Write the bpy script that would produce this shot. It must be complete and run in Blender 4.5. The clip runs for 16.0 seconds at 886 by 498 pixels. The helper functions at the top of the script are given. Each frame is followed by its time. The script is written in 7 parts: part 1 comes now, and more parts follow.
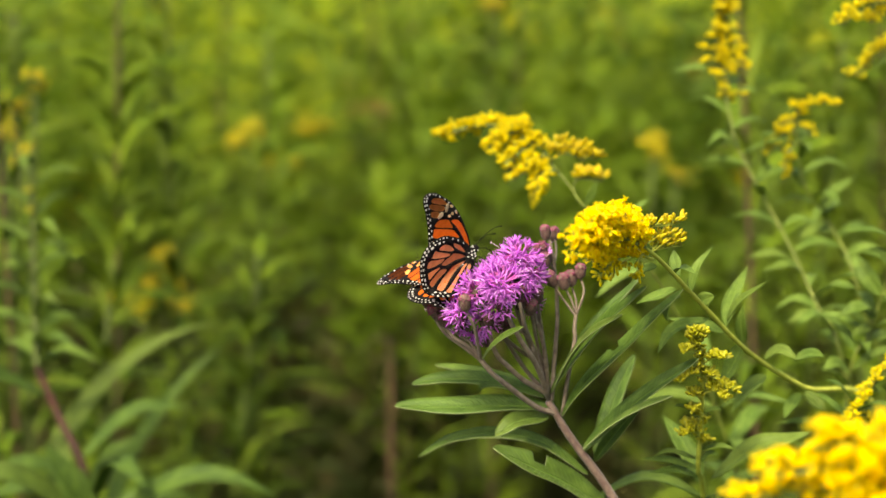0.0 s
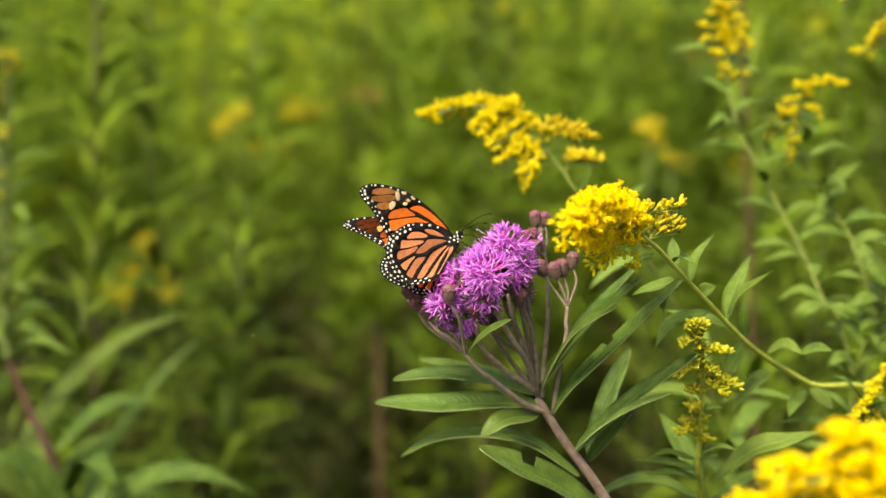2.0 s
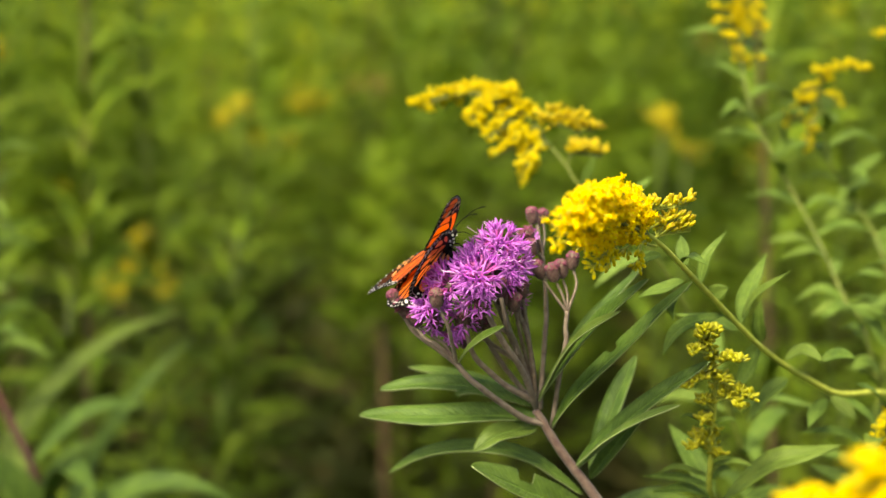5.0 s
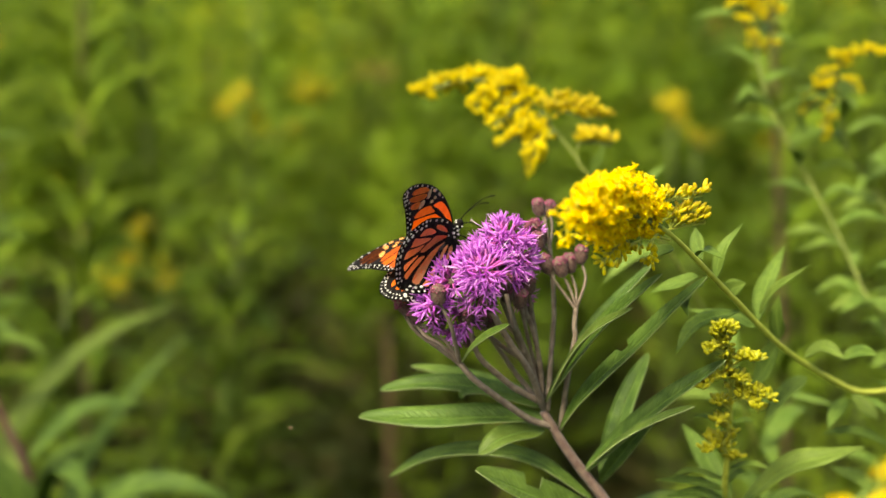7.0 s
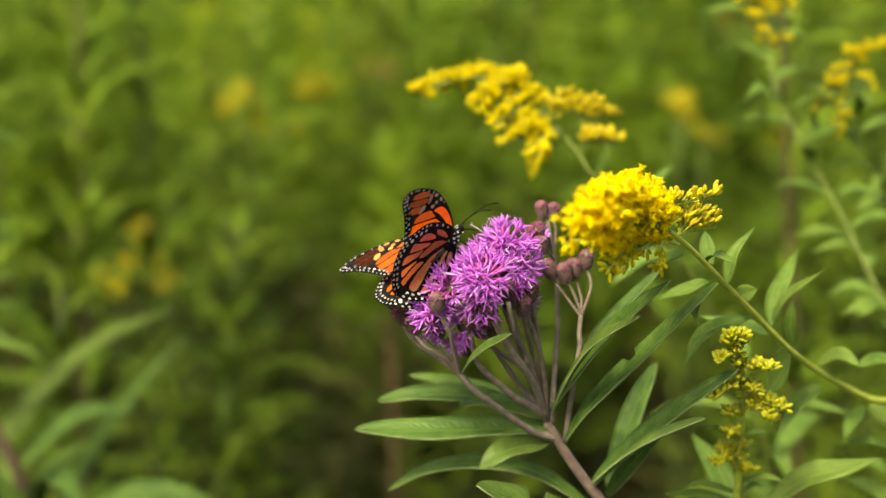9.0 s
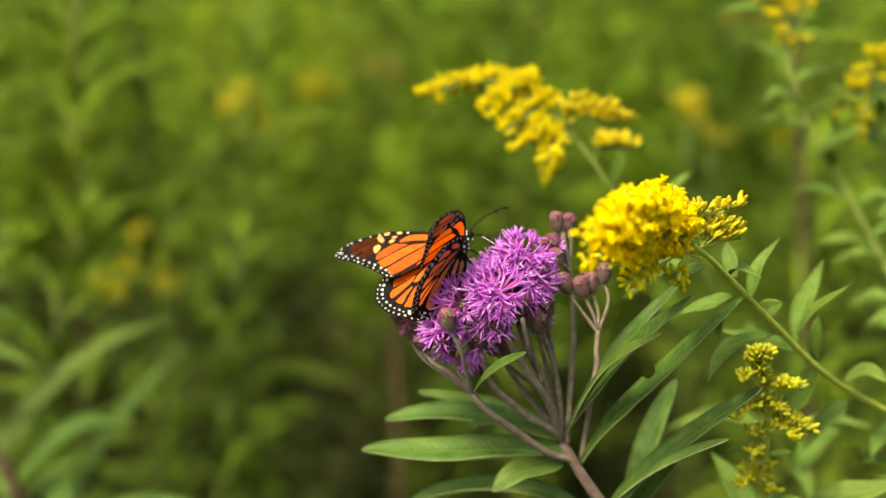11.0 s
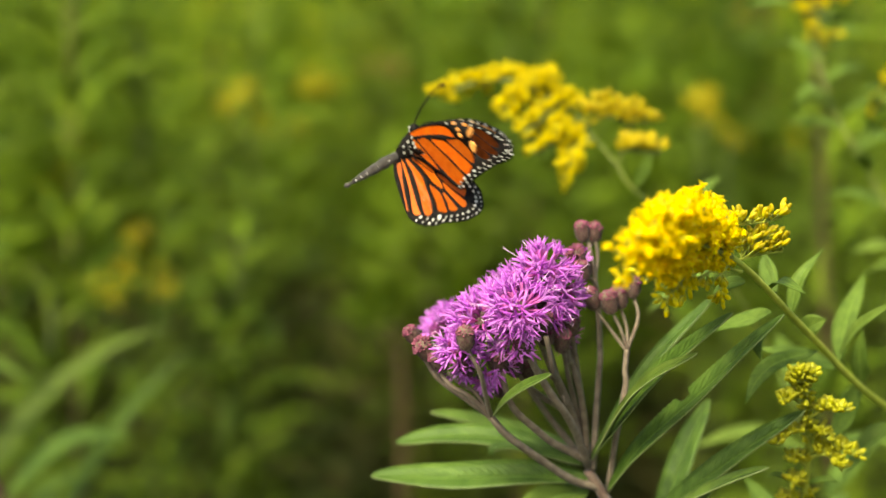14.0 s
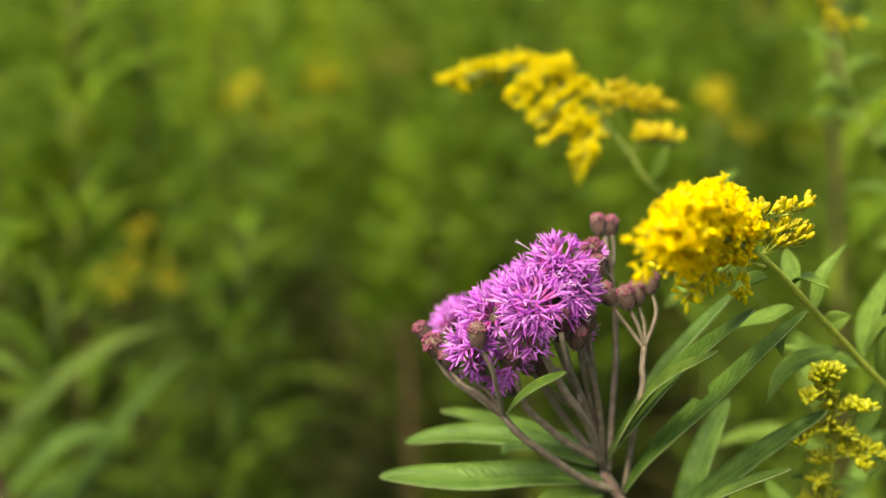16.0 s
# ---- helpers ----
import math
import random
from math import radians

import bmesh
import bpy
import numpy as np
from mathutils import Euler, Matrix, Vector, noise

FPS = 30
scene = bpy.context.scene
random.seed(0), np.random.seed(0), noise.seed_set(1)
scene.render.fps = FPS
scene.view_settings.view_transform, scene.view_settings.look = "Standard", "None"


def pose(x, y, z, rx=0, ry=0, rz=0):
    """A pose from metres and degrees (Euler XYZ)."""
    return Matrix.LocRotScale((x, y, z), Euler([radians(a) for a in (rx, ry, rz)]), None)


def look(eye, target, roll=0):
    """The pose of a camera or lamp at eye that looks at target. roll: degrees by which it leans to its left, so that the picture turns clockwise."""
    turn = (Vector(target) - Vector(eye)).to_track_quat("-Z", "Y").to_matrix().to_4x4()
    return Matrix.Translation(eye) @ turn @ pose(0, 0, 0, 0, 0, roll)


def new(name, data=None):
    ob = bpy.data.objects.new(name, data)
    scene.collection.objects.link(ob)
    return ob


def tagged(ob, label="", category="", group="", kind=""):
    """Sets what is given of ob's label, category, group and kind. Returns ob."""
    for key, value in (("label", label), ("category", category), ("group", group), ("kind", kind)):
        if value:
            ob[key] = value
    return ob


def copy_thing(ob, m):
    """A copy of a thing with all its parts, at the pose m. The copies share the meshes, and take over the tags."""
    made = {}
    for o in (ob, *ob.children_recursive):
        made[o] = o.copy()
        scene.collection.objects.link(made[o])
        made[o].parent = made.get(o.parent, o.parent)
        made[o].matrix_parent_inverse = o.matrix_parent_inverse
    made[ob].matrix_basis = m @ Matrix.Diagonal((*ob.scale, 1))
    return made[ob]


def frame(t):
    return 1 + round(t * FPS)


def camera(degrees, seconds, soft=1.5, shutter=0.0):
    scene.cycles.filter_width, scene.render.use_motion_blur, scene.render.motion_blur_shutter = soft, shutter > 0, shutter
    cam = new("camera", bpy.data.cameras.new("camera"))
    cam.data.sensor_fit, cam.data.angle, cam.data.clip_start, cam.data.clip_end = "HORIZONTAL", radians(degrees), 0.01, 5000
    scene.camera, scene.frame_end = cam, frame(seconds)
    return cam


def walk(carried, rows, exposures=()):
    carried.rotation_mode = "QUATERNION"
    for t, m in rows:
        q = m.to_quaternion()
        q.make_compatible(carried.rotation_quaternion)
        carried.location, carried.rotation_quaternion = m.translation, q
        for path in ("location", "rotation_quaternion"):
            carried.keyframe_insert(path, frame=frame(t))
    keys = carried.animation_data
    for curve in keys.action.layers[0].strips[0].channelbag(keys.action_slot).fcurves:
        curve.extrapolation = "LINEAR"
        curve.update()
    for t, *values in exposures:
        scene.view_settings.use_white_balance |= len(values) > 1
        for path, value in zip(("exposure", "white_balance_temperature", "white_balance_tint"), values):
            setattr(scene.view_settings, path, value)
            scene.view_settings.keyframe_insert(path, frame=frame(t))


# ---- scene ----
# camera: carried slowly towards the ironweed, a long lens with little depth of field
cam = camera(28.0, 16.0, soft=1.5, shutter=0.1)
# seconds, eye, pitch, yaw and roll
PATH = [
    (0.0, 0.0000, 0.0000, 1.3000, -9.000, 0.000, 0.000),
    (0.5, 0.0027, 0.0136, 1.2979, -9.101, -0.124, -0.073),
    (1.0, 0.0054, 0.0275, 1.2959, -9.228, -0.142, -0.004),
    (1.5, 0.0055, 0.0411, 1.2929, -9.284, -0.163, 0.141),
    (2.0, 0.0055, 0.0521, 1.2908, -9.344, -0.148, 0.153),
    (2.5, 0.0068, 0.0622, 1.2896, -9.426, -0.061, 0.169),
    (3.0, 0.0092, 0.0721, 1.2891, -9.522, 0.039, 0.103),
    (3.5, 0.0123, 0.0829, 1.2881, -9.575, 0.149, 0.054),
    (4.0, 0.0144, 0.0939, 1.2871, -9.585, 0.226, -0.022),
    (6.5, 0.0195, 0.1428, 1.2812, -9.948, 0.660, -0.296),
    (7.0, 0.0195, 0.1499, 1.2807, -10.037, 0.681, -0.372),
    (7.5, 0.0198, 0.1568, 1.2801, -10.082, 0.742, -0.442),
    (8.0, 0.0204, 0.1636, 1.2800, -10.092, 0.803, -0.585),
    (8.5, 0.0219, 0.1704, 1.2797, -10.092, 0.894, -0.652),
    (9.0, 0.0221, 0.1787, 1.2787, -10.122, 0.907, -0.615),
    (11.5, 0.0172, 0.2163, 1.2796, -10.258, 0.976, -0.775),
    (12.0, 0.0161, 0.2238, 1.2789, -10.250, 0.995, -0.847),
    (12.5, 0.0145, 0.2325, 1.2776, -10.255, 1.001, -0.792),
    (13.0, 0.0140, 0.2417, 1.2768, -10.302, 1.048, -0.720),
    (13.5, 0.0143, 0.2486, 1.2763, -10.294, 1.099, -0.748),
    (14.0, 0.0125, 0.2562, 1.2752, -10.270, 0.979, -0.690),
    (14.5, 0.0098, 0.2648, 1.2736, -10.318, 0.822, -0.461),
    (15.0, 0.0079, 0.2725, 1.2724, -10.457, 0.704, -0.211),
    (15.5, 0.0094, 0.2753, 1.2722, -10.506, 0.928, -0.367),
    (16.0, 0.0108, 0.2754, 1.2709, -10.396, 1.204, -0.648),
]


def view(x, y, z, pitch, yaw, roll):
    return Matrix.Translation((x, y, z)) @ Euler((radians(90 + pitch), 0, radians(yaw))).to_matrix().to_4x4() @ pose(0, 0, 0, 0, 0, roll)


walk(cam, [(t, view(*p)) for t, *p in PATH], exposures=[(0.0, 1.66, 7400, 2), (16.0, 1.58, 7400, -6)])

# ---- light ----
world = bpy.data.worlds.new("sky")
scene.world = world
world.use_nodes = True
wt = world.node_tree
sky = wt.nodes.new("ShaderNodeTexSky")
sky.sky_type = 'NISHITA'
sky.sun_disc = False
SUN_UP, SUN_FROM = 50.0, 208.0  # degrees: height, and the bearing from which it shines (clockwise from +y)
sky.sun_elevation, sky.sun_rotation = radians(SUN_UP), radians(SUN_FROM)
sky.dust_density, sky.air_density = 4.0, 0.7
wt.links.new(sky.outputs[0], wt.nodes["Background"].inputs[0])
wt.nodes["Background"].inputs[1].default_value = 0.115
sun_data = bpy.data.lights.new("sun", "SUN")
sun_data.energy, sun_data.angle, sun_data.color = 3.05, radians(16), (1.0, 0.93, 0.79)
sun = new("sun", sun_data)
sun_dir = Vector((math.sin(radians(SUN_FROM)) * math.cos(radians(SUN_UP)), math.cos(radians(SUN_FROM)) * math.cos(radians(SUN_UP)), math.sin(radians(SUN_UP))))
sun.matrix_world = look(sun_dir * 20, (0, 0, 0))


# ---- materials ----
def material(name):
    m = bpy.data.materials.new(name)
    m.use_nodes = True
    return m, m.node_tree, m.node_tree.nodes["Principled BSDF"]


def noise_mix(nt, colours, scale, detail=3.0, coords="Object", low=0.35, high=0.65):
    """Colours from a ramp over a noise."""
    tc = nt.nodes.new("ShaderNodeTexCoord")
    n = nt.nodes.new("ShaderNodeTexNoise")
    n.inputs["Scale"].default_value, n.inputs["Detail"].default_value = scale, detail
    nt.links.new(tc.outputs[coords], n.inputs["Vector"])
    r = nt.nodes.new("ShaderNodeValToRGB")
    r.color_ramp.elements[0].position, r.color_ramp.elements[1].position = low, high
    r.color_ramp.elements[0].color, r.color_ramp.elements[1].color = (*colours[0], 1), (*colours[1], 1)
    nt.links.new(n.outputs["Fac"], r.inputs["Fac"])
    return r.outputs["Color"], n.outputs["Fac"]


def mixed(nt, a, b, fac, kind='MIX'):
    """Mix of two colours (sockets or tuples); fac a socket or a number."""
    m = nt.nodes.new("ShaderNodeMix")
    m.data_type, m.blend_type = 'RGBA', kind
    for socket, value in ((m.inputs[6], a), (m.inputs[7], b), (m.inputs[0], fac)):
        if isinstance(value, tuple):
            socket.default_value = (*value, 1)
        elif isinstance(value, float):
            socket.default_value = value
        else:
            nt.links.new(value, socket)
    return m.outputs[2]


def shone_through(nt, bsdf, colour, amount, tint):
    """Lets light through a thin sheet."""
    t = nt.nodes.new("ShaderNodeBsdfTranslucent")
    nt.links.new(mixed(nt, colour, tint, 1.0, 'MULTIPLY'), t.inputs["Color"])
    s = nt.nodes.new("ShaderNodeMixShader")
    s.inputs[0].default_value = amount
    nt.links.new(bsdf.outputs[0], s.inputs[1])
    nt.links.new(t.outputs[0], s.inputs[2])
    nt.links.new(s.outputs[0], nt.nodes["Material Output"].inputs[0])


def bump(nt, bsdf, height, strength, distance):
    b = nt.nodes.new("ShaderNodeBump")
    b.inputs["Strength"].default_value, b.inputs["Distance"].default_value = strength, distance
    nt.links.new(height, b.inputs["Height"])
    nt.links.new(b.outputs[0], bsdf.inputs["Normal"])


def leaf_material(name, dark, light, rough=0.5, through_amount=0.3, veins=True, spread=0.25, yellow=(0.18, 0.20, 0.03), patches=False, sharp=0.5):
    m, nt, bsdf = material(name)
    colour, fac = noise_mix(nt, (dark, light), 90.0, 4.0)
    if patches:
        # whole plants and patches differ from one another
        big, big_fac = noise_mix(nt, ((0.45, 0.55, 0.45), (1.30, 1.30, 1.10)), 4.0, 2.0)
        where = nt.nodes.new("ShaderNodeNewGeometry")
        nt.links.new(where.outputs["Position"], big_fac.node.inputs["Vector"])
    else:
        big, _ = noise_mix(nt, ((0.75, 0.8, 0.7), (1.15, 1.12, 1.1)), 9.0, 2.0, "Generated")
    colour = mixed(nt, colour, big, 1.0, 'MULTIPLY')
    info = nt.nodes.new("ShaderNodeObjectInfo")
    isle = nt.nodes.new("ShaderNodeNewGeometry")
    pick = nt.nodes.new("ShaderNodeMath")
    pick.operation = 'ADD'
    nt.links.new(info.outputs["Random"], pick.inputs[0])
    nt.links.new(isle.outputs["Random Per Island"], pick.inputs[1])
    wrap = nt.nodes.new("ShaderNodeMath")
    wrap.operation = 'FRACT'
    nt.links.new(pick.outputs[0], wrap.inputs[0])
    power = nt.nodes.new("ShaderNodeMath")
    power.operation, power.inputs[1].default_value = 'POWER', 3.0
    nt.links.new(wrap.outputs[0], power.inputs[0])
    scaled = nt.nodes.new("ShaderNodeMath")
    scaled.operation, scaled.inputs[1].default_value = 'MULTIPLY', spread
    nt.links.new(power.outputs[0], scaled.inputs[0])
    colour = mixed(nt, colour, yellow, scaled.outputs[0])
    if veins:
        # side veins and midrib, from the blade's own lengthwise and crosswise coordinates
        uv = nt.nodes.new("ShaderNodeUVMap")
        split = nt.nodes.new("ShaderNodeSeparateXYZ")
        nt.links.new(uv.outputs[0], split.inputs[0])
        across = nt.nodes.new("ShaderNodeMath")
        across.operation = 'ABSOLUTE'
        nt.links.new(split.outputs[1], across.inputs[0])
        slope = nt.nodes.new("ShaderNodeMath")
        slope.operation, slope.inputs[1].default_value, slope.inputs[2].default_value = 'MULTIPLY_ADD', -0.09, 0.0
        nt.links.new(across.outputs[0], slope.inputs[0])
        nt.links.new(split.outputs[0], slope.inputs[2])
        wave = nt.nodes.new("ShaderNodeMath")
        wave.operation, wave.inputs[1].default_value = 'MULTIPLY', 165.0
        nt.links.new(slope.outputs[0], wave.inputs[0])
        sine = nt.nodes.new("ShaderNodeMath")
        sine.operation = 'SINE'
        nt.links.new(wave.outputs[0], sine.inputs[0])
        ridge = nt.nodes.new("ShaderNodeMapRange")
        ridge.inputs[1].default_value, ridge.inputs[2].default_value = 0.72, 1.0
        nt.links.new(sine.outputs[0], ridge.inputs[0])
        rib = nt.nodes.new("ShaderNodeMapRange")
        rib.inputs[1].default_value, rib.inputs[2].default_value, rib.inputs[3].default_value, rib.inputs[4].default_value = 0.03, 0.10, 1.0, 0.0
        nt.links.new(across.outputs[0], rib.inputs[0])
        both = nt.nodes.new("ShaderNodeMath")
        both.operation, both.use_clamp = 'MULTIPLY_ADD', True
        both.inputs[1].default_value = 0.45
        nt.links.new(ridge.outputs[0], both.inputs[0])
        nt.links.new(rib.outputs[0], both.inputs[2])
        half = nt.nodes.new("ShaderNodeMath")
        half.operation, half.inputs[1].default_value = 'MULTIPLY', 0.25 + 0.20 * sharp
        nt.links.new(both.outputs[0], half.inputs[0])
        colour = mixed(nt, colour, tuple(min(1.0, c * 1.8 + 0.012) for c in light), half.outputs[0])
        sink = nt.nodes.new("ShaderNodeMath")
        sink.operation = 'SUBTRACT'
        nt.links.new(fac, sink.inputs[0])
        nt.links.new(both.outputs[0], sink.inputs[1])
        bump(nt, bsdf, sink.outputs[0], 0.4 + 0.4 * sharp, 0.0006 + 0.0007 * sharp)
    else:
        bump(nt, bsdf, fac, 0.3, 0.001)
    nt.links.new(colour, bsdf.inputs["Base Color"])
    bsdf.inputs["Roughness"].default_value = rough
    bsdf.inputs["Specular IOR Level"].default_value = 0.26 if veins else 0.18
    shone_through(nt, bsdf, colour, through_amount, (1.3, 1.35, 0.45))
    return m


def plain(name, a, b, scale, rough=0.6, bumpy=0.3, depth=0.0005, through_amount=0.0, tint=(1, 1, 1), sheen=0.0, gloss=0.4):
    m, nt, bsdf = material(name)
    colour, fac = noise_mix(nt, (a, b), scale, 4.0)
    isle = nt.nodes.new("ShaderNodeNewGeometry")
    shade = nt.nodes.new("ShaderNodeMapRange")
    shade.inputs[3].default_value, shade.inputs[4].default_value = 0.72, 1.22
    nt.links.new(isle.outputs["Random Per Island"], shade.inputs[0])
    grey = nt.nodes.new("ShaderNodeCombineColor")
    for i in range(3):
        nt.links.new(shade.outputs[0], grey.inputs[i])
    colour = mixed(nt, colour, grey.outputs[0], 1.0, 'MULTIPLY')
    nt.links.new(colour, bsdf.inputs["Base Color"])
    bsdf.inputs["Roughness"].default_value = rough
    bsdf.inputs["Sheen Weight"].default_value = sheen
    bsdf.inputs["Specular IOR Level"].default_value = gloss
    bump(nt, bsdf, fac, bumpy, depth)
    if through_amount:
        shone_through(nt, bsdf, colour, through_amount, tint)
    return m


LEAF_IRON = leaf_material("ironweed_leaf", (0.050, 0.098, 0.012), (0.098, 0.164, 0.027), 0.55, 0.28, sharp=1.4)
LEAF_UNDER = leaf_material("ironweed_leaf_underside", (0.095, 0.142, 0.045), (0.136, 0.188, 0.068), 0.7, 0.30, sharp=1.0)
LEAF_RIM = plain("ironweed_leaf_rim", (0.20, 0.25, 0.09), (0.27, 0.32, 0.13), 300, 0.6)
LEAF_GOLD = leaf_material("goldenrod_leaf", (0.070, 0.122, 0.013), (0.124, 0.190, 0.030), 0.62, 0.30, sharp=0.7)
LEAF_MEADOW = leaf_material("meadow_leaf", (0.059, 0.105, 0.006), (0.144, 0.198, 0.012), 0.62, 0.34, veins=False, spread=0.30, yellow=(0.17, 0.19, 0.02), patches=True)
STEM_IRON = plain("ironweed_stem", (0.085, 0.046, 0.038), (0.140, 0.092, 0.068), 300, 0.8, 0.5, 0.0004, sheen=0.12)
STEM_GOLD = plain("goldenrod_stem", (0.165, 0.190, 0.020), (0.25, 0.255, 0.032), 250, 0.6, 0.4, 0.0004)
STEM_TALL = plain("tall_goldenrod_stem", (0.085, 0.110, 0.012), (0.130, 0.150, 0.022), 250, 0.6, 0.4, 0.0004)
STALK_IRON = plain("ironweed_stalk", (0.098, 0.070, 0.052), (0.165, 0.125, 0.092), 300, 0.8, 0.5, 0.0004, sheen=0.05)
STEM_LIGHT = plain("light_goldenrod_stem", (0.27, 0.30, 0.032), (0.40, 0.42, 0.055), 250, 0.6, 0.4, 0.0004)
STEM_GREEN = plain("green_stem", (0.036, 0.052, 0.009), (0.062, 0.078, 0.016), 120, 0.65, gloss=0.2)
STEM_BROWN = plain("brown_stem", (0.045, 0.026, 0.013), (0.085, 0.052, 0.026), 90, 0.7, gloss=0.2)
STEM_RED = plain("red_stem", (0.020, 0.006, 0.004), (0.040, 0.012, 0.007), 120, 0.6, gloss=0.2)
FLORET = plain("ironweed_floret", (0.45, 0.065, 0.52), (0.77, 0.31, 0.84), 260, 0.5, 0.2, 0.0003, 0.42, (1.1, 0.80, 1.1))
FLORET_TUBE = plain("ironweed_floret_tube", (0.42, 0.05, 0.32), (0.60, 0.14, 0.46), 260, 0.5, 0.2, 0.0003, 0.35, (1.1, 0.8, 1.0))
STYLE = plain("ironweed_style", (0.58, 0.36, 0.56), (0.68, 0.46, 0.66), 300, 0.5)
BUD = plain("ironweed_bract", (0.058, 0.034, 0.026), (0.102, 0.066, 0.046), 500, 0.7, 0.6, 0.0004, sheen=0.1)
BUDTIP = plain("ironweed_bract_tip", (0.052, 0.018, 0.022), (0.090, 0.036, 0.038), 600, 0.7, 0.5, 0.0003)
BUDTOP = plain("ironweed_bud_top", (0.10, 0.016, 0.042), (0.19, 0.045, 0.080), 600, 0.7, 0.4, 0.0003)
HAIR = plain("stem_hair", (0.19, 0.155, 0.125), (0.27, 0.225, 0.19), 600, 0.7, through_amount=0.3)
YELLOW = plain("goldenrod_floret", (0.70, 0.575, 0.004), (0.76, 0.65, 0.0096), 350, 0.5, 0.2, 0.0003, 0.6, (1.15, 1.15, 0.6))
YELLOW_FULL = plain("goldenrod_full_bloom", (0.95, 0.735, 0.004), (0.98, 0.82, 0.012), 350, 0.5, 0.2, 0.0003, 0.6, (1.15, 1.15, 0.6))
YELLOW_BUD = plain("goldenrod_bud", (0.53, 0.49, 0.010), (0.64, 0.58, 0.02), 350, 0.5, 0.2, 0.0003, 0.35)
GREEN_BUD = plain("goldenrod_green_bud", (0.33, 0.32, 0.009), (0.45, 0.42, 0.016), 350, 0.5, 0.2, 0.0003, 0.45)
BUD_OLIVE = plain("goldenrod_olive_bud", (0.46, 0.36, 0.007), (0.60, 0.47, 0.012), 350, 0.5, 0.2, 0.0003, 0.45, (1.15, 1.1, 0.6))
FAR_YELLOW = plain("far_goldenrod", (0.60, 0.47, 0.004), (0.72, 0.58, 0.006), 60, 0.6, 0.2, 0.001, 0.35)
FAR_ORANGE = plain("faded_flower", (0.24, 0.12, 0.024), (0.3, 0.162, 0.036), 60, 0.7)
WING_UPPER = plain("wing_upper_orange", (0.60, 0.112, 0.004), (0.68, 0.155, 0.007), 500, 0.55, 0.2, 0.0002, 0.58, (1.4, 1.9, 5.0))
WING_UNDER = plain("wing_under_orange", (0.60, 0.150, 0.014), (0.68, 0.190, 0.020), 500, 0.55, 0.2, 0.0002, 0.62, (1.6, 2.5, 4.5))
WING_TAN = plain("wing_under_tan", (0.38, 0.205, 0.095), (0.46, 0.265, 0.135), 400, 0.5, 0.2, 0.0002, 0.64, (2.3, 2.4, 1.9), 0.1)
WING_BLACK = plain("wing_black", (0.003, 0.0022, 0.0022), (0.009, 0.007, 0.006), 700, 0.75, 0.3, 0.0002, gloss=0.08)
ABDOMEN = plain("abdomen_grey", (0.016, 0.013, 0.012), (0.060, 0.052, 0.048), 350, 0.8, 0.4, 0.0003, sheen=0.2, gloss=0.1)
WING_WHITE = plain("wing_white", (0.56, 0.54, 0.50), (0.64, 0.62, 0.58), 500, 0.6, 0.2, 0.0002, 0.35, (1.4, 1.4, 1.4))
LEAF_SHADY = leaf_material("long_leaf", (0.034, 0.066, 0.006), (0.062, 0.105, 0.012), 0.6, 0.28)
# yellower far grass, its sunlit brightness partly put into the base colour
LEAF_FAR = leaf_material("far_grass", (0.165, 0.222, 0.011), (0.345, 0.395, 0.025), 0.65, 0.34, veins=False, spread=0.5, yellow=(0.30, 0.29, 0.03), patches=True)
# withered leaf tones, darkened in the colour for the shade between the stems
SHADE_DARK_THATCH = leaf_material("shade_dark_dry_leaf", (0.011, 0.018, 0.002), (0.025, 0.034, 0.004), 0.75, 0.12, veins=False, spread=0.6, yellow=(0.07, 0.042, 0.014))
SOIL = plain("soil", (0.026, 0.042, 0.008), (0.055, 0.072, 0.016), 9, 0.95, 0.8, 0.02)


# ---- mesh helpers ----
def part(name, bm, mats, parent=None, label="", smooth=True):
    me = bpy.data.meshes.new(name)
    for f in bm.faces:
        f.smooth = smooth
    bm.normal_update()
    bm.to_mesh(me)
    bm.free()
    for m in mats if isinstance(mats, (list, tuple)) else (mats,):
        me.materials.append(m)
    ob = new(name, me)
    ob.parent = parent
    if label:
        tagged(ob, label)
    return ob


def spline(points, n):
    """n + 1 places along a Catmull-Rom curve through the points, evenly spread over its pieces."""
    p = [Vector(q) for q in points]
    p = [2 * p[0] - p[1]] + p + [2 * p[-1] - p[-2]]
    out = []
    pieces = len(p) - 3
    for i in range(n + 1):
        s = i / n * pieces
        k = min(int(s), pieces - 1)
        t = s - k
        a, b, c, d = p[k : k + 4]
        out.append(0.5 * ((2 * b) + (c - a) * t + (2 * a - 5 * b + 4 * c - d) * t * t + (3 * b - a - 3 * c + d) * t ** 3))
    return out


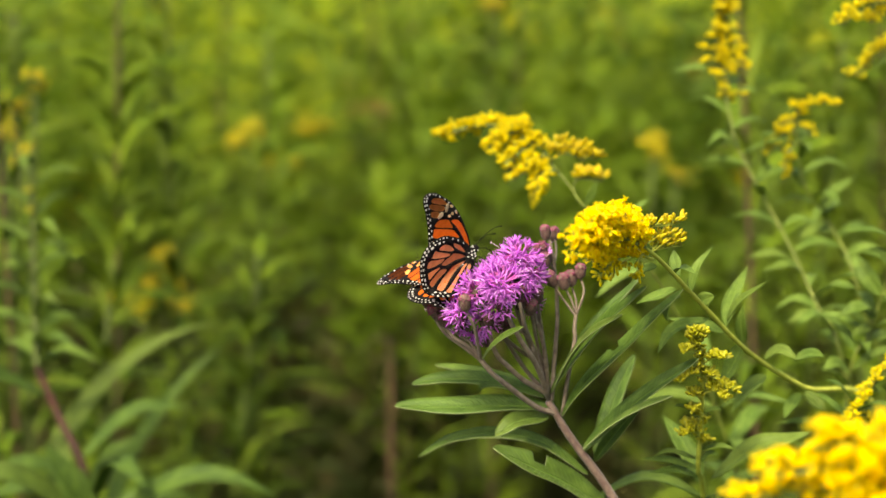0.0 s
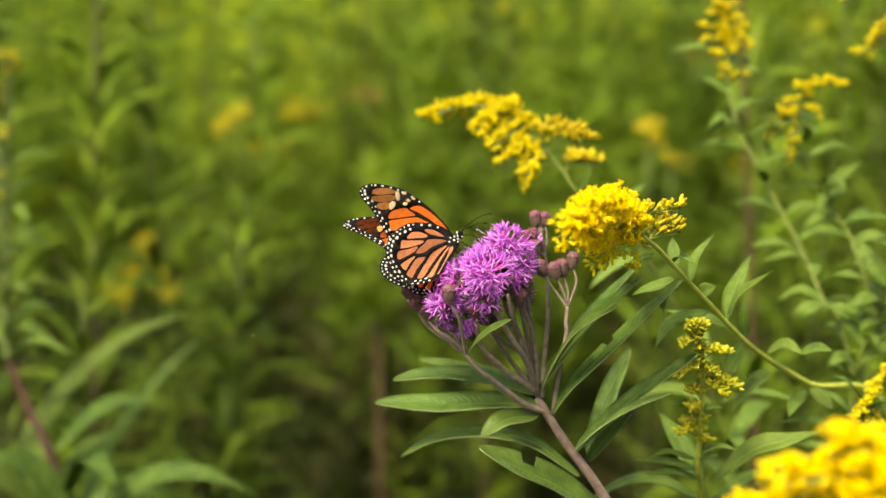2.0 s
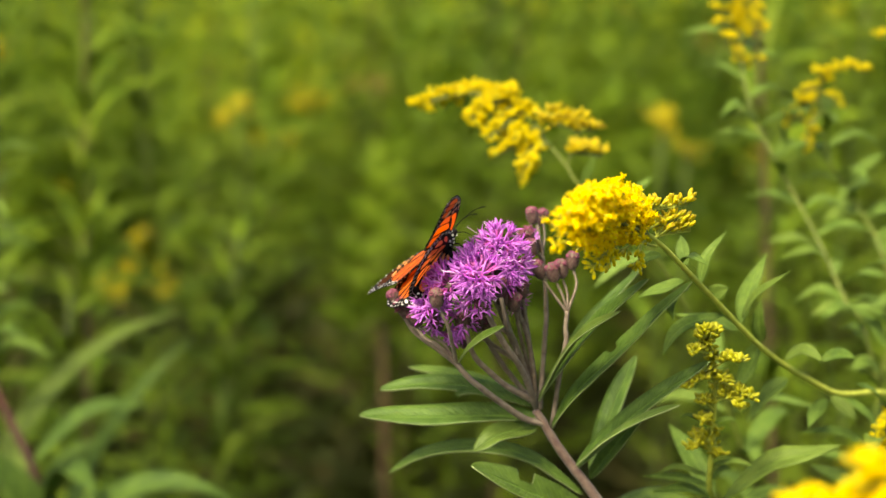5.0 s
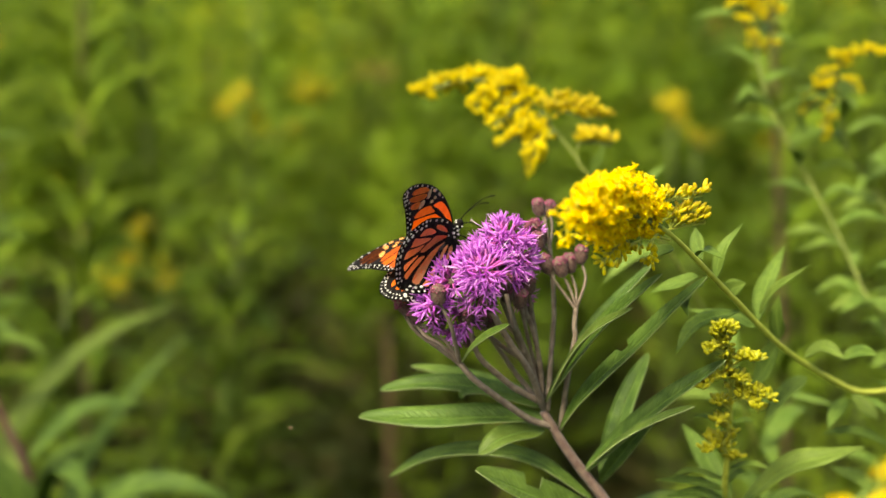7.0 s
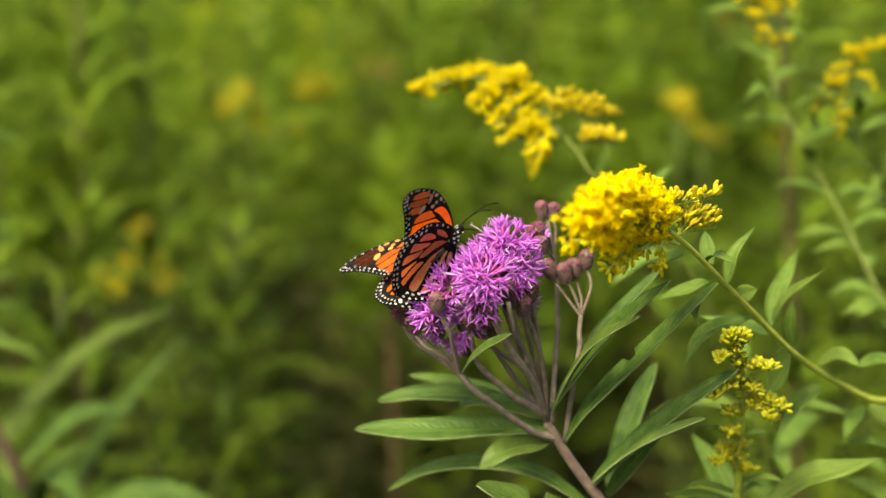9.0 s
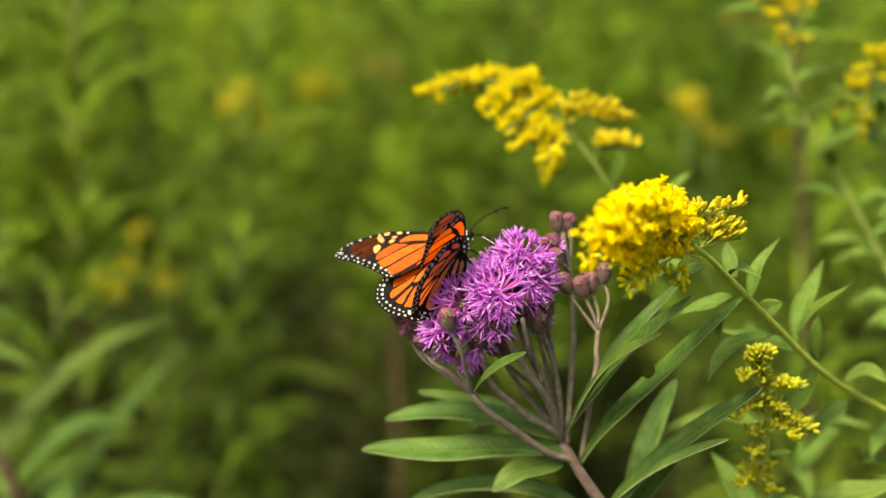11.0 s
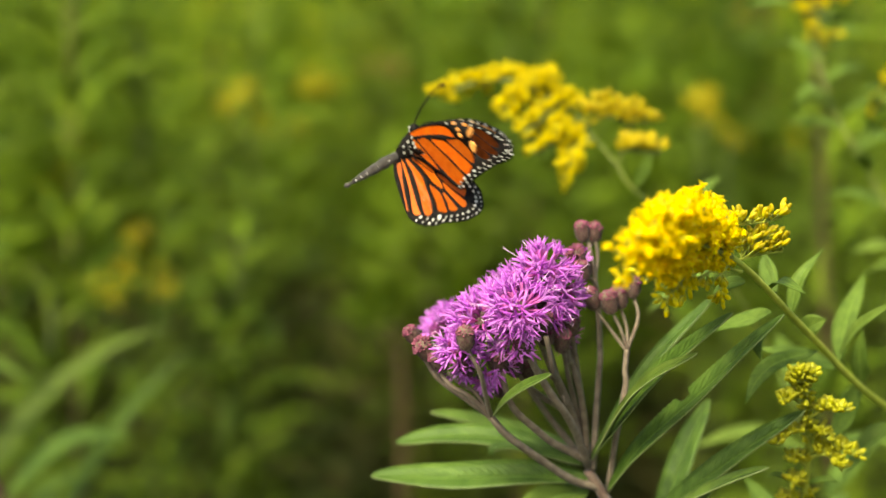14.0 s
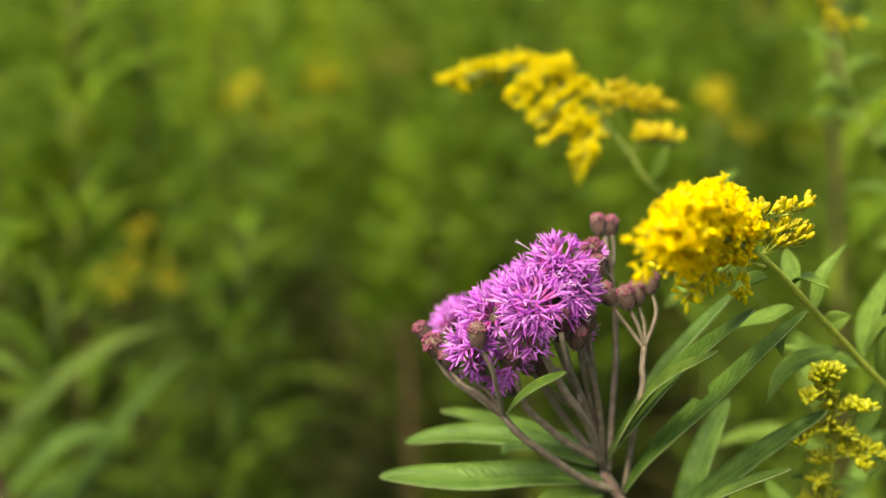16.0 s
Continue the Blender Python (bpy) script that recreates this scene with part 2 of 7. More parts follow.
def tube(bm, points, r0, r1, n=16, sides=8, bulge=0.0, index=0, ribs=0.0):
    path = spline(points, n)
    rings = []
    side = None
    for i, c in enumerate(path):
        tangent = (path[min(i + 1, n)] - path[max(i - 1, 0)]).normalized()
        ref = side if side else (Vector((0, 0, 1)) if abs(tangent.z) < 0.9 else Vector((1, 0, 0)))
        side = (ref - tangent * ref.dot(tangent)).normalized()
        other = tangent.cross(side)
        r = r0 + (r1 - r0) * i / n
        r *= 1 + bulge * math.sin(i * 1.9)
        rings.append([bm.verts.new(c + r * (1 + ribs * (-1) ** k) * (math.cos(a) * side + math.sin(a) * other)) for k, a in ((k, math.tau * k / sides) for k in range(sides))])
    for a, b in zip(rings, rings[1:]):
        for k in range(sides):
            bm.faces.new((a[k], a[(k + 1) % sides], b[(k + 1) % sides], b[k])).material_index = index
    for ring, flip in ((rings[0], True), (rings[-1], False)):
        bm.faces.new(ring[::-1] if flip else ring).material_index = index


def blade(bm, points, width, up, fold=18.0, n=14, wave=0.04, teeth=0.0, twist=0.0, thick=0.0003, peak=0.42, seed=0.0, bite=None, blunt=1.1, under=0, rim=0):
    """A lance-shaped leaf along the points; up: the way its upper face looks; fold: degrees by which the halves rise from the midrib."""
    path = spline(points, n)
    uvs = bm.loops.layers.uv.verify()
    a = peak / (1 - peak) * blunt
    top_rows, low_rows = [], []
    shape_max = (peak ** a) * (1 - peak) ** blunt
    for i, c in enumerate(path):
        s = i / n
        tangent = (path[min(i + 1, n)] - path[max(i - 1, 0)]).normalized()
        nrm = Vector(up)
        nrm = (nrm - tangent * nrm.dot(tangent)).normalized()
        if twist:
            nrm = Matrix.Rotation(radians(twist * s), 3, tangent) @ nrm
        side = tangent.cross(nrm)
        w = width / 2 * max(0.035, (max(s, 1e-4) ** a) * (1 - s) ** blunt / shape_max)
        row_t, row_l = [], []
        for k in (-1.0, -0.55, 0.0, 0.55, 1.0):
            ww = w
            if abs(k) == 1.0 and teeth and i % 2:
                ww *= 1 - teeth
            if bite and bite[0] < s < bite[1] and k * bite[2] > 0.5:
                ww *= 0.45
            f = radians(fold * (1 + 0.25 * math.sin(7 * s + seed)))
            q = c + ww * k * math.cos(f) * side + ww * abs(k) * math.sin(f) * nrm
            q += nrm * wave * width * math.sin(9 * s + 3 * k + seed * 2.3) * abs(k)
            row_t.append(bm.verts.new(q + nrm * thick))
            row_l.append(bm.verts.new(q - nrm * thick))
        top_rows.append(row_t)
        low_rows.append(row_l)

    def quad(v, uv, index=0):
        f = bm.faces.new(v)
        f.material_index = index
        for loop, c in zip(f.loops, uv):
            loop[uvs].uv = c

    cross = (-1.0, -0.55, 0.0, 0.55, 1.0)
    for i in range(n):
        for k in range(4):
            uv = [(i / n, cross[k]), (i / n, cross[k + 1]), ((i + 1) / n, cross[k + 1]), ((i + 1) / n, cross[k])]
            quad((top_rows[i][k], top_rows[i][k + 1], top_rows[i + 1][k + 1], top_rows[i + 1][k]), uv)
            quad((low_rows[i + 1][k], low_rows[i + 1][k + 1], low_rows[i][k + 1], low_rows[i][k]), [uv[3], uv[2], uv[1], uv[0]], under)
        for k in (0, 4):
            quad((top_rows[i][k], top_rows[i + 1][k], low_rows[i + 1][k], low_rows[i][k])[:: 1 if k == 0 else -1], [(i / n, cross[k])] * 4, rim)


def lathe(bm, centre, axis, profile, sides=10, index=0, wobble=0.0):
    """A turned body: profile of (along, radius)."""
    axis = Vector(axis).normalized()
    side = axis.orthogonal().normalized()
    other = axis.cross(side)
    rings = []
    for along, r in profile:
        rings.append([bm.verts.new(Vector(centre) + axis * along + r * (1 + wobble * math.sin(k * 2.6 + along * 900)) * (math.cos(math.tau * k / sides) * side + math.sin(math.tau * k / sides) * other)) for k in range(sides)])
    for a, b in zip(rings, rings[1:]):
        for k in range(sides):
            bm.faces.new((a[k], a[(k + 1) % sides], b[(k + 1) % sides], b[k])).material_index = index
    bm.faces.new(rings[0][::-1]).material_index = index
    bm.faces.new(rings[-1]).material_index = index


def ribbon(bm, path, side, width, index=0):
    """A narrow keeled petal along a few places."""
    rows = []
    for i, c in enumerate(path):
        s = i / (len(path) - 1)
        w = width * max(0.1, 0.5 + 1.9 * s - 2.35 * s * s)
        tangent = path[min(i + 1, len(path) - 1)] - path[max(i - 1, 0)]
        keel = tangent.cross(side).normalized() * w * 0.28
        rows.append([bm.verts.new(c - side * w / 2), bm.verts.new(c - keel), bm.verts.new(c + side * w / 2), bm.verts.new(c + keel * 0.2)])
    for a, b in zip(rows, rows[1:]):
        for k in range(4):
            bm.faces.new((a[k], a[(k + 1) % 4], b[(k + 1) % 4], b[k])).material_index = index
    bm.faces.new(rows[-1]).material_index = index


def rand_dir(rng, axis, spread):
    """A direction about the axis, tilted by up to spread degrees."""
    axis = Vector(axis).normalized()
    side = axis.orthogonal().normalized()
    a, t = rng.uniform(0, math.tau), radians(spread) * math.sqrt(rng.random())
    return (axis * math.cos(t) + math.sin(t) * (math.cos(a) * side + math.sin(a) * axis.cross(side))).normalized()


# ---- ground and meadow floor ----
def build_ground():
    bm = bmesh.new()
    n, size = 48, 12.0
    grid = {}
    for i in range(n + 1):
        for j in range(n + 1):
            x, y = (i / n - 0.5) * 2 * size, (j / n) * 2 * size - 4
            grid[i, j] = bm.verts.new((x, y, 0.04 * noise.noise((x * 0.7, y * 0.7, 0)) - 0.03))
    for i in range(n):
        for j in range(n):
            bm.faces.new((grid[i, j], grid[i + 1, j], grid[i + 1, j + 1], grid[i, j + 1]))
    # skirt out to the horizon
    edges = [[grid[i, 0] for i in range(n + 1)], [grid[n, j] for j in range(n + 1)], [grid[n - i, n] for i in range(n + 1)], [grid[0, n - j] for j in range(n + 1)]]
    far = [bm.verts.new((sx * 900, sy * 900, -0.03)) for sx, sy in ((-1, -1), (1, -1), (1, 1), (-1, 1))]
    for k, edge in enumerate(edges):
        bm.faces.new([far[k], far[(k + 1) % 4]] + edge[::-1])
    return tagged(part("ground", bm, SOIL), "mossy brown-green meadow soil under dense plants", "ground", kind="structure")


build_ground()


def root(name, place=(0, 0, 0)):
    ob = new(name)
    ob.empty_display_size = 0.02
    ob.location = place
    return ob


def off(points, base):
    return [Vector(p) - Vector(base) for p in points]


# ---- the ironweed ----
IRON = (0.150, 0.880, 0.0)  # where its stem leaves the ground


def floret(bm, rng, base, axis, length, lobe):
    """One ironweed floret: a slim tube that opens into five pointed, spreading lobes."""
    side = axis.orthogonal().normalized()
    other = axis.cross(side)
    mouth = base + axis * length
    tube(bm, [base, (base + mouth) / 2 + side * 0.0002, mouth], 0.00025, 0.0006, 2, 5, index=2)
    turn = rng.uniform(0, math.tau)
    for k in range(5):
        a = turn + math.tau * k / 5 + rng.uniform(-0.25, 0.25)
        out = math.cos(a) * side + math.sin(a) * other
        l = lobe * rng.uniform(0.75, 1.2)
        tilt, curl = rng.uniform(0.20, 0.80), rng.uniform(0.0, 0.9)
        place, path = mouth + out * 0.0004, [mouth + out * 0.0004]
        for step in range(3):
            way = axis * math.cos(tilt + curl * step * 0.5) + out * math.sin(tilt + curl * step * 0.5)
            place = place + way * l / 3
            path.append(place)
        ribbon(bm, path, axis.cross(out).normalized(), 0.00112)
    if rng.random() < 0.16:
        end = mouth + axis * lobe * rng.uniform(0.9, 1.7)
        tube(bm, [mouth, (mouth + end) / 2, end], 0.00010, 0.00008, 2, 4, index=1)
        for sgn in (-1, 1):
            tube(bm, [end, end + axis * 0.0005 + side * sgn * 0.0004, end + axis * 0.0004 + side * sgn * 0.0009], 0.00008, 0.00005, 2, 4, index=1)


def flower_head(plant, rng, place, axis, count, spread, length=0.006, lobe=0.0034, size=1.0):
    axis = Vector(axis).normalized()
    cup_base = -axis * 0.0105 * size
    bm = bmesh.new()
    lathe(bm, cup_base, axis, [(0, 0.0009), (0.0006, 0.0019 * size), (0.0022, 0.0026 * size), (0.0045, 0.0027 * size), (0.0065 * size, 0.0025 * size)], 10)
    bracts(bm, rng, cup_base, axis, 0.0066 * size, 0.0026 * size)
    head = part("flower_head", bm, [BUD, BUDTIP], plant)
    head.location = Vector(place) - Vector(IRON)
    bm = bmesh.new()
    for _ in range(count):
        d = rand_dir(rng, axis, spread)
        start = cup_base + axis * 0.0055 * size + (d - axis * d.dot(axis)) * 0.0022
        floret(bm, rng, start, d, length * rng.uniform(0.75, 1.2), lobe)
    part("inflorescence", bm, [FLORET, STYLE, FLORET_TUBE], head, "purple-pink ironweed florets")
    return head


def bracts(bm, rng, base, axis, height, radius):
    """Overlapping scales round a bud."""
    side = axis.orthogonal().normalized()
    other = axis.cross(side)
    for row in range(5):
        for k in range(9):
            a = math.tau * (k + 0.5 * (row % 2)) / 9 + rng.uniform(-0.1, 0.1)
            out = math.cos(a) * side + math.sin(a) * other
            along = axis.cross(out)
            h = height * (0.12 + 0.17 * row)
            r = radius * (0.72, 0.98, 1.04, 1.03, 0.98)[row]
            c = base + axis * h + out * r
            l, w = 0.0017, 0.0009
            v = [bm.verts.new(c - along * w), bm.verts.new(c + along * w), bm.verts.new(c + axis * l + out * 0.00028), bm.verts.new(c + axis * l * 0.5 + out * 0.00038)]
            bm.faces.new((v[0], v[1], v[3])).material_index = 0
            bm.faces.new((v[1], v[2], v[3])).material_index = 1
            bm.faces.new((v[2], v[0], v[3])).material_index = 1


def hairs(bm, rng, path, r0, r1, count, length, index):
    """Fine hairs that stand off a stem."""
    n = len(path) - 1
    for _ in range(count):
        s = rng.random() * n
        i = min(int(s), n - 1)
        c = path[i].lerp(path[i + 1], s - i)
        way = (path[i + 1] - path[i]).normalized()
        d = rand_dir(rng, way, 180)
        d = (d - way * d.dot(way)).normalized()
        r = r0 + (r1 - r0) * s / n
        tip = c + d * (r + length * rng.uniform(0.5, 1.2)) + way * length * rng.uniform(-0.2, 0.5)
        across = way.cross(d) * 0.00006
        v = [bm.verts.new(q) for q in (c + d * r * 0.9 - across, c + d * r * 0.9 + across, c + d * r * 0.9 + way * 0.0001, tip)]
        for f in ((0, 1, 3), (1, 2, 3), (2, 0, 3)):
            bm.faces.new([v[k] for k in f]).material_index = index


def flower_bud(plant, rng, place, axis, size=1.0, tuft=0.0006):
    """A closed head: a scaly cup with a rounded top of knobbly floret buds."""
    axis = Vector(axis).normalized()
    base = Vector(place) - Vector(IRON) - axis * 0.0035 * size
    bm = bmesh.new()
    lathe(bm, base, axis, [(0, 0.0008), (0.0006, 0.0015 * size), (0.0022 * size, 0.0023 * size), (0.0042 * size, 0.0025 * size), (0.0058 * size, 0.0023 * size), (0.0070 * size, 0.0016 * size), (0.0074 * size, 0.0007 * size)], 12, wobble=0.06)
    bracts(bm, rng, base, axis, 0.0060 * size, 0.0024 * size)
    for _ in range(70):
        d = rand_dir(rng, axis, 82)
        s = base + axis * 0.0050 * size + d * 0.0019 * size
        tip = s + d * (0.0006 + tuft * rng.uniform(0.3, 1.1))
        tube(bm, [s, (s + tip) / 2, tip], 0.00042, 0.00024, 2, 5, index=2)
    return part("flower_bud", bm, [BUD, BUDTIP, BUDTOP], plant, "closed purplish-brown ironweed bud")


def flower_stalk(plant, rng, r0, r1, *pts):
    bm = bmesh.new()
    here = off(pts, IRON)
    tube(bm, here, r0, r1, 16, 14, 0.03, ribs=0.13)
    hairs(bm, rng, spline(here, 16), r0, r1, int(150000 * r0), 0.0006, 1)
    return part("flower_stalk", bm, [STALK_IRON, HAIR], plant)


def iron_leaf(plant, width, up, fold, twist, *pts, bite=None, blunt=0.62, n=84):
    bm = bmesh.new()
    blade(bm, off(pts, IRON), width, up, fold, n, 0.022, 0.095, twist, 0.00026, 0.46, width * 900, bite, blunt, 1, 2)
    return part("leaf", bm, [LEAF_IRON, LEAF_UNDER, LEAF_RIM], plant)


def build_ironweed():
    rng = random.Random(5)
    plant = root("ironweed", IRON)
    bm = bmesh.new()
    stem = off([(0.150, 0.880, 0.0), (0.155, 0.885, 0.35), (0.140, 0.870, 0.75), (0.112, 0.858, 0.985), (0.0843, 0.850, 1.0404), (0.0623, 0.842, 1.0734), (0.0510, 0.839, 1.0925)], IRON)
    tube(bm, stem, 0.0032, 0.0015, 60, 16, 0.03, ribs=0.08)
    hairs(bm, rng, spline(stem, 60)[36:], 0.0020, 0.0014, 1500, 0.0008, 1)
    part("stem", bm, [STEM_IRON, HAIR], plant, "hairy purplish-brown ironweed stem")

    def stalk(r0, r1, *pts):
        flower_stalk(plant, rng, r0, r1, *pts)

    # the branch that carries the outer heads, and its forks
    stalk(0.00128, 0.00100, (0.0554, 0.8400, 1.0861), (0.0463, 0.8360, 1.0896), (0.0384, 0.8300, 1.0963), (0.0299, 0.8230, 1.1045), (0.0228, 0.8180, 1.1115), (0.0183, 0.8160, 1.1175), (0.0159, 0.8160, 1.1204))
    stalk(0.00080, 0.00066, (0.0183, 0.8160, 1.1175), (0.0103, 0.8160, 1.1237), (0.0005, 0.8180, 1.1309), (-0.0059, 0.8200, 1.1414))
    stalk(0.00080, 0.00066, (0.0175, 0.8160, 1.1183), (0.0103, 0.8120, 1.1265), (0.0047, 0.8120, 1.1299), (-0.0010, 0.8140, 1.1370))
    stalk(0.00076, 0.00064, (0.0179, 0.8160, 1.1179), (0.0158, 0.8060, 1.1297), (0.0143, 0.8000, 1.1372), (0.0105, 0.7970, 1.1453))
    stalk(0.00070, 0.00060, (0.0163, 0.8160, 1.1204), (0.0127, 0.8150, 1.1265), (0.0087, 0.8150, 1.1291), (0.0039, 0.8120, 1.1341))
    # the inner branches
    stalk(0.00129, 0.00083, (0.0505, 0.8380, 1.0964), (0.0435, 0.8340, 1.1013), (0.0383, 0.8300, 1.1052), (0.0315, 0.8250, 1.1123), (0.0257, 0.8200, 1.1192), (0.0227, 0.8150, 1.1273), (0.0218, 0.8120, 1.1341))
    stalk(0.00103, 0.00076, (0.0483, 0.8420, 1.0973), (0.0442, 0.8450, 1.1017), (0.0391, 0.8460, 1.1080), (0.0339, 0.8420, 1.1165), (0.0303, 0.8380, 1.1228), (0.0289, 0.8300, 1.1251))
    stalk(0.00129, 0.00092, (0.0510, 0.8380, 1.0942), (0.0468, 0.8280, 1.1076), (0.0421, 0.8180, 1.1185), (0.0373, 0.8120, 1.1264), (0.0323, 0.8060, 1.1361), (0.0310, 0.8030, 1.1393), (0.0290, 0.8010, 1.1435))
    stalk(0.00101, 0.00078, (0.0487, 0.8360, 1.1026), (0.0443, 0.8280, 1.1178), (0.0396, 0.8180, 1.1305), (0.0379, 0.8100, 1.1346), (0.0354, 0.8060, 1.1472))
    stalk(0.00110, 0.00080, (0.0507, 0.8380, 1.0977), (0.0494, 0.8340, 1.1118), (0.0473, 0.8280, 1.1246), (0.0445, 0.8240, 1.1340), (0.0434, 0.8200, 1.1362), (0.0419, 0.8180, 1.1460))
    stalk(0.00080, 0.00071, (0.0472, 0.8300, 1.1244), (0.0453, 0.8320, 1.1336), (0.0466, 0.8320, 1.1324), (0.0443, 0.8320, 1.1358))
    stalk(0.00076, 0.00064, (0.0428, 0.8240, 1.1198), (0.0405, 0.8240, 1.1265), (0.0354, 0.8260, 1.1305), (0.0299, 0.8220, 1.1307))
    stalk(0.00069, 0.00060, (0.0416, 0.8180, 1.1393), (0.0385, 0.8220, 1.1485), (0.0359, 0.8220, 1.1577), (0.0350, 0.8200, 1.1648))
    # the tall stalk with three closed heads
    stalk(0.00100, 0.00070, (0.0526, 0.8380, 1.0933), (0.0539, 0.8410, 1.1124), (0.0551, 0.8420, 1.1294), (0.0552, 0.8430, 1.1331), (0.0547, 0.8430, 1.1472), (0.0532, 0.8420, 1.1596), (0.0510, 0.8400, 1.1711))
    stalk(0.00056, 0.00050, (0.0534, 0.8420, 1.1583), (0.0545, 0.8460, 1.1657), (0.0537, 0.8480, 1.1714))
    stalk(0.00056, 0.00050, (0.0537, 0.8420, 1.1561), (0.0514, 0.8380, 1.1595), (0.0492, 0.8340, 1.1610))
    # the side fork
    stalk(0.00098, 0.00078, (0.0579, 0.8400, 1.0848), (0.0600, 0.8330, 1.1061), (0.0628, 0.8300, 1.1240), (0.0626, 0.8300, 1.1294), (0.0632, 0.8300, 1.1371))
    stalk(0.00054, 0.00046, (0.0631, 0.8300, 1.1363), (0.0582, 0.8310, 1.1429), (0.0529, 0.8310, 1.1502))
    stalk(0.00054, 0.00046, (0.0632, 0.8300, 1.1371), (0.0612, 0.8290, 1.1434), (0.0587, 0.8280, 1.1488))
    stalk(0.00054, 0.00046, (0.0634, 0.8300, 1.1371), (0.0632, 0.8310, 1.1438), (0.0614, 0.8320, 1.1496))
    stalk(0.00054, 0.00046, (0.0635, 0.8300, 1.1371), (0.0669, 0.8310, 1.1472), (0.0657, 0.8320, 1.1538))

    # the crowd of closed heads under the open ones
    for foot, knee, top, size in (
        ((0.0482, 0.8360, 1.1043), (0.0377, 0.8240, 1.1247), (0.0287, 0.8060, 1.1425), 1.15), ((0.0488, 0.8370, 1.1040), (0.0392, 0.8260, 1.1279), (0.0322, 0.8080, 1.1484), 1.1),
        ((0.0496, 0.8380, 1.1047), (0.0449, 0.8300, 1.1231), (0.0409, 0.8140, 1.1426), 1.2), ((0.0501, 0.8380, 1.1047), (0.0477, 0.8320, 1.1244), (0.0441, 0.8180, 1.1468), 1.1),
        ((0.0484, 0.8370, 1.1059), (0.0411, 0.8280, 1.1255), (0.0359, 0.8120, 1.1449), 1.05), ((0.0435, 0.8360, 1.1139), (0.0321, 0.8280, 1.1237), (0.0257, 0.8150, 1.1341), 1.1),
    ):
        stalk(0.00085, 0.00070, foot, knee, top)
        flower_bud(plant, rng, Vector(top) + Vector((0, 0, 0.001)), (0.0, -0.35, 0.93), size)

    def head(place, axis, count, spread, length, lobe):
        return flower_head(plant, rng, place, axis, count, spread, length, lobe)

    # open flower heads: place, the way it faces, florets, spread
    first = head((0.0273, 0.7970, 1.1610), (0.05, -0.62, 0.70), 49, 86, 0.0058, 0.0054)
    head((0.0355, 0.8120, 1.1711), (0.10, -0.45, 0.85), 35, 80, 0.0056, 0.0046)
    head((0.0425, 0.8150, 1.1617), (0.60, -0.45, 0.50), 30, 76, 0.0056, 0.0046)
    head((0.0128, 0.8030, 1.1565), (-0.40, -0.55, 0.70), 35, 80, 0.0056, 0.0046)
    head((0.0060, 0.8010, 1.1456), (-0.35, -0.70, 0.45), 21, 62, 0.0044, 0.0046)
    head((0.0222, 0.8320, 1.1595), (-0.30, 0.00, 0.95), 30, 74, 0.0056, 0.0046)
    head((-0.0009, 0.8580, 1.1422), (-0.70, 0.10, 0.60), 20, 66, 0.0052, 0.0046)
    head((0.0240, 0.7990, 1.1472), (-0.25, -0.85, -0.05), 14, 52, 0.0046, 0.0046)
    head((0.0185, 0.8120, 1.1366), (-0.20, -0.80, 0.10), 15, 58, 0.0044, 0.0046)
    head((0.0439, 0.8300, 1.1441), (0.80, -0.40, 0.00), 12, 50, 0.0048, 0.0046)
    head((0.0455, 0.8380, 1.1664), (-0.45, -0.45, 0.50), 10, 48, 0.0040, 0.0030)
    head((0.0162, 0.8180, 1.1578), (-0.45, -0.30, 0.85), 30, 76, 0.0054, 0.0046)
    head((0.0298, 0.8120, 1.1654), (-0.15, -0.50, 0.80), 30, 78, 0.0054, 0.0046)
    head((0.0370, 0.8100, 1.1561), (0.40, -0.75, 0.25), 17, 66, 0.0050, 0.0046)
    head((0.0088, 0.8100, 1.1488), (-0.55, -0.45, 0.60), 19, 66, 0.0048, 0.0046)
    head((0.0067, 0.8120, 1.1350), (-0.30, -0.80, 0.10), 7, 46, 0.0040, 0.0030)
    head((0.0136, 0.8150, 1.1291), (-0.30, -0.80, 0.00), 7, 42, 0.0036, 0.0030)

    def bud(place, axis, size, tuft=0.0006):
        flower_bud(plant, rng, place, axis, size, tuft)

    bud((-0.0072, 0.8200, 1.1444), (-0.55, -0.10, 0.80), 0.90)
    bud((-0.0028, 0.8150, 1.1405), (-0.50, -0.25, 0.80), 1.15, 0.0016)
    bud((0.0014, 0.8120, 1.1375), (-0.45, -0.30, 0.85), 1.10)
    bud((0.0100, 0.7960, 1.1488), (-0.10, -0.20, 1.00), 1.10)
    bud((0.0490, 0.8400, 1.1746), (-0.15, 0.00, 1.00), 0.95)
    bud((0.0536, 0.8490, 1.1726), (0.10, 0.00, 1.00), 0.95)
    bud((0.0476, 0.8380, 1.1660), (-0.35, -0.30, 0.90), 1.05, 0.0016)
    bud((0.0486, 0.8330, 1.1626), (-0.25, -0.20, 0.90), 1.00)
    bud((0.0516, 0.8310, 1.1537), (-0.45, 0.00, 0.90), 1.10)
    bud((0.0572, 0.8280, 1.1530), (-0.25, -0.10, 1.00), 1.10)
    bud((0.0608, 0.8320, 1.1538), (-0.10, 0.00, 1.00), 1.10)
    bud((0.0652, 0.8320, 1.1572), (0.05, 0.00, 1.00), 1.00)
    bud((0.0283, 0.8010, 1.1447), (-0.05, -0.45, 0.85), 1.15)
    bud((0.0349, 0.8060, 1.1517), (0.05, -0.50, 0.80), 1.05)
    bud((0.0415, 0.8180, 1.1494), (0.10, -0.40, 0.90), 1.10)
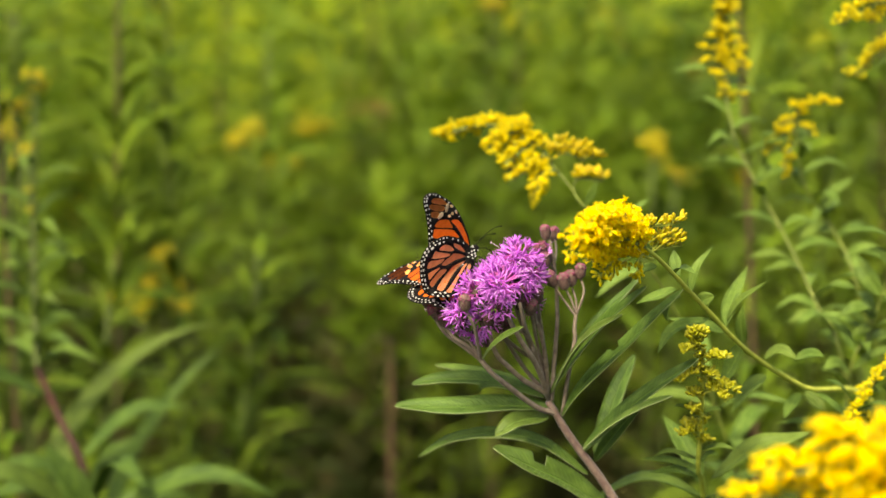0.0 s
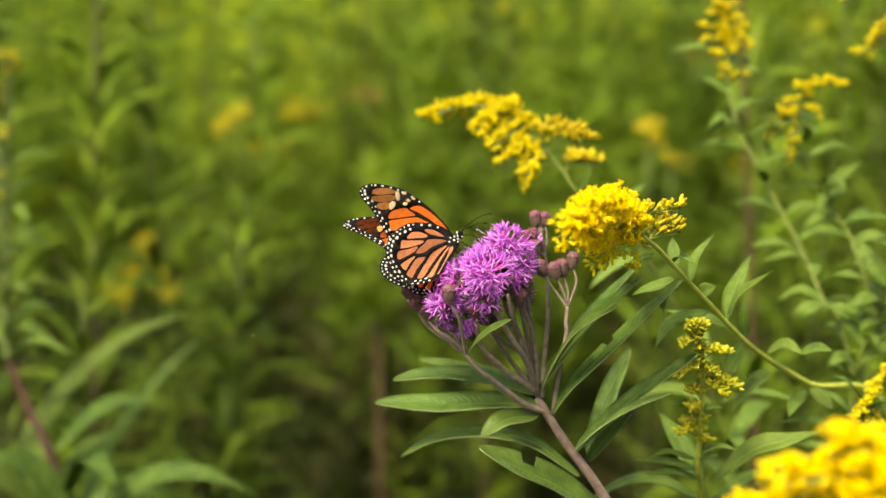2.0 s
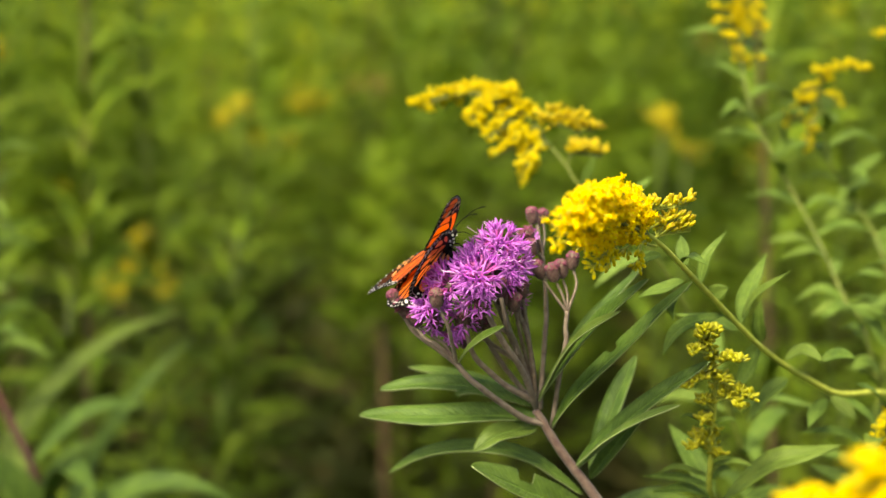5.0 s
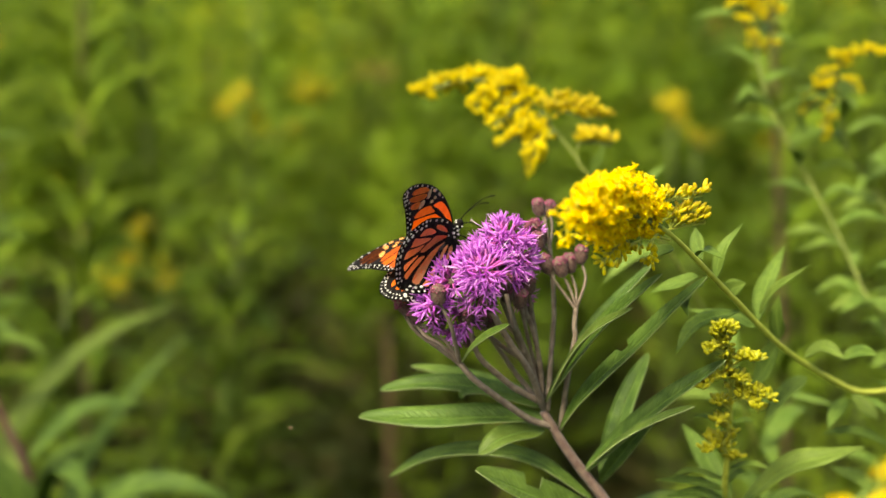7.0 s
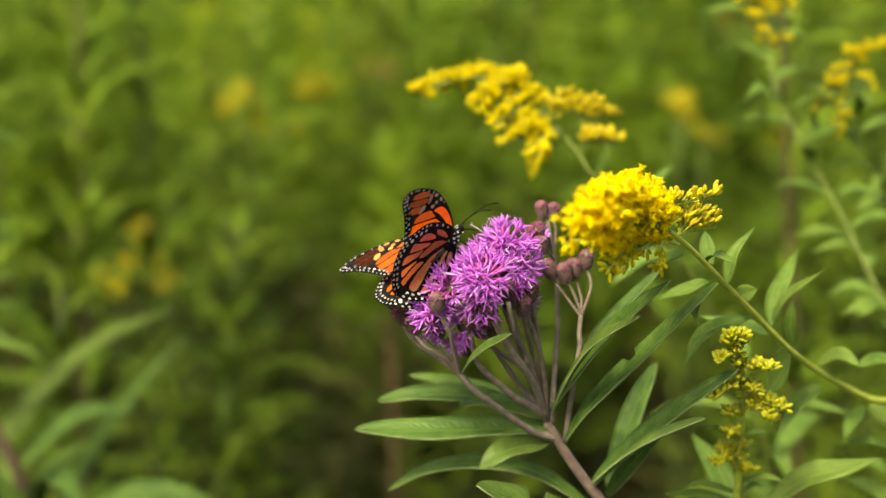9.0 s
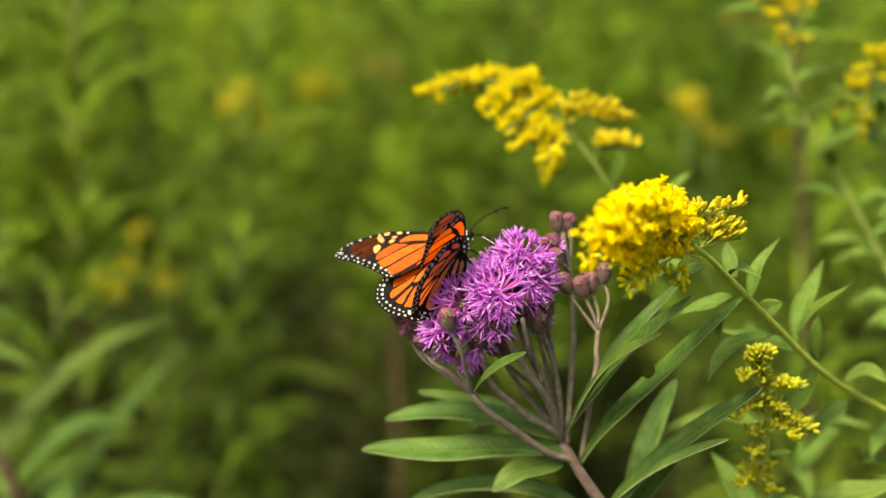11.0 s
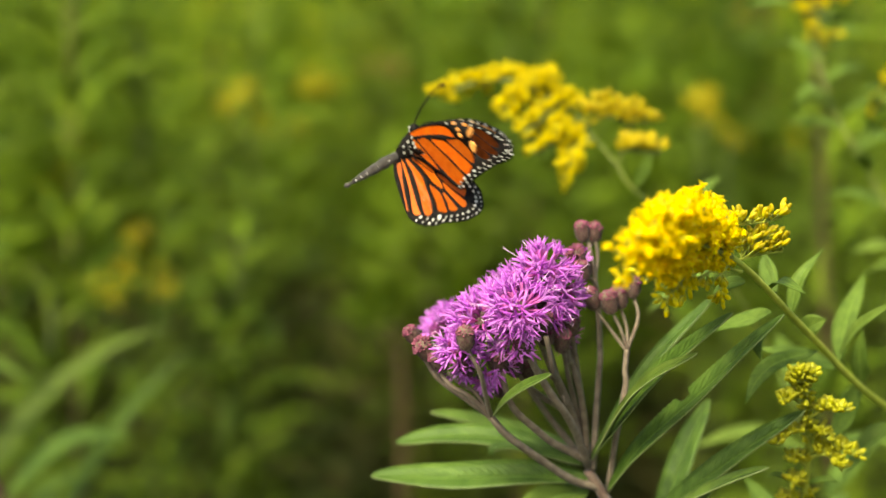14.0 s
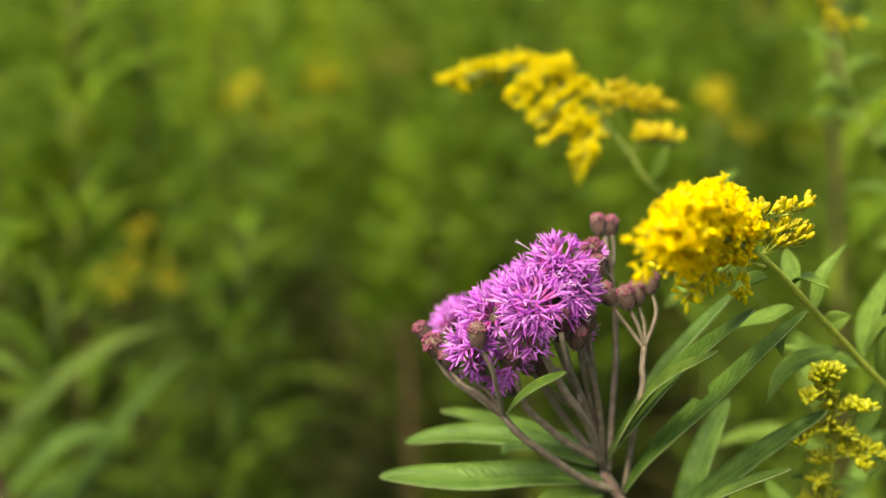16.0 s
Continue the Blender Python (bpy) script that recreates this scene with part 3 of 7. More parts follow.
    bud((0.0439, 0.8320, 1.1384), (-0.10, -0.30, 0.90), 1.10)
    bud((0.0211, 0.8120, 1.1375), (-0.10, -0.40, 0.90), 1.05)
    bud((0.0296, 0.8220, 1.1328), (0.00, -0.35, 0.90), 1.20)
    bud((0.0208, 0.8240, 1.1259), (-0.10, -0.35, 0.90), 1.05)
    bud((0.0100, 0.8150, 1.1346), (-0.20, -0.40, 0.90), 1.00)
    # leaves: width, the way the upper face looks, fold, twist, places along the midrib
    iron_leaf(plant, 0.0138, (0.0, -0.52, 0.85), 22, 0, (0.0516, 0.8400, 1.0892), (0.0273, 0.8460, 1.0880), (0.0017, 0.8500, 1.0864), (-0.0237, 0.8520, 1.0868), blunt=0.55)
    iron_leaf(plant, 0.0108, (0.0, -0.52, 0.85), 22, 0, (0.0500, 0.8430, 1.0944), (0.0242, 0.8580, 1.0976), (0.0034, 0.8640, 1.0972), (-0.0156, 0.8680, 1.0942), blunt=0.55)
    iron_leaf(plant, 0.0070, (0.0, -0.50, 0.85), 18, 0, (0.0479, 0.8500, 1.0966), (0.0284, 0.8800, 1.0950), (0.0123, 0.8920, 1.0960), (-0.0039, 0.9000, 1.0963))
    iron_leaf(plant, 0.0046, (0.0, -0.60, 0.80), 26, 0, (0.0491, 0.8410, 1.0937), (0.0358, 0.8460, 1.0968), (0.0257, 0.8500, 1.0977), (0.0194, 0.8520, 1.0964), (0.0182, 0.8520, 1.0941))
    iron_leaf(plant, 0.0115, (-0.15, -0.60, 0.75), 18, 0, (0.0512, 0.8420, 1.0842), (0.0413, 0.8360, 1.0843), (0.0329, 0.8310, 1.0828), (0.0249, 0.8280, 1.0780))
    iron_leaf(plant, 0.0090, (0.0, -0.45, 0.85), 16, 0, (0.0713, 0.8480, 1.0531), (0.0490, 0.8500, 1.0687), (0.0269, 0.8560, 1.0716), (0.0045, 0.8620, 1.0671), (-0.0122, 0.8680, 1.0567))
    iron_leaf(plant, 0.0190, (-0.35, -0.55, 0.70), 18, 0, (0.0845, 0.8520, 1.0331), (0.0609, 0.8380, 1.0509), (0.0395, 0.8240, 1.0651), (0.0234, 0.8120, 1.0763), bite=(0.50, 0.60, 1))
    iron_leaf(plant, 0.0092, (-0.62, -0.42, 0.66), 26, 12, (0.0522, 0.8380, 1.0966), (0.0623, 0.8220, 1.1171), (0.0748, 0.8050, 1.1377), (0.0920, 0.7900, 1.1578))
    iron_leaf(plant, 0.0065, (-0.60, -0.55, 0.55), 22, 0, (0.0543, 0.8420, 1.0993), (0.0697, 0.8460, 1.1232), (0.0824, 0.8500, 1.1375), (0.0961, 0.8530, 1.1505))
    iron_leaf(plant, 0.0060, (-0.50, -0.30, 0.80), 24, 14, (0.0525, 0.8360, 1.0975), (0.0613, 0.8160, 1.1205), (0.0696, 0.8010, 1.1353), (0.0813, 0.7900, 1.1451))
    iron_leaf(plant, 0.0090, (-0.62, -0.42, 0.66), 26, 16, (0.0581, 0.8380, 1.0854), (0.0655, 0.8310, 1.0995), (0.0741, 0.8260, 1.1107), (0.0869, 0.8200, 1.1248), (0.0994, 0.8150, 1.1395), (0.1113, 0.8100, 1.1528), bite=(0.52, 0.57, -1))
    iron_leaf(plant, 0.0108, (-0.55, -0.75, 0.25), 16, 8, (0.0756, 0.8500, 1.0616), (0.0815, 0.8580, 1.0780), (0.0880, 0.8640, 1.0938), (0.0959, 0.8680, 1.1094))
    iron_leaf(plant, 0.0105, (-0.50, -0.45, 0.72), 24, 10, (0.0681, 0.8450, 1.0650), (0.0842, 0.8360, 1.0844), (0.1017, 0.8310, 1.1005), (0.1217, 0.8260, 1.1165))
    iron_leaf(plant, 0.0066, (-0.40, -0.15, 0.90), 22, 10, (0.0683, 0.8420, 1.0674), (0.0820, 0.8260, 1.0840), (0.0949, 0.8150, 1.0960), (0.1073, 0.8090, 1.1024))
    iron_leaf(plant, 0.0075, (-0.30, -0.70, 0.50), 18, 0, (0.0749, 0.8500, 1.0595), (0.0806, 0.8460, 1.0691), (0.0887, 0.8420, 1.0813), (0.0977, 0.8400, 1.0913))
    iron_leaf(plant, 0.0048, (-0.40, -0.60, 0.70), 16, 0, (0.0187, 0.8150, 1.1188), (0.0228, 0.8020, 1.1275), (0.0286, 0.7910, 1.1349), (0.0362, 0.7830, 1.1407), n=30)
    iron_leaf(plant, 0.0220, (0.0, -0.30, 1.0), 16, 0, (0.1150, 0.858, 0.9750), (0.0800, 0.850, 0.9800), (0.0300, 0.840, 0.9550), n=24)
    iron_leaf(plant, 0.0220, (0.0, -0.30, 1.0), 16, 0, (0.1250, 0.862, 0.9250), (0.1600, 0.870, 0.9300), (0.2100, 0.880, 0.9000), n=24)
    iron_leaf(plant, 0.0230, (0.0, -0.30, 1.0), 16, 0, (0.1350, 0.866, 0.8700), (0.0950, 0.900, 0.8750), (0.0450, 0.920, 0.8400), n=24)
    return tagged(plant, "purple-flowered ironweed with a clustered head and toothed lance leaves", "wildflower", "ironweed plants"), first


ironweed, front_head = build_ironweed()


# ---- goldenrods ----
def gold_floret(bm, rng, base, axis, size, opened):
    side = axis.orthogonal().normalized()
    other = axis.cross(side)
    rings = []
    for along, r in ((0, 0.3), (0.45, 0.62), (1.0, 0.5)):
        rings.append([bm.verts.new(base + axis * size * along + size * 0.42 * r * (math.cos(math.tau * k / 5) * side + math.sin(math.tau * k / 5) * other)) for k in range(5)])
    for n, (a, b) in enumerate(zip(rings, rings[1:])):
        for k in range(5):
            bm.faces.new((a[k], a[(k + 1) % 5], b[(k + 1) % 5], b[k])).material_index = 1 if n == 0 else 0
    bm.faces.new(rings[-1])
    if opened:
        top = base + axis * size * 0.9
        turn = rng.uniform(0, math.tau)
        for k in range(6):
            a = turn + math.tau * k / 6
            out = math.cos(a) * side + math.sin(a) * other
            w = axis.cross(out) * size * 0.16
            tip = top + out * size * rng.uniform(0.5, 0.75) + axis * size * rng.uniform(0.1, 0.5)
            mid = (top + tip) / 2 + axis * size * 0.12
            v = [bm.verts.new(q) for q in (top, mid - w, tip, mid + w, mid - axis * size * 0.06)]
            for f in ((0, 1, 2), (0, 2, 3), (0, 4, 1), (1, 4, 2), (2, 4, 3), (3, 4, 0)):
                bm.faces.new([v[i] for i in f])


def gold_bud(bm, base, axis, length, radius):
    """An oblong closed bud in its green cup."""
    side = axis.orthogonal().normalized()
    other = axis.cross(side)
    rings = []
    for along, r in ((0.0, 0.35), (0.22, 0.85), (0.45, 1.0), (0.75, 0.92), (0.93, 0.6), (1.0, 0.2)):
        rings.append([bm.verts.new(base + axis * length * along + radius * r * (math.cos(math.tau * k / 6) * side + math.sin(math.tau * k / 6) * other)) for k in range(6)])
    for n, (a, b) in enumerate(zip(rings, rings[1:])):
        for k in range(6):
            bm.faces.new((a[k], a[(k + 1) % 6], b[(k + 1) % 6], b[k])).material_index = 1 if n < 2 else 0
    bm.faces.new(rings[-1])


def bud_comb(plant, rng, count, length, mats, stem, *pts, up=(0, -0.15, 1), rise=0.0022, opened=0.0, label="half-open yellow goldenrod buds", spread=48, thick=0.00055):
    """A twig with short-stalked oblong buds, mostly along its upper side."""
    path = spline(pts, 20)
    bm = bmesh.new()
    tube(bm, pts, thick, thick * 0.6, 14, 6)
    branch = part("flower_branch", bm, stem, plant)
    bm, twigs = bmesh.new(), bmesh.new()
    for g in range(count):
        s = (0.25 + 0.75 * (g + rng.random()) / count) * 20
        i = min(int(s), 19)
        c = path[i].lerp(path[i + 1], s - i)
        d = rand_dir(rng, Vector(up) + (path[-1] - path[0]).normalized() * 0.35, spread)
        foot = c + d * rise * rng.uniform(0.3, 1.1)
        tube(twigs, [c, (c + foot) / 2, foot], 0.00022, 0.00026, 2, 4)
        l = length * rng.uniform(0.75, 1.15)
        if rng.random() < opened:
            gold_floret(bm, rng, foot, d, l * 0.85, True)
        else:
            gold_bud(bm, foot, d, l, l * rng.uniform(0.20, 0.26))
    part("inflorescence", bm, mats, branch, label)
    part("twig_spray", twigs, stem, branch)
    return branch


def plume(plant, rng, pts, reach, count, size=0.0028, opened=0.7, up=(0, 0, 1), mats=None, stem=None, bias=0.6, taper=0.6, label="", per=9):
    """A flower branch along pts: short side twigs, mostly on its upper side, thick with small florets."""
    path = spline(pts, 24)
    up = Vector(up).normalized()
    bm = bmesh.new()
    tube(bm, pts, 0.0008, 0.0004, 16, 6)
    branch = part("flower_branch", bm, stem or STEM_GOLD, plant)
    bm, twigs = bmesh.new(), bmesh.new()
    groups = max(3, count // per)
    for g in range(groups):
        s = (g + rng.random()) / groups
        i = min(int(s * 24), 23)
        c = path[i].lerp(path[i + 1], s * 24 - i)
        tangent = (path[i + 1] - path[i]).normalized()
        out = rand_dir(rng, tangent.orthogonal(), 180)
        out = (out - tangent * out.dot(tangent)).normalized()
        lift = up - tangent * up.dot(tangent)
        out = (out * (1 - bias) + lift * bias * 1.3 + tangent * rng.uniform(0.1, 0.6)).normalized()
        r = reach * (1 - taper * s) * rng.uniform(0.6, 1.15)
        tube(twigs, [c, c + out * r * 0.5 + tangent * r * 0.1, c + out * r], 0.00035, 0.00025, 3, 4)
        for k in range(per):
            q = c + out * r * rng.uniform(0.25, 1.0)
            d = rand_dir(rng, out + up * 0.5, 75)
            gold_floret(bm, rng, q + d * r * 0.05, d, size * rng.uniform(0.75, 1.2), rng.random() < opened)
    part("inflorescence", bm, mats or [YELLOW, YELLOW_BUD], branch, label)
    part("twig_spray", twigs, stem or STEM_GOLD, branch)
    return branch


def gold_leaf(plant, pts, width, up, fold=16, twist=0.0, mat=None, n=16, seed=0.0):
    bm = bmesh.new()
    blade(bm, pts, width, up, fold, n, 0.03, 0.0, twist, 0.0002, 0.40, seed)
    return part("leaf", bm, mat or LEAF_GOLD, plant)


def stem_part(plant, pts, r0, r1, mat, n=40):
    bm = bmesh.new()
    tube(bm, pts, r0, r1, n, 8, 0.04)
    return part("stem", bm, mat, plant)


def lower_leaves(plant, rng, pts, s0, s1, count, length, width, mat=None, up=(0, -0.3, 1), droop=0.3):
    """Leaves set round a stem between two fractions of its length."""
    path = spline(pts, 60)
    for k in range(count):
        s = s0 + (s1 - s0) * (k + rng.random() * 0.6) / count
        i = min(int(s * 60), 59)
        c = path[i]
        tangent = (path[i + 1] - path[i]).normalized()
        if tangent.z < 0:
            tangent = -tangent
        a = k * 2.4 + rng.uniform(-0.3, 0.3)
        flat = Vector((math.cos(a), math.sin(a), 0))
        out = (flat + tangent * rng.uniform(0.35, 0.8)).normalized()
        l = length * rng.uniform(0.75, 1.2)
        tip = c + out * l - Vector((0, 0, 1)) * l * droop * rng.uniform(0.5, 1.5)
        gold_leaf(plant, [c, c + out * l * 0.5, tip], width * rng.uniform(0.8, 1.15), Vector(up) + flat * 0.0 - out * 0.2, 14, rng.uniform(-25, 25), mat, 12, rng.random() * 6)


def build_gold_clump():
    """The goldenrod that leans in beside the ironweed, in full flower."""
    rng = random.Random(11)
    base = (0.30, 1.02, 0.0)
    plant = root("goldenrod", base)

    def local(*pts):
        return off(pts, base)

    stem = local((0.30, 1.02, 0.0), (0.30, 1.02, 0.45), (0.285, 1.005, 0.85), (0.2480, 0.970, 1.045), (0.1890, 0.910, 1.0826), (0.1532, 0.870, 1.1098), (0.1240, 0.835, 1.1407), (0.0982, 0.800, 1.1689), (0.0855, 0.785, 1.1790))
    stem_part(plant, stem, 0.0019, 0.0009, STEM_LIGHT, 70)

    def spray(x, y, z, reach, count):
        start = Vector((0.0880, 0.788, 1.1790)) + Vector((rng.uniform(-0.006, 0.003), rng.uniform(-0.006, 0.002), rng.uniform(-0.003, 0.004)))
        end = Vector((x, y, z))
        mid = start.lerp(end, 0.55) + Vector((0, 0, 0.005))
        plume(plant, rng, local(start, mid, end), reach, int(count * 1.35), 0.0027, 0.85, bias=0.35, taper=0.2, mats=[YELLOW_FULL, YELLOW_BUD], label="bright yellow goldenrod florets")

    spray(0.0530, 0.722, 1.1850, 0.0076, 190)
    spray(0.0530, 0.720, 1.1895, 0.0076, 190)
    spray(0.0585, 0.730, 1.1925, 0.0076, 190)
    spray(0.0655, 0.745, 1.1930, 0.0076, 170)
    spray(0.0560, 0.728, 1.1830, 0.0076, 180)
    spray(0.0640, 0.748, 1.1760, 0.0071, 120)
    spray(0.0735, 0.765, 1.1900, 0.0076, 150)
    spray(0.0690, 0.758, 1.1870, 0.0076, 170)
    spray(0.0618, 0.755, 1.1750, 0.0060, 80)
    spray(0.0690, 0.765, 1.1720, 0.0055, 70)
    spray(0.0810, 0.780, 1.1880, 0.0070, 110)
    spray(0.0770, 0.772, 1.1800, 0.0076, 120)

    def comb(count, *pts, mats=(YELLOW, YELLOW_BUD), **more):
        bud_comb(plant, rng, count, 0.0032, list(mats), STEM_LIGHT, *local(*pts), **more)

    olive = (BUD_OLIVE, YELLOW_BUD)
    comb(54, (0.0865, 0.7950, 1.1828), (0.0928, 0.7980, 1.1835), (0.1005, 0.8010, 1.1838), (0.1081, 0.8030, 1.1848), rise=0.0040, mats=olive)
    comb(66, (0.0888, 0.7970, 1.1712), (0.0974, 0.8020, 1.1726), (0.1042, 0.8060, 1.1732), (0.1100, 0.8080, 1.1735), rise=0.0054, mats=olive)
    comb(36, (0.0907, 0.7960, 1.1755), (0.0950, 0.8000, 1.1768), (0.1003, 0.8020, 1.1778), (0.1049, 0.8040, 1.1781), rise=0.0034, mats=olive)
    comb(24, (0.0833, 0.7900, 1.1817), (0.0852, 0.7920, 1.1871), (0.0862, 0.7930, 1.1906), rise=0.0024)
    comb(24, (0.0872, 0.7930, 1.1777), (0.0894, 0.7950, 1.1828), (0.0918, 0.7960, 1.1857), rise=0.0024)
    comb(45, (0.0838, 0.7820, 1.1746), (0.0757, 0.7740, 1.1761), (0.0686, 0.7660, 1.1761), (0.0617, 0.7580, 1.1754), up=(-0.5, -0.2, 0.3), spread=70)
    comb(42, (0.0838, 0.7820, 1.1738), (0.0776, 0.7760, 1.1726), (0.0730, 0.7700, 1.1707), (0.0689, 0.7640, 1.1676), up=(-0.4, -0.2, -0.3), spread=65)
    comb(24, (0.0860, 0.7860, 1.1730), (0.0826, 0.7840, 1.1710), (0.0774, 0.7800, 1.1694), (0.0753, 0.7780, 1.1662), up=(-0.3, -0.2, -0.4), spread=65)
    comb(24, (0.0905, 0.7900, 1.1730), (0.0879, 0.7880, 1.1702), (0.0877, 0.7860, 1.1673), (0.0872, 0.7850, 1.1643), up=(-0.1, -0.3, -0.6), spread=60)
    comb(27, (0.0955, 0.7960, 1.1694), (0.0920, 0.7940, 1.1706), (0.0881, 0.7900, 1.1730), (0.0854, 0.7880, 1.1758), spread=70)
    comb(21, (0.0668, 0.7640, 1.1788), (0.0641, 0.7600, 1.1792), (0.0616, 0.7570, 1.1779), up=(-0.6, -0.2, 0.2), spread=60)

    def leaf(width, up, *pts):
        gold_leaf(plant, local(*pts), width, up, 18, rng.uniform(-10, 10), seed=rng.random() * 6)

    leaf(0.0060, (-0.6, -0.6, 0.5), (0.1191, 0.8400, 1.1459), (0.1215, 0.8420, 1.1563), (0.1301, 0.8450, 1.1676))
    leaf(0.0048, (0.0, -0.6, 0.8), (0.1087, 0.8260, 1.1571), (0.1117, 0.8160, 1.1619), (0.1173, 0.8060, 1.1602))
    leaf(0.0076, (-0.3, -0.9, 0.3), (0.1238, 0.8450, 1.1395), (0.1268, 0.8410, 1.1425), (0.1307, 0.8380, 1.1449))
    leaf(0.0072, (0.0, -0.6, 0.8), (0.1113, 0.8320, 1.1485), (0.1026, 0.8370, 1.1445), (0.0932, 0.8420, 1.1399))
    leaf(0.0050, (-0.5, -0.7, 0.3), (0.1131, 0.8320, 1.1455), (0.1075, 0.8220, 1.1449), (0.1042, 0.8160, 1.1415), (0.1049, 0.8130, 1.1366))
    leaf(0.0074, (-0.2, -0.6, 0.75), (0.1300, 0.8500, 1.1309), (0.1155, 0.8400, 1.1296), (0.1073, 0.8320, 1.1262), (0.1020, 0.8260, 1.1191))
    leaf(0.0096, (-0.6, -0.7, 0.3), (0.1393, 0.8580, 1.1254), (0.1459, 0.8760, 1.1374), (0.1560, 0.8960, 1.1493))
    leaf(0.0054, (-0.6, -0.4, 0.6), (0.1395, 0.8570, 1.1283), (0.1443, 0.8500, 1.1394), (0.1566, 0.8420, 1.1513))
    leaf(0.0068, (-0.4, -0.8, 0.2), (0.1504, 0.8700, 1.1147), (0.1485, 0.8680, 1.1238), (0.1488, 0.8660, 1.1347))
    leaf(0.0100, (-0.7, -0.6, 0.3), (0.1497, 0.8700, 1.1150), (0.1450, 0.8710, 1.1021), (0.1393, 0.8720, 1.0927))
    leaf(0.0080, (0.0, -0.6, 0.75), (0.1635, 0.8850, 1.1035), (0.1705, 0.8780, 1.1089), (0.1779, 0.8720, 1.1055))
    leaf(0.0084, (0.0, -0.7, 0.7), (0.1780, 0.8800, 1.1036), (0.1832, 0.8700, 1.1088), (0.1894, 0.8620, 1.1093))
    leaf(0.0072, (-0.5, -0.8, 0.2), (0.1863, 0.9050, 1.0802), (0.1801, 0.8960, 1.0758), (0.1757, 0.8900, 1.0706))
    leaf(0.0080, (0.3, -0.8, 0.4), (0.1890, 0.9050, 1.0814), (0.1945, 0.9000, 1.0760), (0.1984, 0.8950, 1.0730))
    leaf(0.0068, (-0.5, -0.7, 0.4), (0.1124, 0.8300, 1.1558), (0.1127, 0.8500, 1.1590), (0.1143, 0.8700, 1.1617))
    leaf(0.0100, (-0.7, -0.6, 0.3), (0.1657, 0.8900, 1.0935), (0.1574, 0.8860, 1.0874), (0.1465, 0.8800, 1.0761))
    leaf(0.0072, (0.0, -0.5, 0.85), (0.1387, 0.8620, 1.1213), (0.1281, 0.8720, 1.1239), (0.1130, 0.8820, 1.1249))
    leaf(0.0046, (-0.4, -0.7, 0.4), (0.0994, 0.8150, 1.1627), (0.0931, 0.8110, 1.1622), (0.0868, 0.8080, 1.1566))
    lower_leaves(plant, rng, stem, 0.12, 0.40, 22, 0.075, 0.013)
    return tagged(plant, "leaning goldenrod stalk with a dense bright yellow flower clump", "wildflower", "goldenrods")


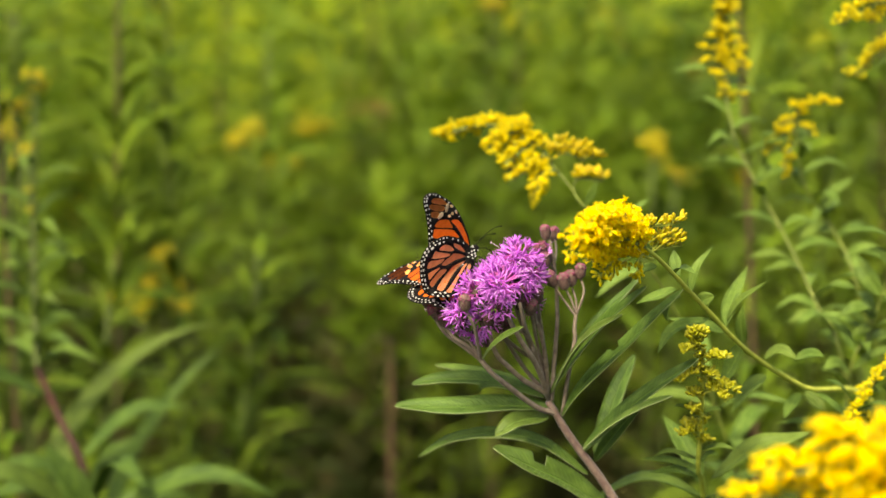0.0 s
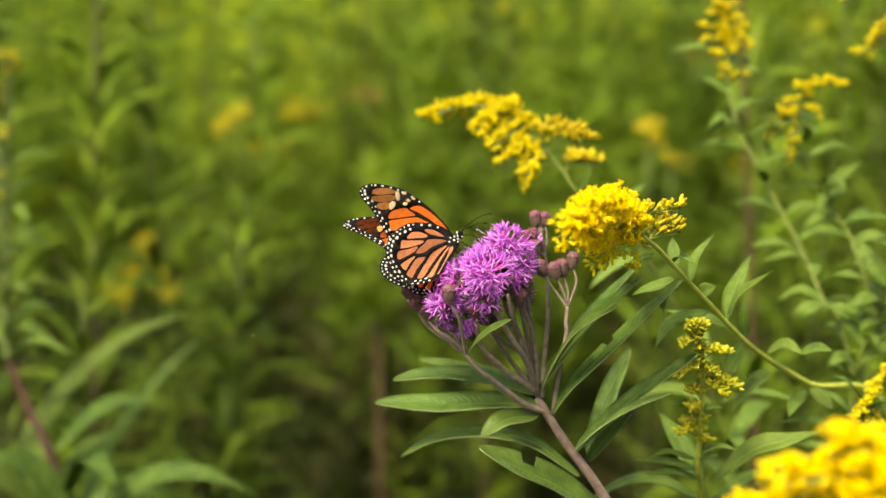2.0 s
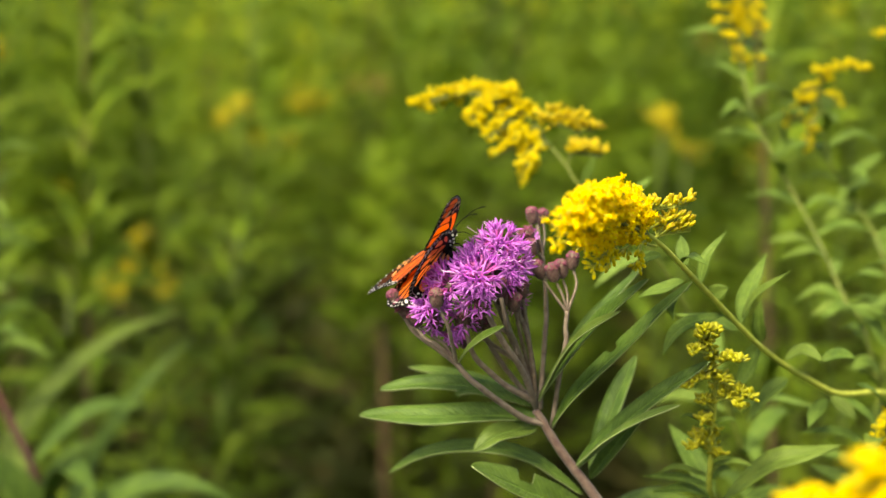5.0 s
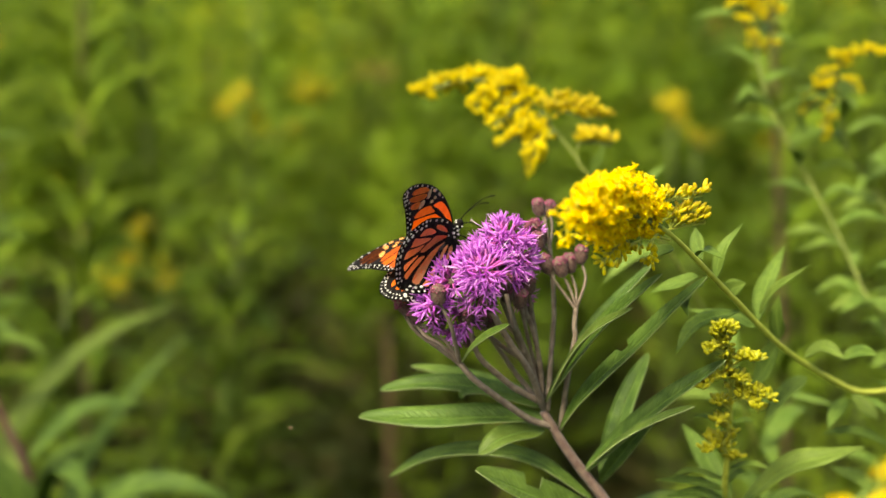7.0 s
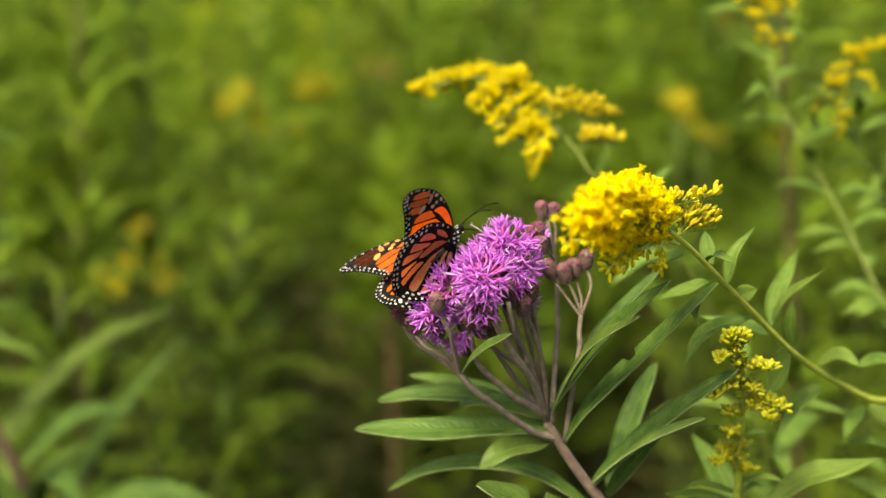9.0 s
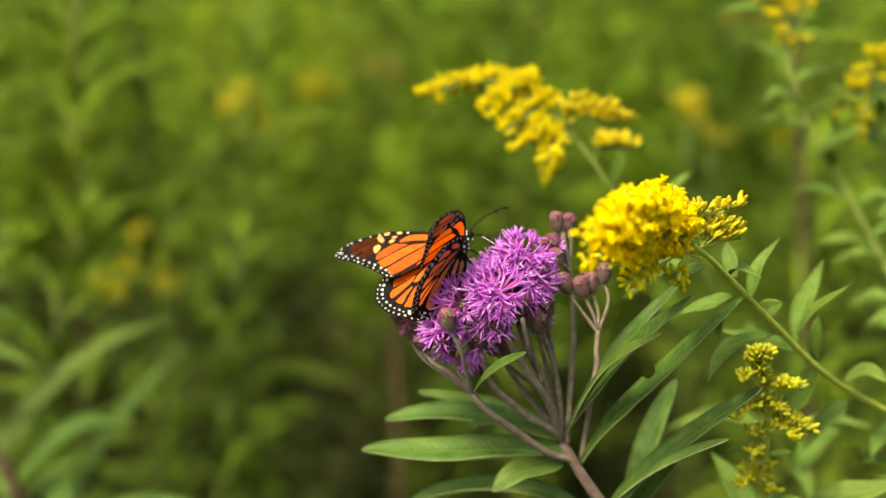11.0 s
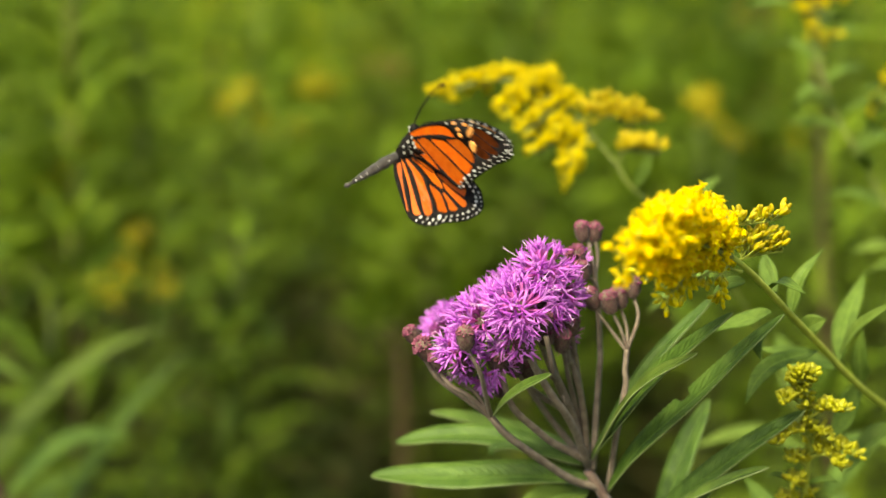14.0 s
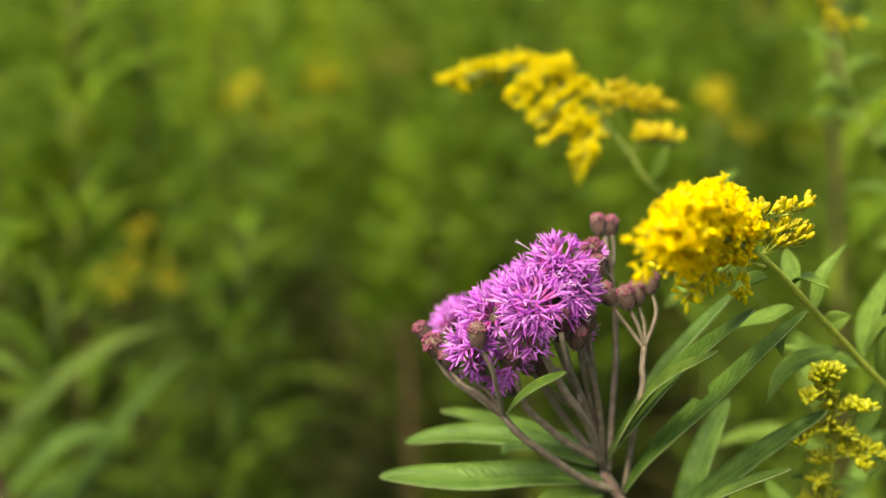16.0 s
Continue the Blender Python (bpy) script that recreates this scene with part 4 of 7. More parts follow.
def build_gold_arch():
    rng = random.Random(12)
    base = (0.23, 1.10, 0.0)
    plant = root("goldenrod", base)

    def local(*pts):
        return off(pts, base)

    stem = local((0.23, 1.10, 0.0), (0.235, 1.095, 0.45), (0.215, 1.07, 0.85), (0.1584, 1.02, 1.0512), (0.1348, 1.0, 1.1026), (0.1092, 0.98, 1.1419), (0.0785, 0.9740, 1.1690), (0.0719, 0.9750, 1.1783), (0.0646, 0.9780, 1.1873), (0.0586, 0.9800, 1.1951), (0.0527, 0.9830, 1.2042), (0.0444, 0.9860, 1.2133))
    stem_part(plant, stem, 0.0011, 0.0005, STEM_TALL, 80)

    def spray(reach, count, opened, bias, *pts, size=0.0026, taper=0.35):
        plume(plant, rng, local(*pts), reach, count, size, opened, mats=[YELLOW, YELLOW_BUD], bias=bias, taper=taper, label="golden yellow goldenrod florets", per=7, stem=STEM_TALL)

    spray(0.0066, 560, 0.65, 0.10, (0.0444, 0.9860, 1.2100), (0.0328, 0.9900, 1.2124), (0.0187, 0.9940, 1.2122), (0.0064, 0.9970, 1.2086), (-0.0027, 1.0000, 1.2055), taper=0.45)
    spray(0.0056, 220, 0.60, 0.10, (0.0448, 0.9840, 1.2120), (0.0362, 0.9800, 1.2087), (0.0301, 0.9780, 1.2057), (0.0254, 0.9760, 1.2022))
    spray(0.0052, 190, 0.55, 0.15, (0.0517, 0.9820, 1.2061), (0.0445, 0.9780, 1.2010), (0.0389, 0.9750, 1.1962), (0.0332, 0.9720, 1.1933))
    spray(0.0050, 120, 0.45, 0.20, (0.0563, 0.9800, 1.1984), (0.0487, 0.9760, 1.1909), (0.0435, 0.9740, 1.1870), (0.0379, 0.9720, 1.1840))
    spray(0.0048, 130, 0.45, 0.20, (0.0618, 0.9780, 1.1901), (0.0561, 0.9750, 1.1844), (0.0518, 0.9730, 1.1791), (0.0490, 0.9720, 1.1736))
    spray(0.0046, 70, 0.60, 0.40, (0.0476, 0.9840, 1.2088), (0.0452, 0.9830, 1.2135), (0.0432, 0.9820, 1.2164))
    spray(0.0044, 60, 0.60, 0.40, (0.0550, 0.9820, 1.2014), (0.0522, 0.9820, 1.2052), (0.0508, 0.9820, 1.2075))
    spray(0.0046, 100, 0.50, 0.20, (0.0512, 0.9800, 1.1998), (0.0478, 0.9770, 1.1955), (0.0458, 0.9750, 1.1910))
    spray(0.0046, 90, 0.60, 0.15, (0.0476, 0.9840, 1.2088), (0.0409, 0.9810, 1.2039), (0.0357, 0.9770, 1.1983))
    spray(0.0042, 70, 0.45, 0.20, (0.0595, 0.9790, 1.1924), (0.0538, 0.9760, 1.1871), (0.0496, 0.9740, 1.1799))

    def comb(count, *pts, **more):
        bud_comb(plant, rng, count, 0.0038, [BUD_OLIVE, YELLOW], STEM_TALL, *local(*pts), **more)

    comb(80, (0.0646, 0.9780, 1.1873), (0.0592, 0.9770, 1.1933), (0.0597, 0.9780, 1.2001), (0.0687, 0.9790, 1.2024), (0.0777, 0.9800, 1.1989), (0.0832, 0.9800, 1.1944), rise=0.0046, spread=62, opened=0.1)
    comb(40, (0.0601, 0.9770, 1.1948), (0.0645, 0.9770, 1.1982), (0.0718, 0.9780, 1.1974), (0.0782, 0.9790, 1.1936), rise=0.0036, spread=50, opened=0.1)
    comb(60, (0.0719, 0.9750, 1.1783), (0.0730, 0.9750, 1.1829), (0.0757, 0.9750, 1.1847), (0.0824, 0.9750, 1.1840), (0.0881, 0.9740, 1.1829), rise=0.0058, spread=42, opened=0.1)
    def leaf(width, up, *pts):
        gold_leaf(plant, local(*pts), width, up, 16, seed=rng.random() * 6)

    leaf(0.0056, (-0.5, -0.8, 0.2), (0.0788, 0.9730, 1.1706), (0.0822, 0.9660, 1.1781), (0.0841, 0.9620, 1.1859))
    leaf(0.0056, (-0.5, -0.6, 0.4), (0.1000, 0.975, 1.1550), (0.1080, 0.985, 1.1660), (0.1160, 0.990, 1.1720))
    leaf(0.0076, (0.0, -0.6, 0.8), (0.1150, 0.985, 1.1330), (0.1000, 0.980, 1.1300), (0.0850, 0.975, 1.1180))
    lower_leaves(plant, rng, stem, 0.10, 0.30, 20, 0.06, 0.011)
    return tagged(plant, "arching goldenrod stalk with a one-sided yellow plume", "wildflower", "goldenrods")


def build_gold_small():
    rng = random.Random(13)
    base = (0.16, 0.95, 0.0)
    plant = root("goldenrod", base)

    def local(*pts):
        return off(pts, base)

    stem = local((0.16, 0.95, 0.0), (0.16, 0.95, 0.5), (0.145, 0.92, 0.9), (0.1351, 0.888, 1.0251), (0.1279, 0.8620, 1.0516), (0.1270, 0.8500, 1.0772), (0.1258, 0.8400, 1.0993), (0.1228, 0.8300, 1.1179), (0.1196, 0.8220, 1.1297))
    stem_part(plant, stem, 0.0020, 0.0007, STEM_LIGHT, 60)

    def comb(count, *pts, **more):
        bud_comb(plant, rng, count, 0.0037, [GREEN_BUD, STEM_LIGHT], STEM_LIGHT, *local(*pts), rise=0.0014, label="green-yellow unopened goldenrod buds", spread=62, **more)

    comb(63, (0.1221, 0.8290, 1.1195), (0.1180, 0.8230, 1.1259), (0.1185, 0.8200, 1.1311))
    comb(40, (0.1213, 0.8260, 1.1242), (0.1219, 0.8220, 1.1284), (0.1223, 0.8210, 1.1299))
    comb(40, (0.1228, 0.8300, 1.1173), (0.1166, 0.8240, 1.1214), (0.1140, 0.8210, 1.1204))
    comb(63, (0.1238, 0.8320, 1.1121), (0.1284, 0.8260, 1.1169), (0.1335, 0.8220, 1.1172))
    comb(40, (0.1243, 0.8340, 1.1076), (0.1183, 0.8300, 1.1080), (0.1127, 0.8280, 1.1039))
    comb(75, (0.1259, 0.8410, 1.0970), (0.1320, 0.8340, 1.1015), (0.1403, 0.8280, 1.0997))
    comb(52, (0.1260, 0.8410, 1.0956), (0.1307, 0.8340, 1.0988), (0.1358, 0.8310, 1.0938))
    comb(40, (0.1253, 0.8380, 1.1025), (0.1276, 0.8320, 1.1074), (0.1294, 0.8300, 1.1059))
    comb(28, (0.1265, 0.8460, 1.0853), (0.1224, 0.8400, 1.0882), (0.1198, 0.8380, 1.0866))
    comb(52, (0.1277, 0.8530, 1.0708), (0.1218, 0.8460, 1.0757), (0.1165, 0.8430, 1.0742))
    comb(34, (0.1277, 0.8530, 1.0722), (0.1233, 0.8480, 1.0779), (0.1200, 0.8460, 1.0792))
    comb(22, (0.1279, 0.8550, 1.0666), (0.1290, 0.8520, 1.0690), (0.1301, 0.8500, 1.0694))
    comb(28, (0.1261, 0.8430, 1.0916), (0.1222, 0.8380, 1.0958), (0.1193, 0.8360, 1.0970))

    comb(46, (0.1259, 0.8430, 1.0930), (0.1248, 0.8360, 1.1057), (0.1230, 0.8300, 1.1166), (0.1200, 0.8230, 1.1281), up=(0, -1, 0.5))
    comb(30, (0.1283, 0.8570, 1.0639), (0.1275, 0.8510, 1.0742), (0.1267, 0.8460, 1.0867), up=(0, -1, 0.5))

    def leaf(width, up, *pts):
        gold_leaf(plant, local(*pts), width, up, 16, seed=rng.random() * 6)

    leaf(0.0024, (0.0, -0.6, 0.8), (0.1269, 0.8480, 1.0827), (0.1166, 0.8440, 1.0887), (0.1116, 0.8420, 1.0889))
    leaf(0.0028, (0.0, -0.6, 0.8), (0.1265, 0.8460, 1.0853), (0.1322, 0.8420, 1.0878), (0.1358, 0.8400, 1.0876))
    leaf(0.0032, (0.0, -0.6, 0.8), (0.1280, 0.8570, 1.0632), (0.1365, 0.8500, 1.0671), (0.1439, 0.8460, 1.0661))
    leaf(0.0032, (0.0, -0.6, 0.8), (0.1280, 0.8590, 1.0576), (0.1130, 0.8540, 1.0633), (0.1038, 0.8500, 1.0618))
    leaf(0.0048, (0.0, -0.6, 0.8), (0.1280, 0.8610, 1.0527), (0.1118, 0.8550, 1.0583), (0.0975, 0.8500, 1.0604))
    leaf(0.0056, (0.0, -0.6, 0.8), (0.1280, 0.8640, 1.0474), (0.1161, 0.8560, 1.0530), (0.1019, 0.8500, 1.0537))
    leaf(0.0040, (0.0, -0.6, 0.8), (0.1282, 0.8600, 1.0559), (0.1327, 0.8550, 1.0617), (0.1363, 0.8520, 1.0619))
    leaf(0.0124, (-0.4, -0.5, 0.75), (0.1354, 0.8700, 1.0439), (0.1536, 0.8620, 1.0614), (0.1674, 0.8570, 1.0676), (0.1829, 0.8520, 1.0737))
    lower_leaves(plant, rng, stem, 0.15, 0.42, 20, 0.07, 0.012)
    return tagged(plant, "upright young goldenrod with green-yellow closed buds", "wildflower", "goldenrods")


def build_gold_tall(base, stem, plumes, leaves, seed, label, full=False):
    rng = random.Random(seed)
    plant = root("goldenrod", base)
    stem = off(stem, base)
    stem_part(plant, stem, 0.0011, 0.0004, STEM_TALL, 70)
    for pts, reach, count, size, opened in plumes:
        plume(plant, rng, off(pts, base), reach, int(count * (1.0 if full else 1.35)), size * (1.0 if full else 0.80), opened, mats=[YELLOW_FULL, YELLOW_BUD] if full else [YELLOW, GREEN_BUD], bias=0.45, taper=0.35, label="yellow goldenrod florets", per=6, stem=STEM_TALL)
    for pts, width, up in leaves:
        root_end = Vector(pts[0])
        gold_leaf(plant, off([root_end.lerp(Vector(p), 0.72) for p in pts], base), width * 0.85, up, 16, seed=rng.random() * 6)
    lower_leaves(plant, rng, stem, 0.12, 0.80, 26, 0.036, 0.0075)
    return tagged(plant, label, "wildflower", "goldenrods")


# height and reach of the short side sprays of the tall goldenrod
SIDE_SPRAYS = [(0.1753 + 0.03 * (1.2734 - z), z, out) for z, out in ((1.2498, -0.0126), (1.2425, -0.0158), (1.2351, -0.0126), (1.2269, -0.0094), (1.2179, -0.0036), (1.2433, 0.0127), (1.2359, 0.0086), (1.2327, 0.0151), (1.2555, 0.0029), (1.2482, 0.0054), (1.2154, 0.0086), (1.2571, -0.0093), (1.2653, 0.0054), (1.2669, -0.0077), (1.2734, -0.0020))]
build_gold_clump()
build_gold_arch()
build_gold_small()
build_gold_tall(
    (0.28, 1.04, 0.0),
    [(0.28, 1.04, 0.0), (0.285, 1.035, 0.5), (0.262, 1.015, 0.92), (0.2308, 1.005, 1.075), (0.2221, 1.03, 1.1001), (0.2102, 1.06, 1.1325), (0.1892, 1.08, 1.1737), (0.1804, 1.09, 1.1938), (0.1765, 1.105, 1.2191), (0.1758, 1.112, 1.2450), (0.1756, 1.114, 1.2700), (0.1780, 1.125, 1.2950)],
    [
        *(([(x, 1.112, z), (x + out / 2, 1.108, z + 0.0054), (x + out, 1.104, z + 0.0067)], 0.0058, 30, 0.0030, 0.5) for x, z, out in SIDE_SPRAYS),
        ([(0.1753, 1.112, 1.2720), (0.1770, 1.120, 1.2850), (0.1790, 1.130, 1.3000)], 0.0095, 170, 0.0036, 0.6),
        ([(0.1756, 1.112, 1.2400), (0.1753, 1.113, 1.2550), (0.1752, 1.114, 1.2720)], 0.0060, 110, 0.0036, 0.6),
    ],
    [
        ([(0.1830, 1.088, 1.1900), (0.1720, 1.080, 1.1960), (0.1600, 1.075, 1.1940)], 0.0055, (0, -0.5, 0.85)),
        ([(0.1900, 1.078, 1.1720), (0.1980, 1.070, 1.1850), (0.1920, 1.060, 1.1980)], 0.006, (-0.5, -0.7, 0.3)),
        ([(0.2050, 1.065, 1.1450), (0.2180, 1.058, 1.1530), (0.2320, 1.050, 1.1500)], 0.0075, (0, -0.5, 0.85)),
        ([(0.2150, 1.048, 1.1200), (0.2000, 1.040, 1.1280), (0.1780, 1.035, 1.1220)], 0.008, (0, -0.5, 0.85)),
        ([(0.2240, 1.025, 1.0960), (0.2080, 1.018, 1.1020), (0.1900, 1.010, 1.0950)], 0.008, (0, -0.5, 0.85)),
    ],
    21, "tall goldenrod stalk with an upright pyramid of yellow florets",
)
build_gold_tall(
    (0.31, 1.12, 0.0),
    [(0.31, 1.12, 0.0), (0.315, 1.115, 0.5), (0.295, 1.09, 0.95), (0.2522, 1.06, 1.1047), (0.2403, 1.09, 1.1419), (0.2236, 1.09, 1.1665), (0.2182, 1.085, 1.1893), (0.2160, 1.085, 1.2038), (0.2177, 1.085, 1.2151)],
    [
        ([(0.2170, 1.0830, 1.2104), (0.2251, 1.0810, 1.2194), (0.2407, 1.0790, 1.2172)], 0.0052, 82, 0.0030, 0.4),
        ([(0.2157, 1.0830, 1.2024), (0.2058, 1.0810, 1.1969), (0.1978, 1.0790, 1.1874)], 0.0052, 67, 0.0030, 0.4),
        ([(0.2160, 1.0830, 1.1943), (0.2102, 1.0810, 1.1864), (0.2078, 1.0790, 1.1769)], 0.0052, 60, 0.0030, 0.4),
        ([(0.2163, 1.0830, 1.2072), (0.2103, 1.0810, 1.2073), (0.2044, 1.0790, 1.2051)], 0.0052, 30, 0.0030, 0.4),
        ([(0.2164, 1.0830, 1.2056), (0.2209, 1.0810, 1.2033), (0.2239, 1.0790, 1.1979)], 0.0052, 19, 0.0030, 0.4),
        ([(0.2174, 1.0830, 1.2120), (0.2148, 1.0810, 1.2161), (0.2119, 1.0790, 1.2179)], 0.0052, 30, 0.0030, 0.4),
        ([(0.2165, 1.0830, 1.2007), (0.2081, 1.0810, 1.2001), (0.2029, 1.0790, 1.2011)], 0.0052, 27, 0.0030, 0.4),
    ],
    [
        ([(0.2330, 1.090, 1.1550), (0.2480, 1.085, 1.1700), (0.2600, 1.080, 1.1800)], 0.010, (-0.4, -0.6, 0.6)),
        ([(0.2460, 1.075, 1.1250), (0.2620, 1.070, 1.1330), (0.2800, 1.060, 1.1280)], 0.012, (0, -0.5, 0.85)),
        ([(0.2420, 1.088, 1.1380), (0.2250, 1.080, 1.1420), (0.2080, 1.070, 1.1340)], 0.011, (0, -0.5, 0.85)),
    ],
    22, "goldenrod stalk with a small bent yellow plume",
)
build_gold_tall(
    (0.36, 1.12, 0.0),
    [(0.36, 1.12, 0.0), (0.36, 1.12, 0.5), (0.345, 1.11, 0.95), (0.315, 1.09, 1.15), (0.285, 1.07, 1.255), (0.270, 1.06, 1.285)],
    [
        ([(0.2800, 1.065, 1.2650), (0.2550, 1.040, 1.2800), (0.2270, 1.022, 1.2670)], 0.0095, 170, 0.0034, 0.6),
        ([(0.2850, 1.070, 1.2520), (0.2720, 1.085, 1.2520), (0.2540, 1.098, 1.2340)], 0.0095, 170, 0.0034, 0.6),
        ([(0.2760, 1.065, 1.2720), (0.2650, 1.050, 1.2750), (0.2480, 1.040, 1.2680)], 0.0080, 100, 0.0034, 0.6),
        ([(0.2700, 1.060, 1.2850), (0.2720, 1.050, 1.2980), (0.2850, 1.045, 1.3050)], 0.0080, 100, 0.0034, 0.6),
    ],
    [],
    23, "goldenrod stalk with broad nodding yellow flower branches",
)
build_gold_tall(
    (0.25, 1.05, 0.0),
    [(0.25, 1.05, 0.0), (0.248, 1.045, 0.5), (0.235, 1.02, 0.9), (0.2311, 0.99, 1.0618), (0.2416, 0.985, 1.0958), (0.2481, 0.98, 1.1259), (0.2620, 0.975, 1.1750), (0.2720, 0.970, 1.2100)],
    [([(0.2700, 0.971, 1.2050), (0.2760, 0.968, 1.2250), (0.2900, 0.965, 1.2350)], 0.007, 80, 0.0032, 0.3)],
    [
        ([(0.2460, 0.981, 1.1180), (0.2330, 0.985, 1.1360), (0.2280, 1.000, 1.1480)], 0.013, (-0.5, -0.6, 0.5)),
        ([(0.2500, 0.980, 1.1330), (0.2400, 0.975, 1.1460), (0.2250, 0.972, 1.1480)], 0.010, (0, -0.6, 0.8)),
        ([(0.2440, 0.983, 1.1050), (0.2290, 0.978, 1.1140), (0.2130, 0.975, 1.1080)], 0.011, (0, -0.6, 0.8)),
        ([(0.2425, 0.984, 1.0990), (0.2330, 0.975, 1.1000), (0.2230, 0.970, 1.0950)], 0.007, (0, -0.6, 0.8)),
        ([(0.2470, 0.981, 1.1210), (0.2560, 0.975, 1.1160), (0.2650, 0.970, 1.1080)], 0.012, (0, -0.6, 0.8)),
        ([(0.2540, 0.978, 1.1480), (0.2480, 0.965, 1.1620), (0.2400, 0.955, 1.1700)], 0.010, (-0.3, -0.7, 0.5)),
        ([(0.2590, 0.976, 1.1650), (0.2480, 0.970, 1.1730), (0.2380, 0.968, 1.1720)], 0.009, (0, -0.6, 0.8)),
        ([(0.2330, 0.990, 1.0700), (0.2180, 0.980, 1.0820), (0.2060, 0.972, 1.0780)], 0.011, (0, -0.6, 0.8)),
    ],
    24, "leafy goldenrod stalk just coming into bud",
)
build_gold_tall(
    (0.215, 0.93, 0.0),
    [(0.215, 0.93, 0.0), (0.213, 0.93, 0.5), (0.208, 0.915, 0.9), (0.2060, 0.905, 1.040), (0.2108, 0.9, 1.0638), (0.2190, 0.9, 1.0805), (0.2295, 0.9, 1.0985)],
    [
        ([(0.2070, 0.904, 1.0450), (0.2120, 0.895, 1.0680), (0.2200, 0.892, 1.0820)], 0.0070, 120, 0.0030, 0.08),
        ([(0.2120, 0.900, 1.0660), (0.2210, 0.895, 1.0850), (0.2330, 0.892, 1.1020)], 0.0070, 130, 0.0030, 0.08),
        ([(0.2100, 0.900, 1.0600), (0.2220, 0.890, 1.0640), (0.2340, 0.886, 1.0680)], 0.0070, 100, 0.0030, 0.08),
    ],
    [], 25, "goldenrod stalk with drooping green-yellow buds",
)
build_gold_tall(
    (0.19, 0.60, 0.0),
    [(0.19, 0.60, 0.0), (0.19, 0.60, 0.5), (0.175, 0.59, 0.9), (0.155, 0.575, 1.07), (0.140, 0.565, 1.120)],
    [
        ([(0.1450, 0.570, 1.1080), (0.1250, 0.580, 1.1230), (0.1010, 0.595, 1.1150)], 0.0100, 190, 0.0034, 0.8),
        ([(0.1420, 0.566, 1.1150), (0.1270, 0.566, 1.1350), (0.1090, 0.570, 1.1330)], 0.0100, 190, 0.0034, 0.8),
        ([(0.1400, 0.565, 1.1180), (0.1320, 0.560, 1.1420), (0.1210, 0.558, 1.1480)], 0.0100, 180, 0.0034, 0.8),
        ([(0.1400, 0.565, 1.1200), (0.1420, 0.555, 1.1440), (0.1390, 0.548, 1.1520)], 0.0100, 180, 0.0034, 0.8),
        ([(0.1420, 0.565, 1.1180), (0.1540, 0.555, 1.1380), (0.1580, 0.548, 1.1460)], 0.0100, 180, 0.0034, 0.8),
        ([(0.1420, 0.568, 1.1100), (0.1280, 0.550, 1.1180), (0.1160, 0.540, 1.1150)], 0.0100, 180, 0.0034, 0.8),
        ([(0.1420, 0.568, 1.1100), (0.1440, 0.545, 1.1250), (0.1440, 0.532, 1.1280)], 0.0100, 180, 0.0034, 0.8),
    ],
    [], 26, "near goldenrod with a broad mass of bright yellow florets", True,
)


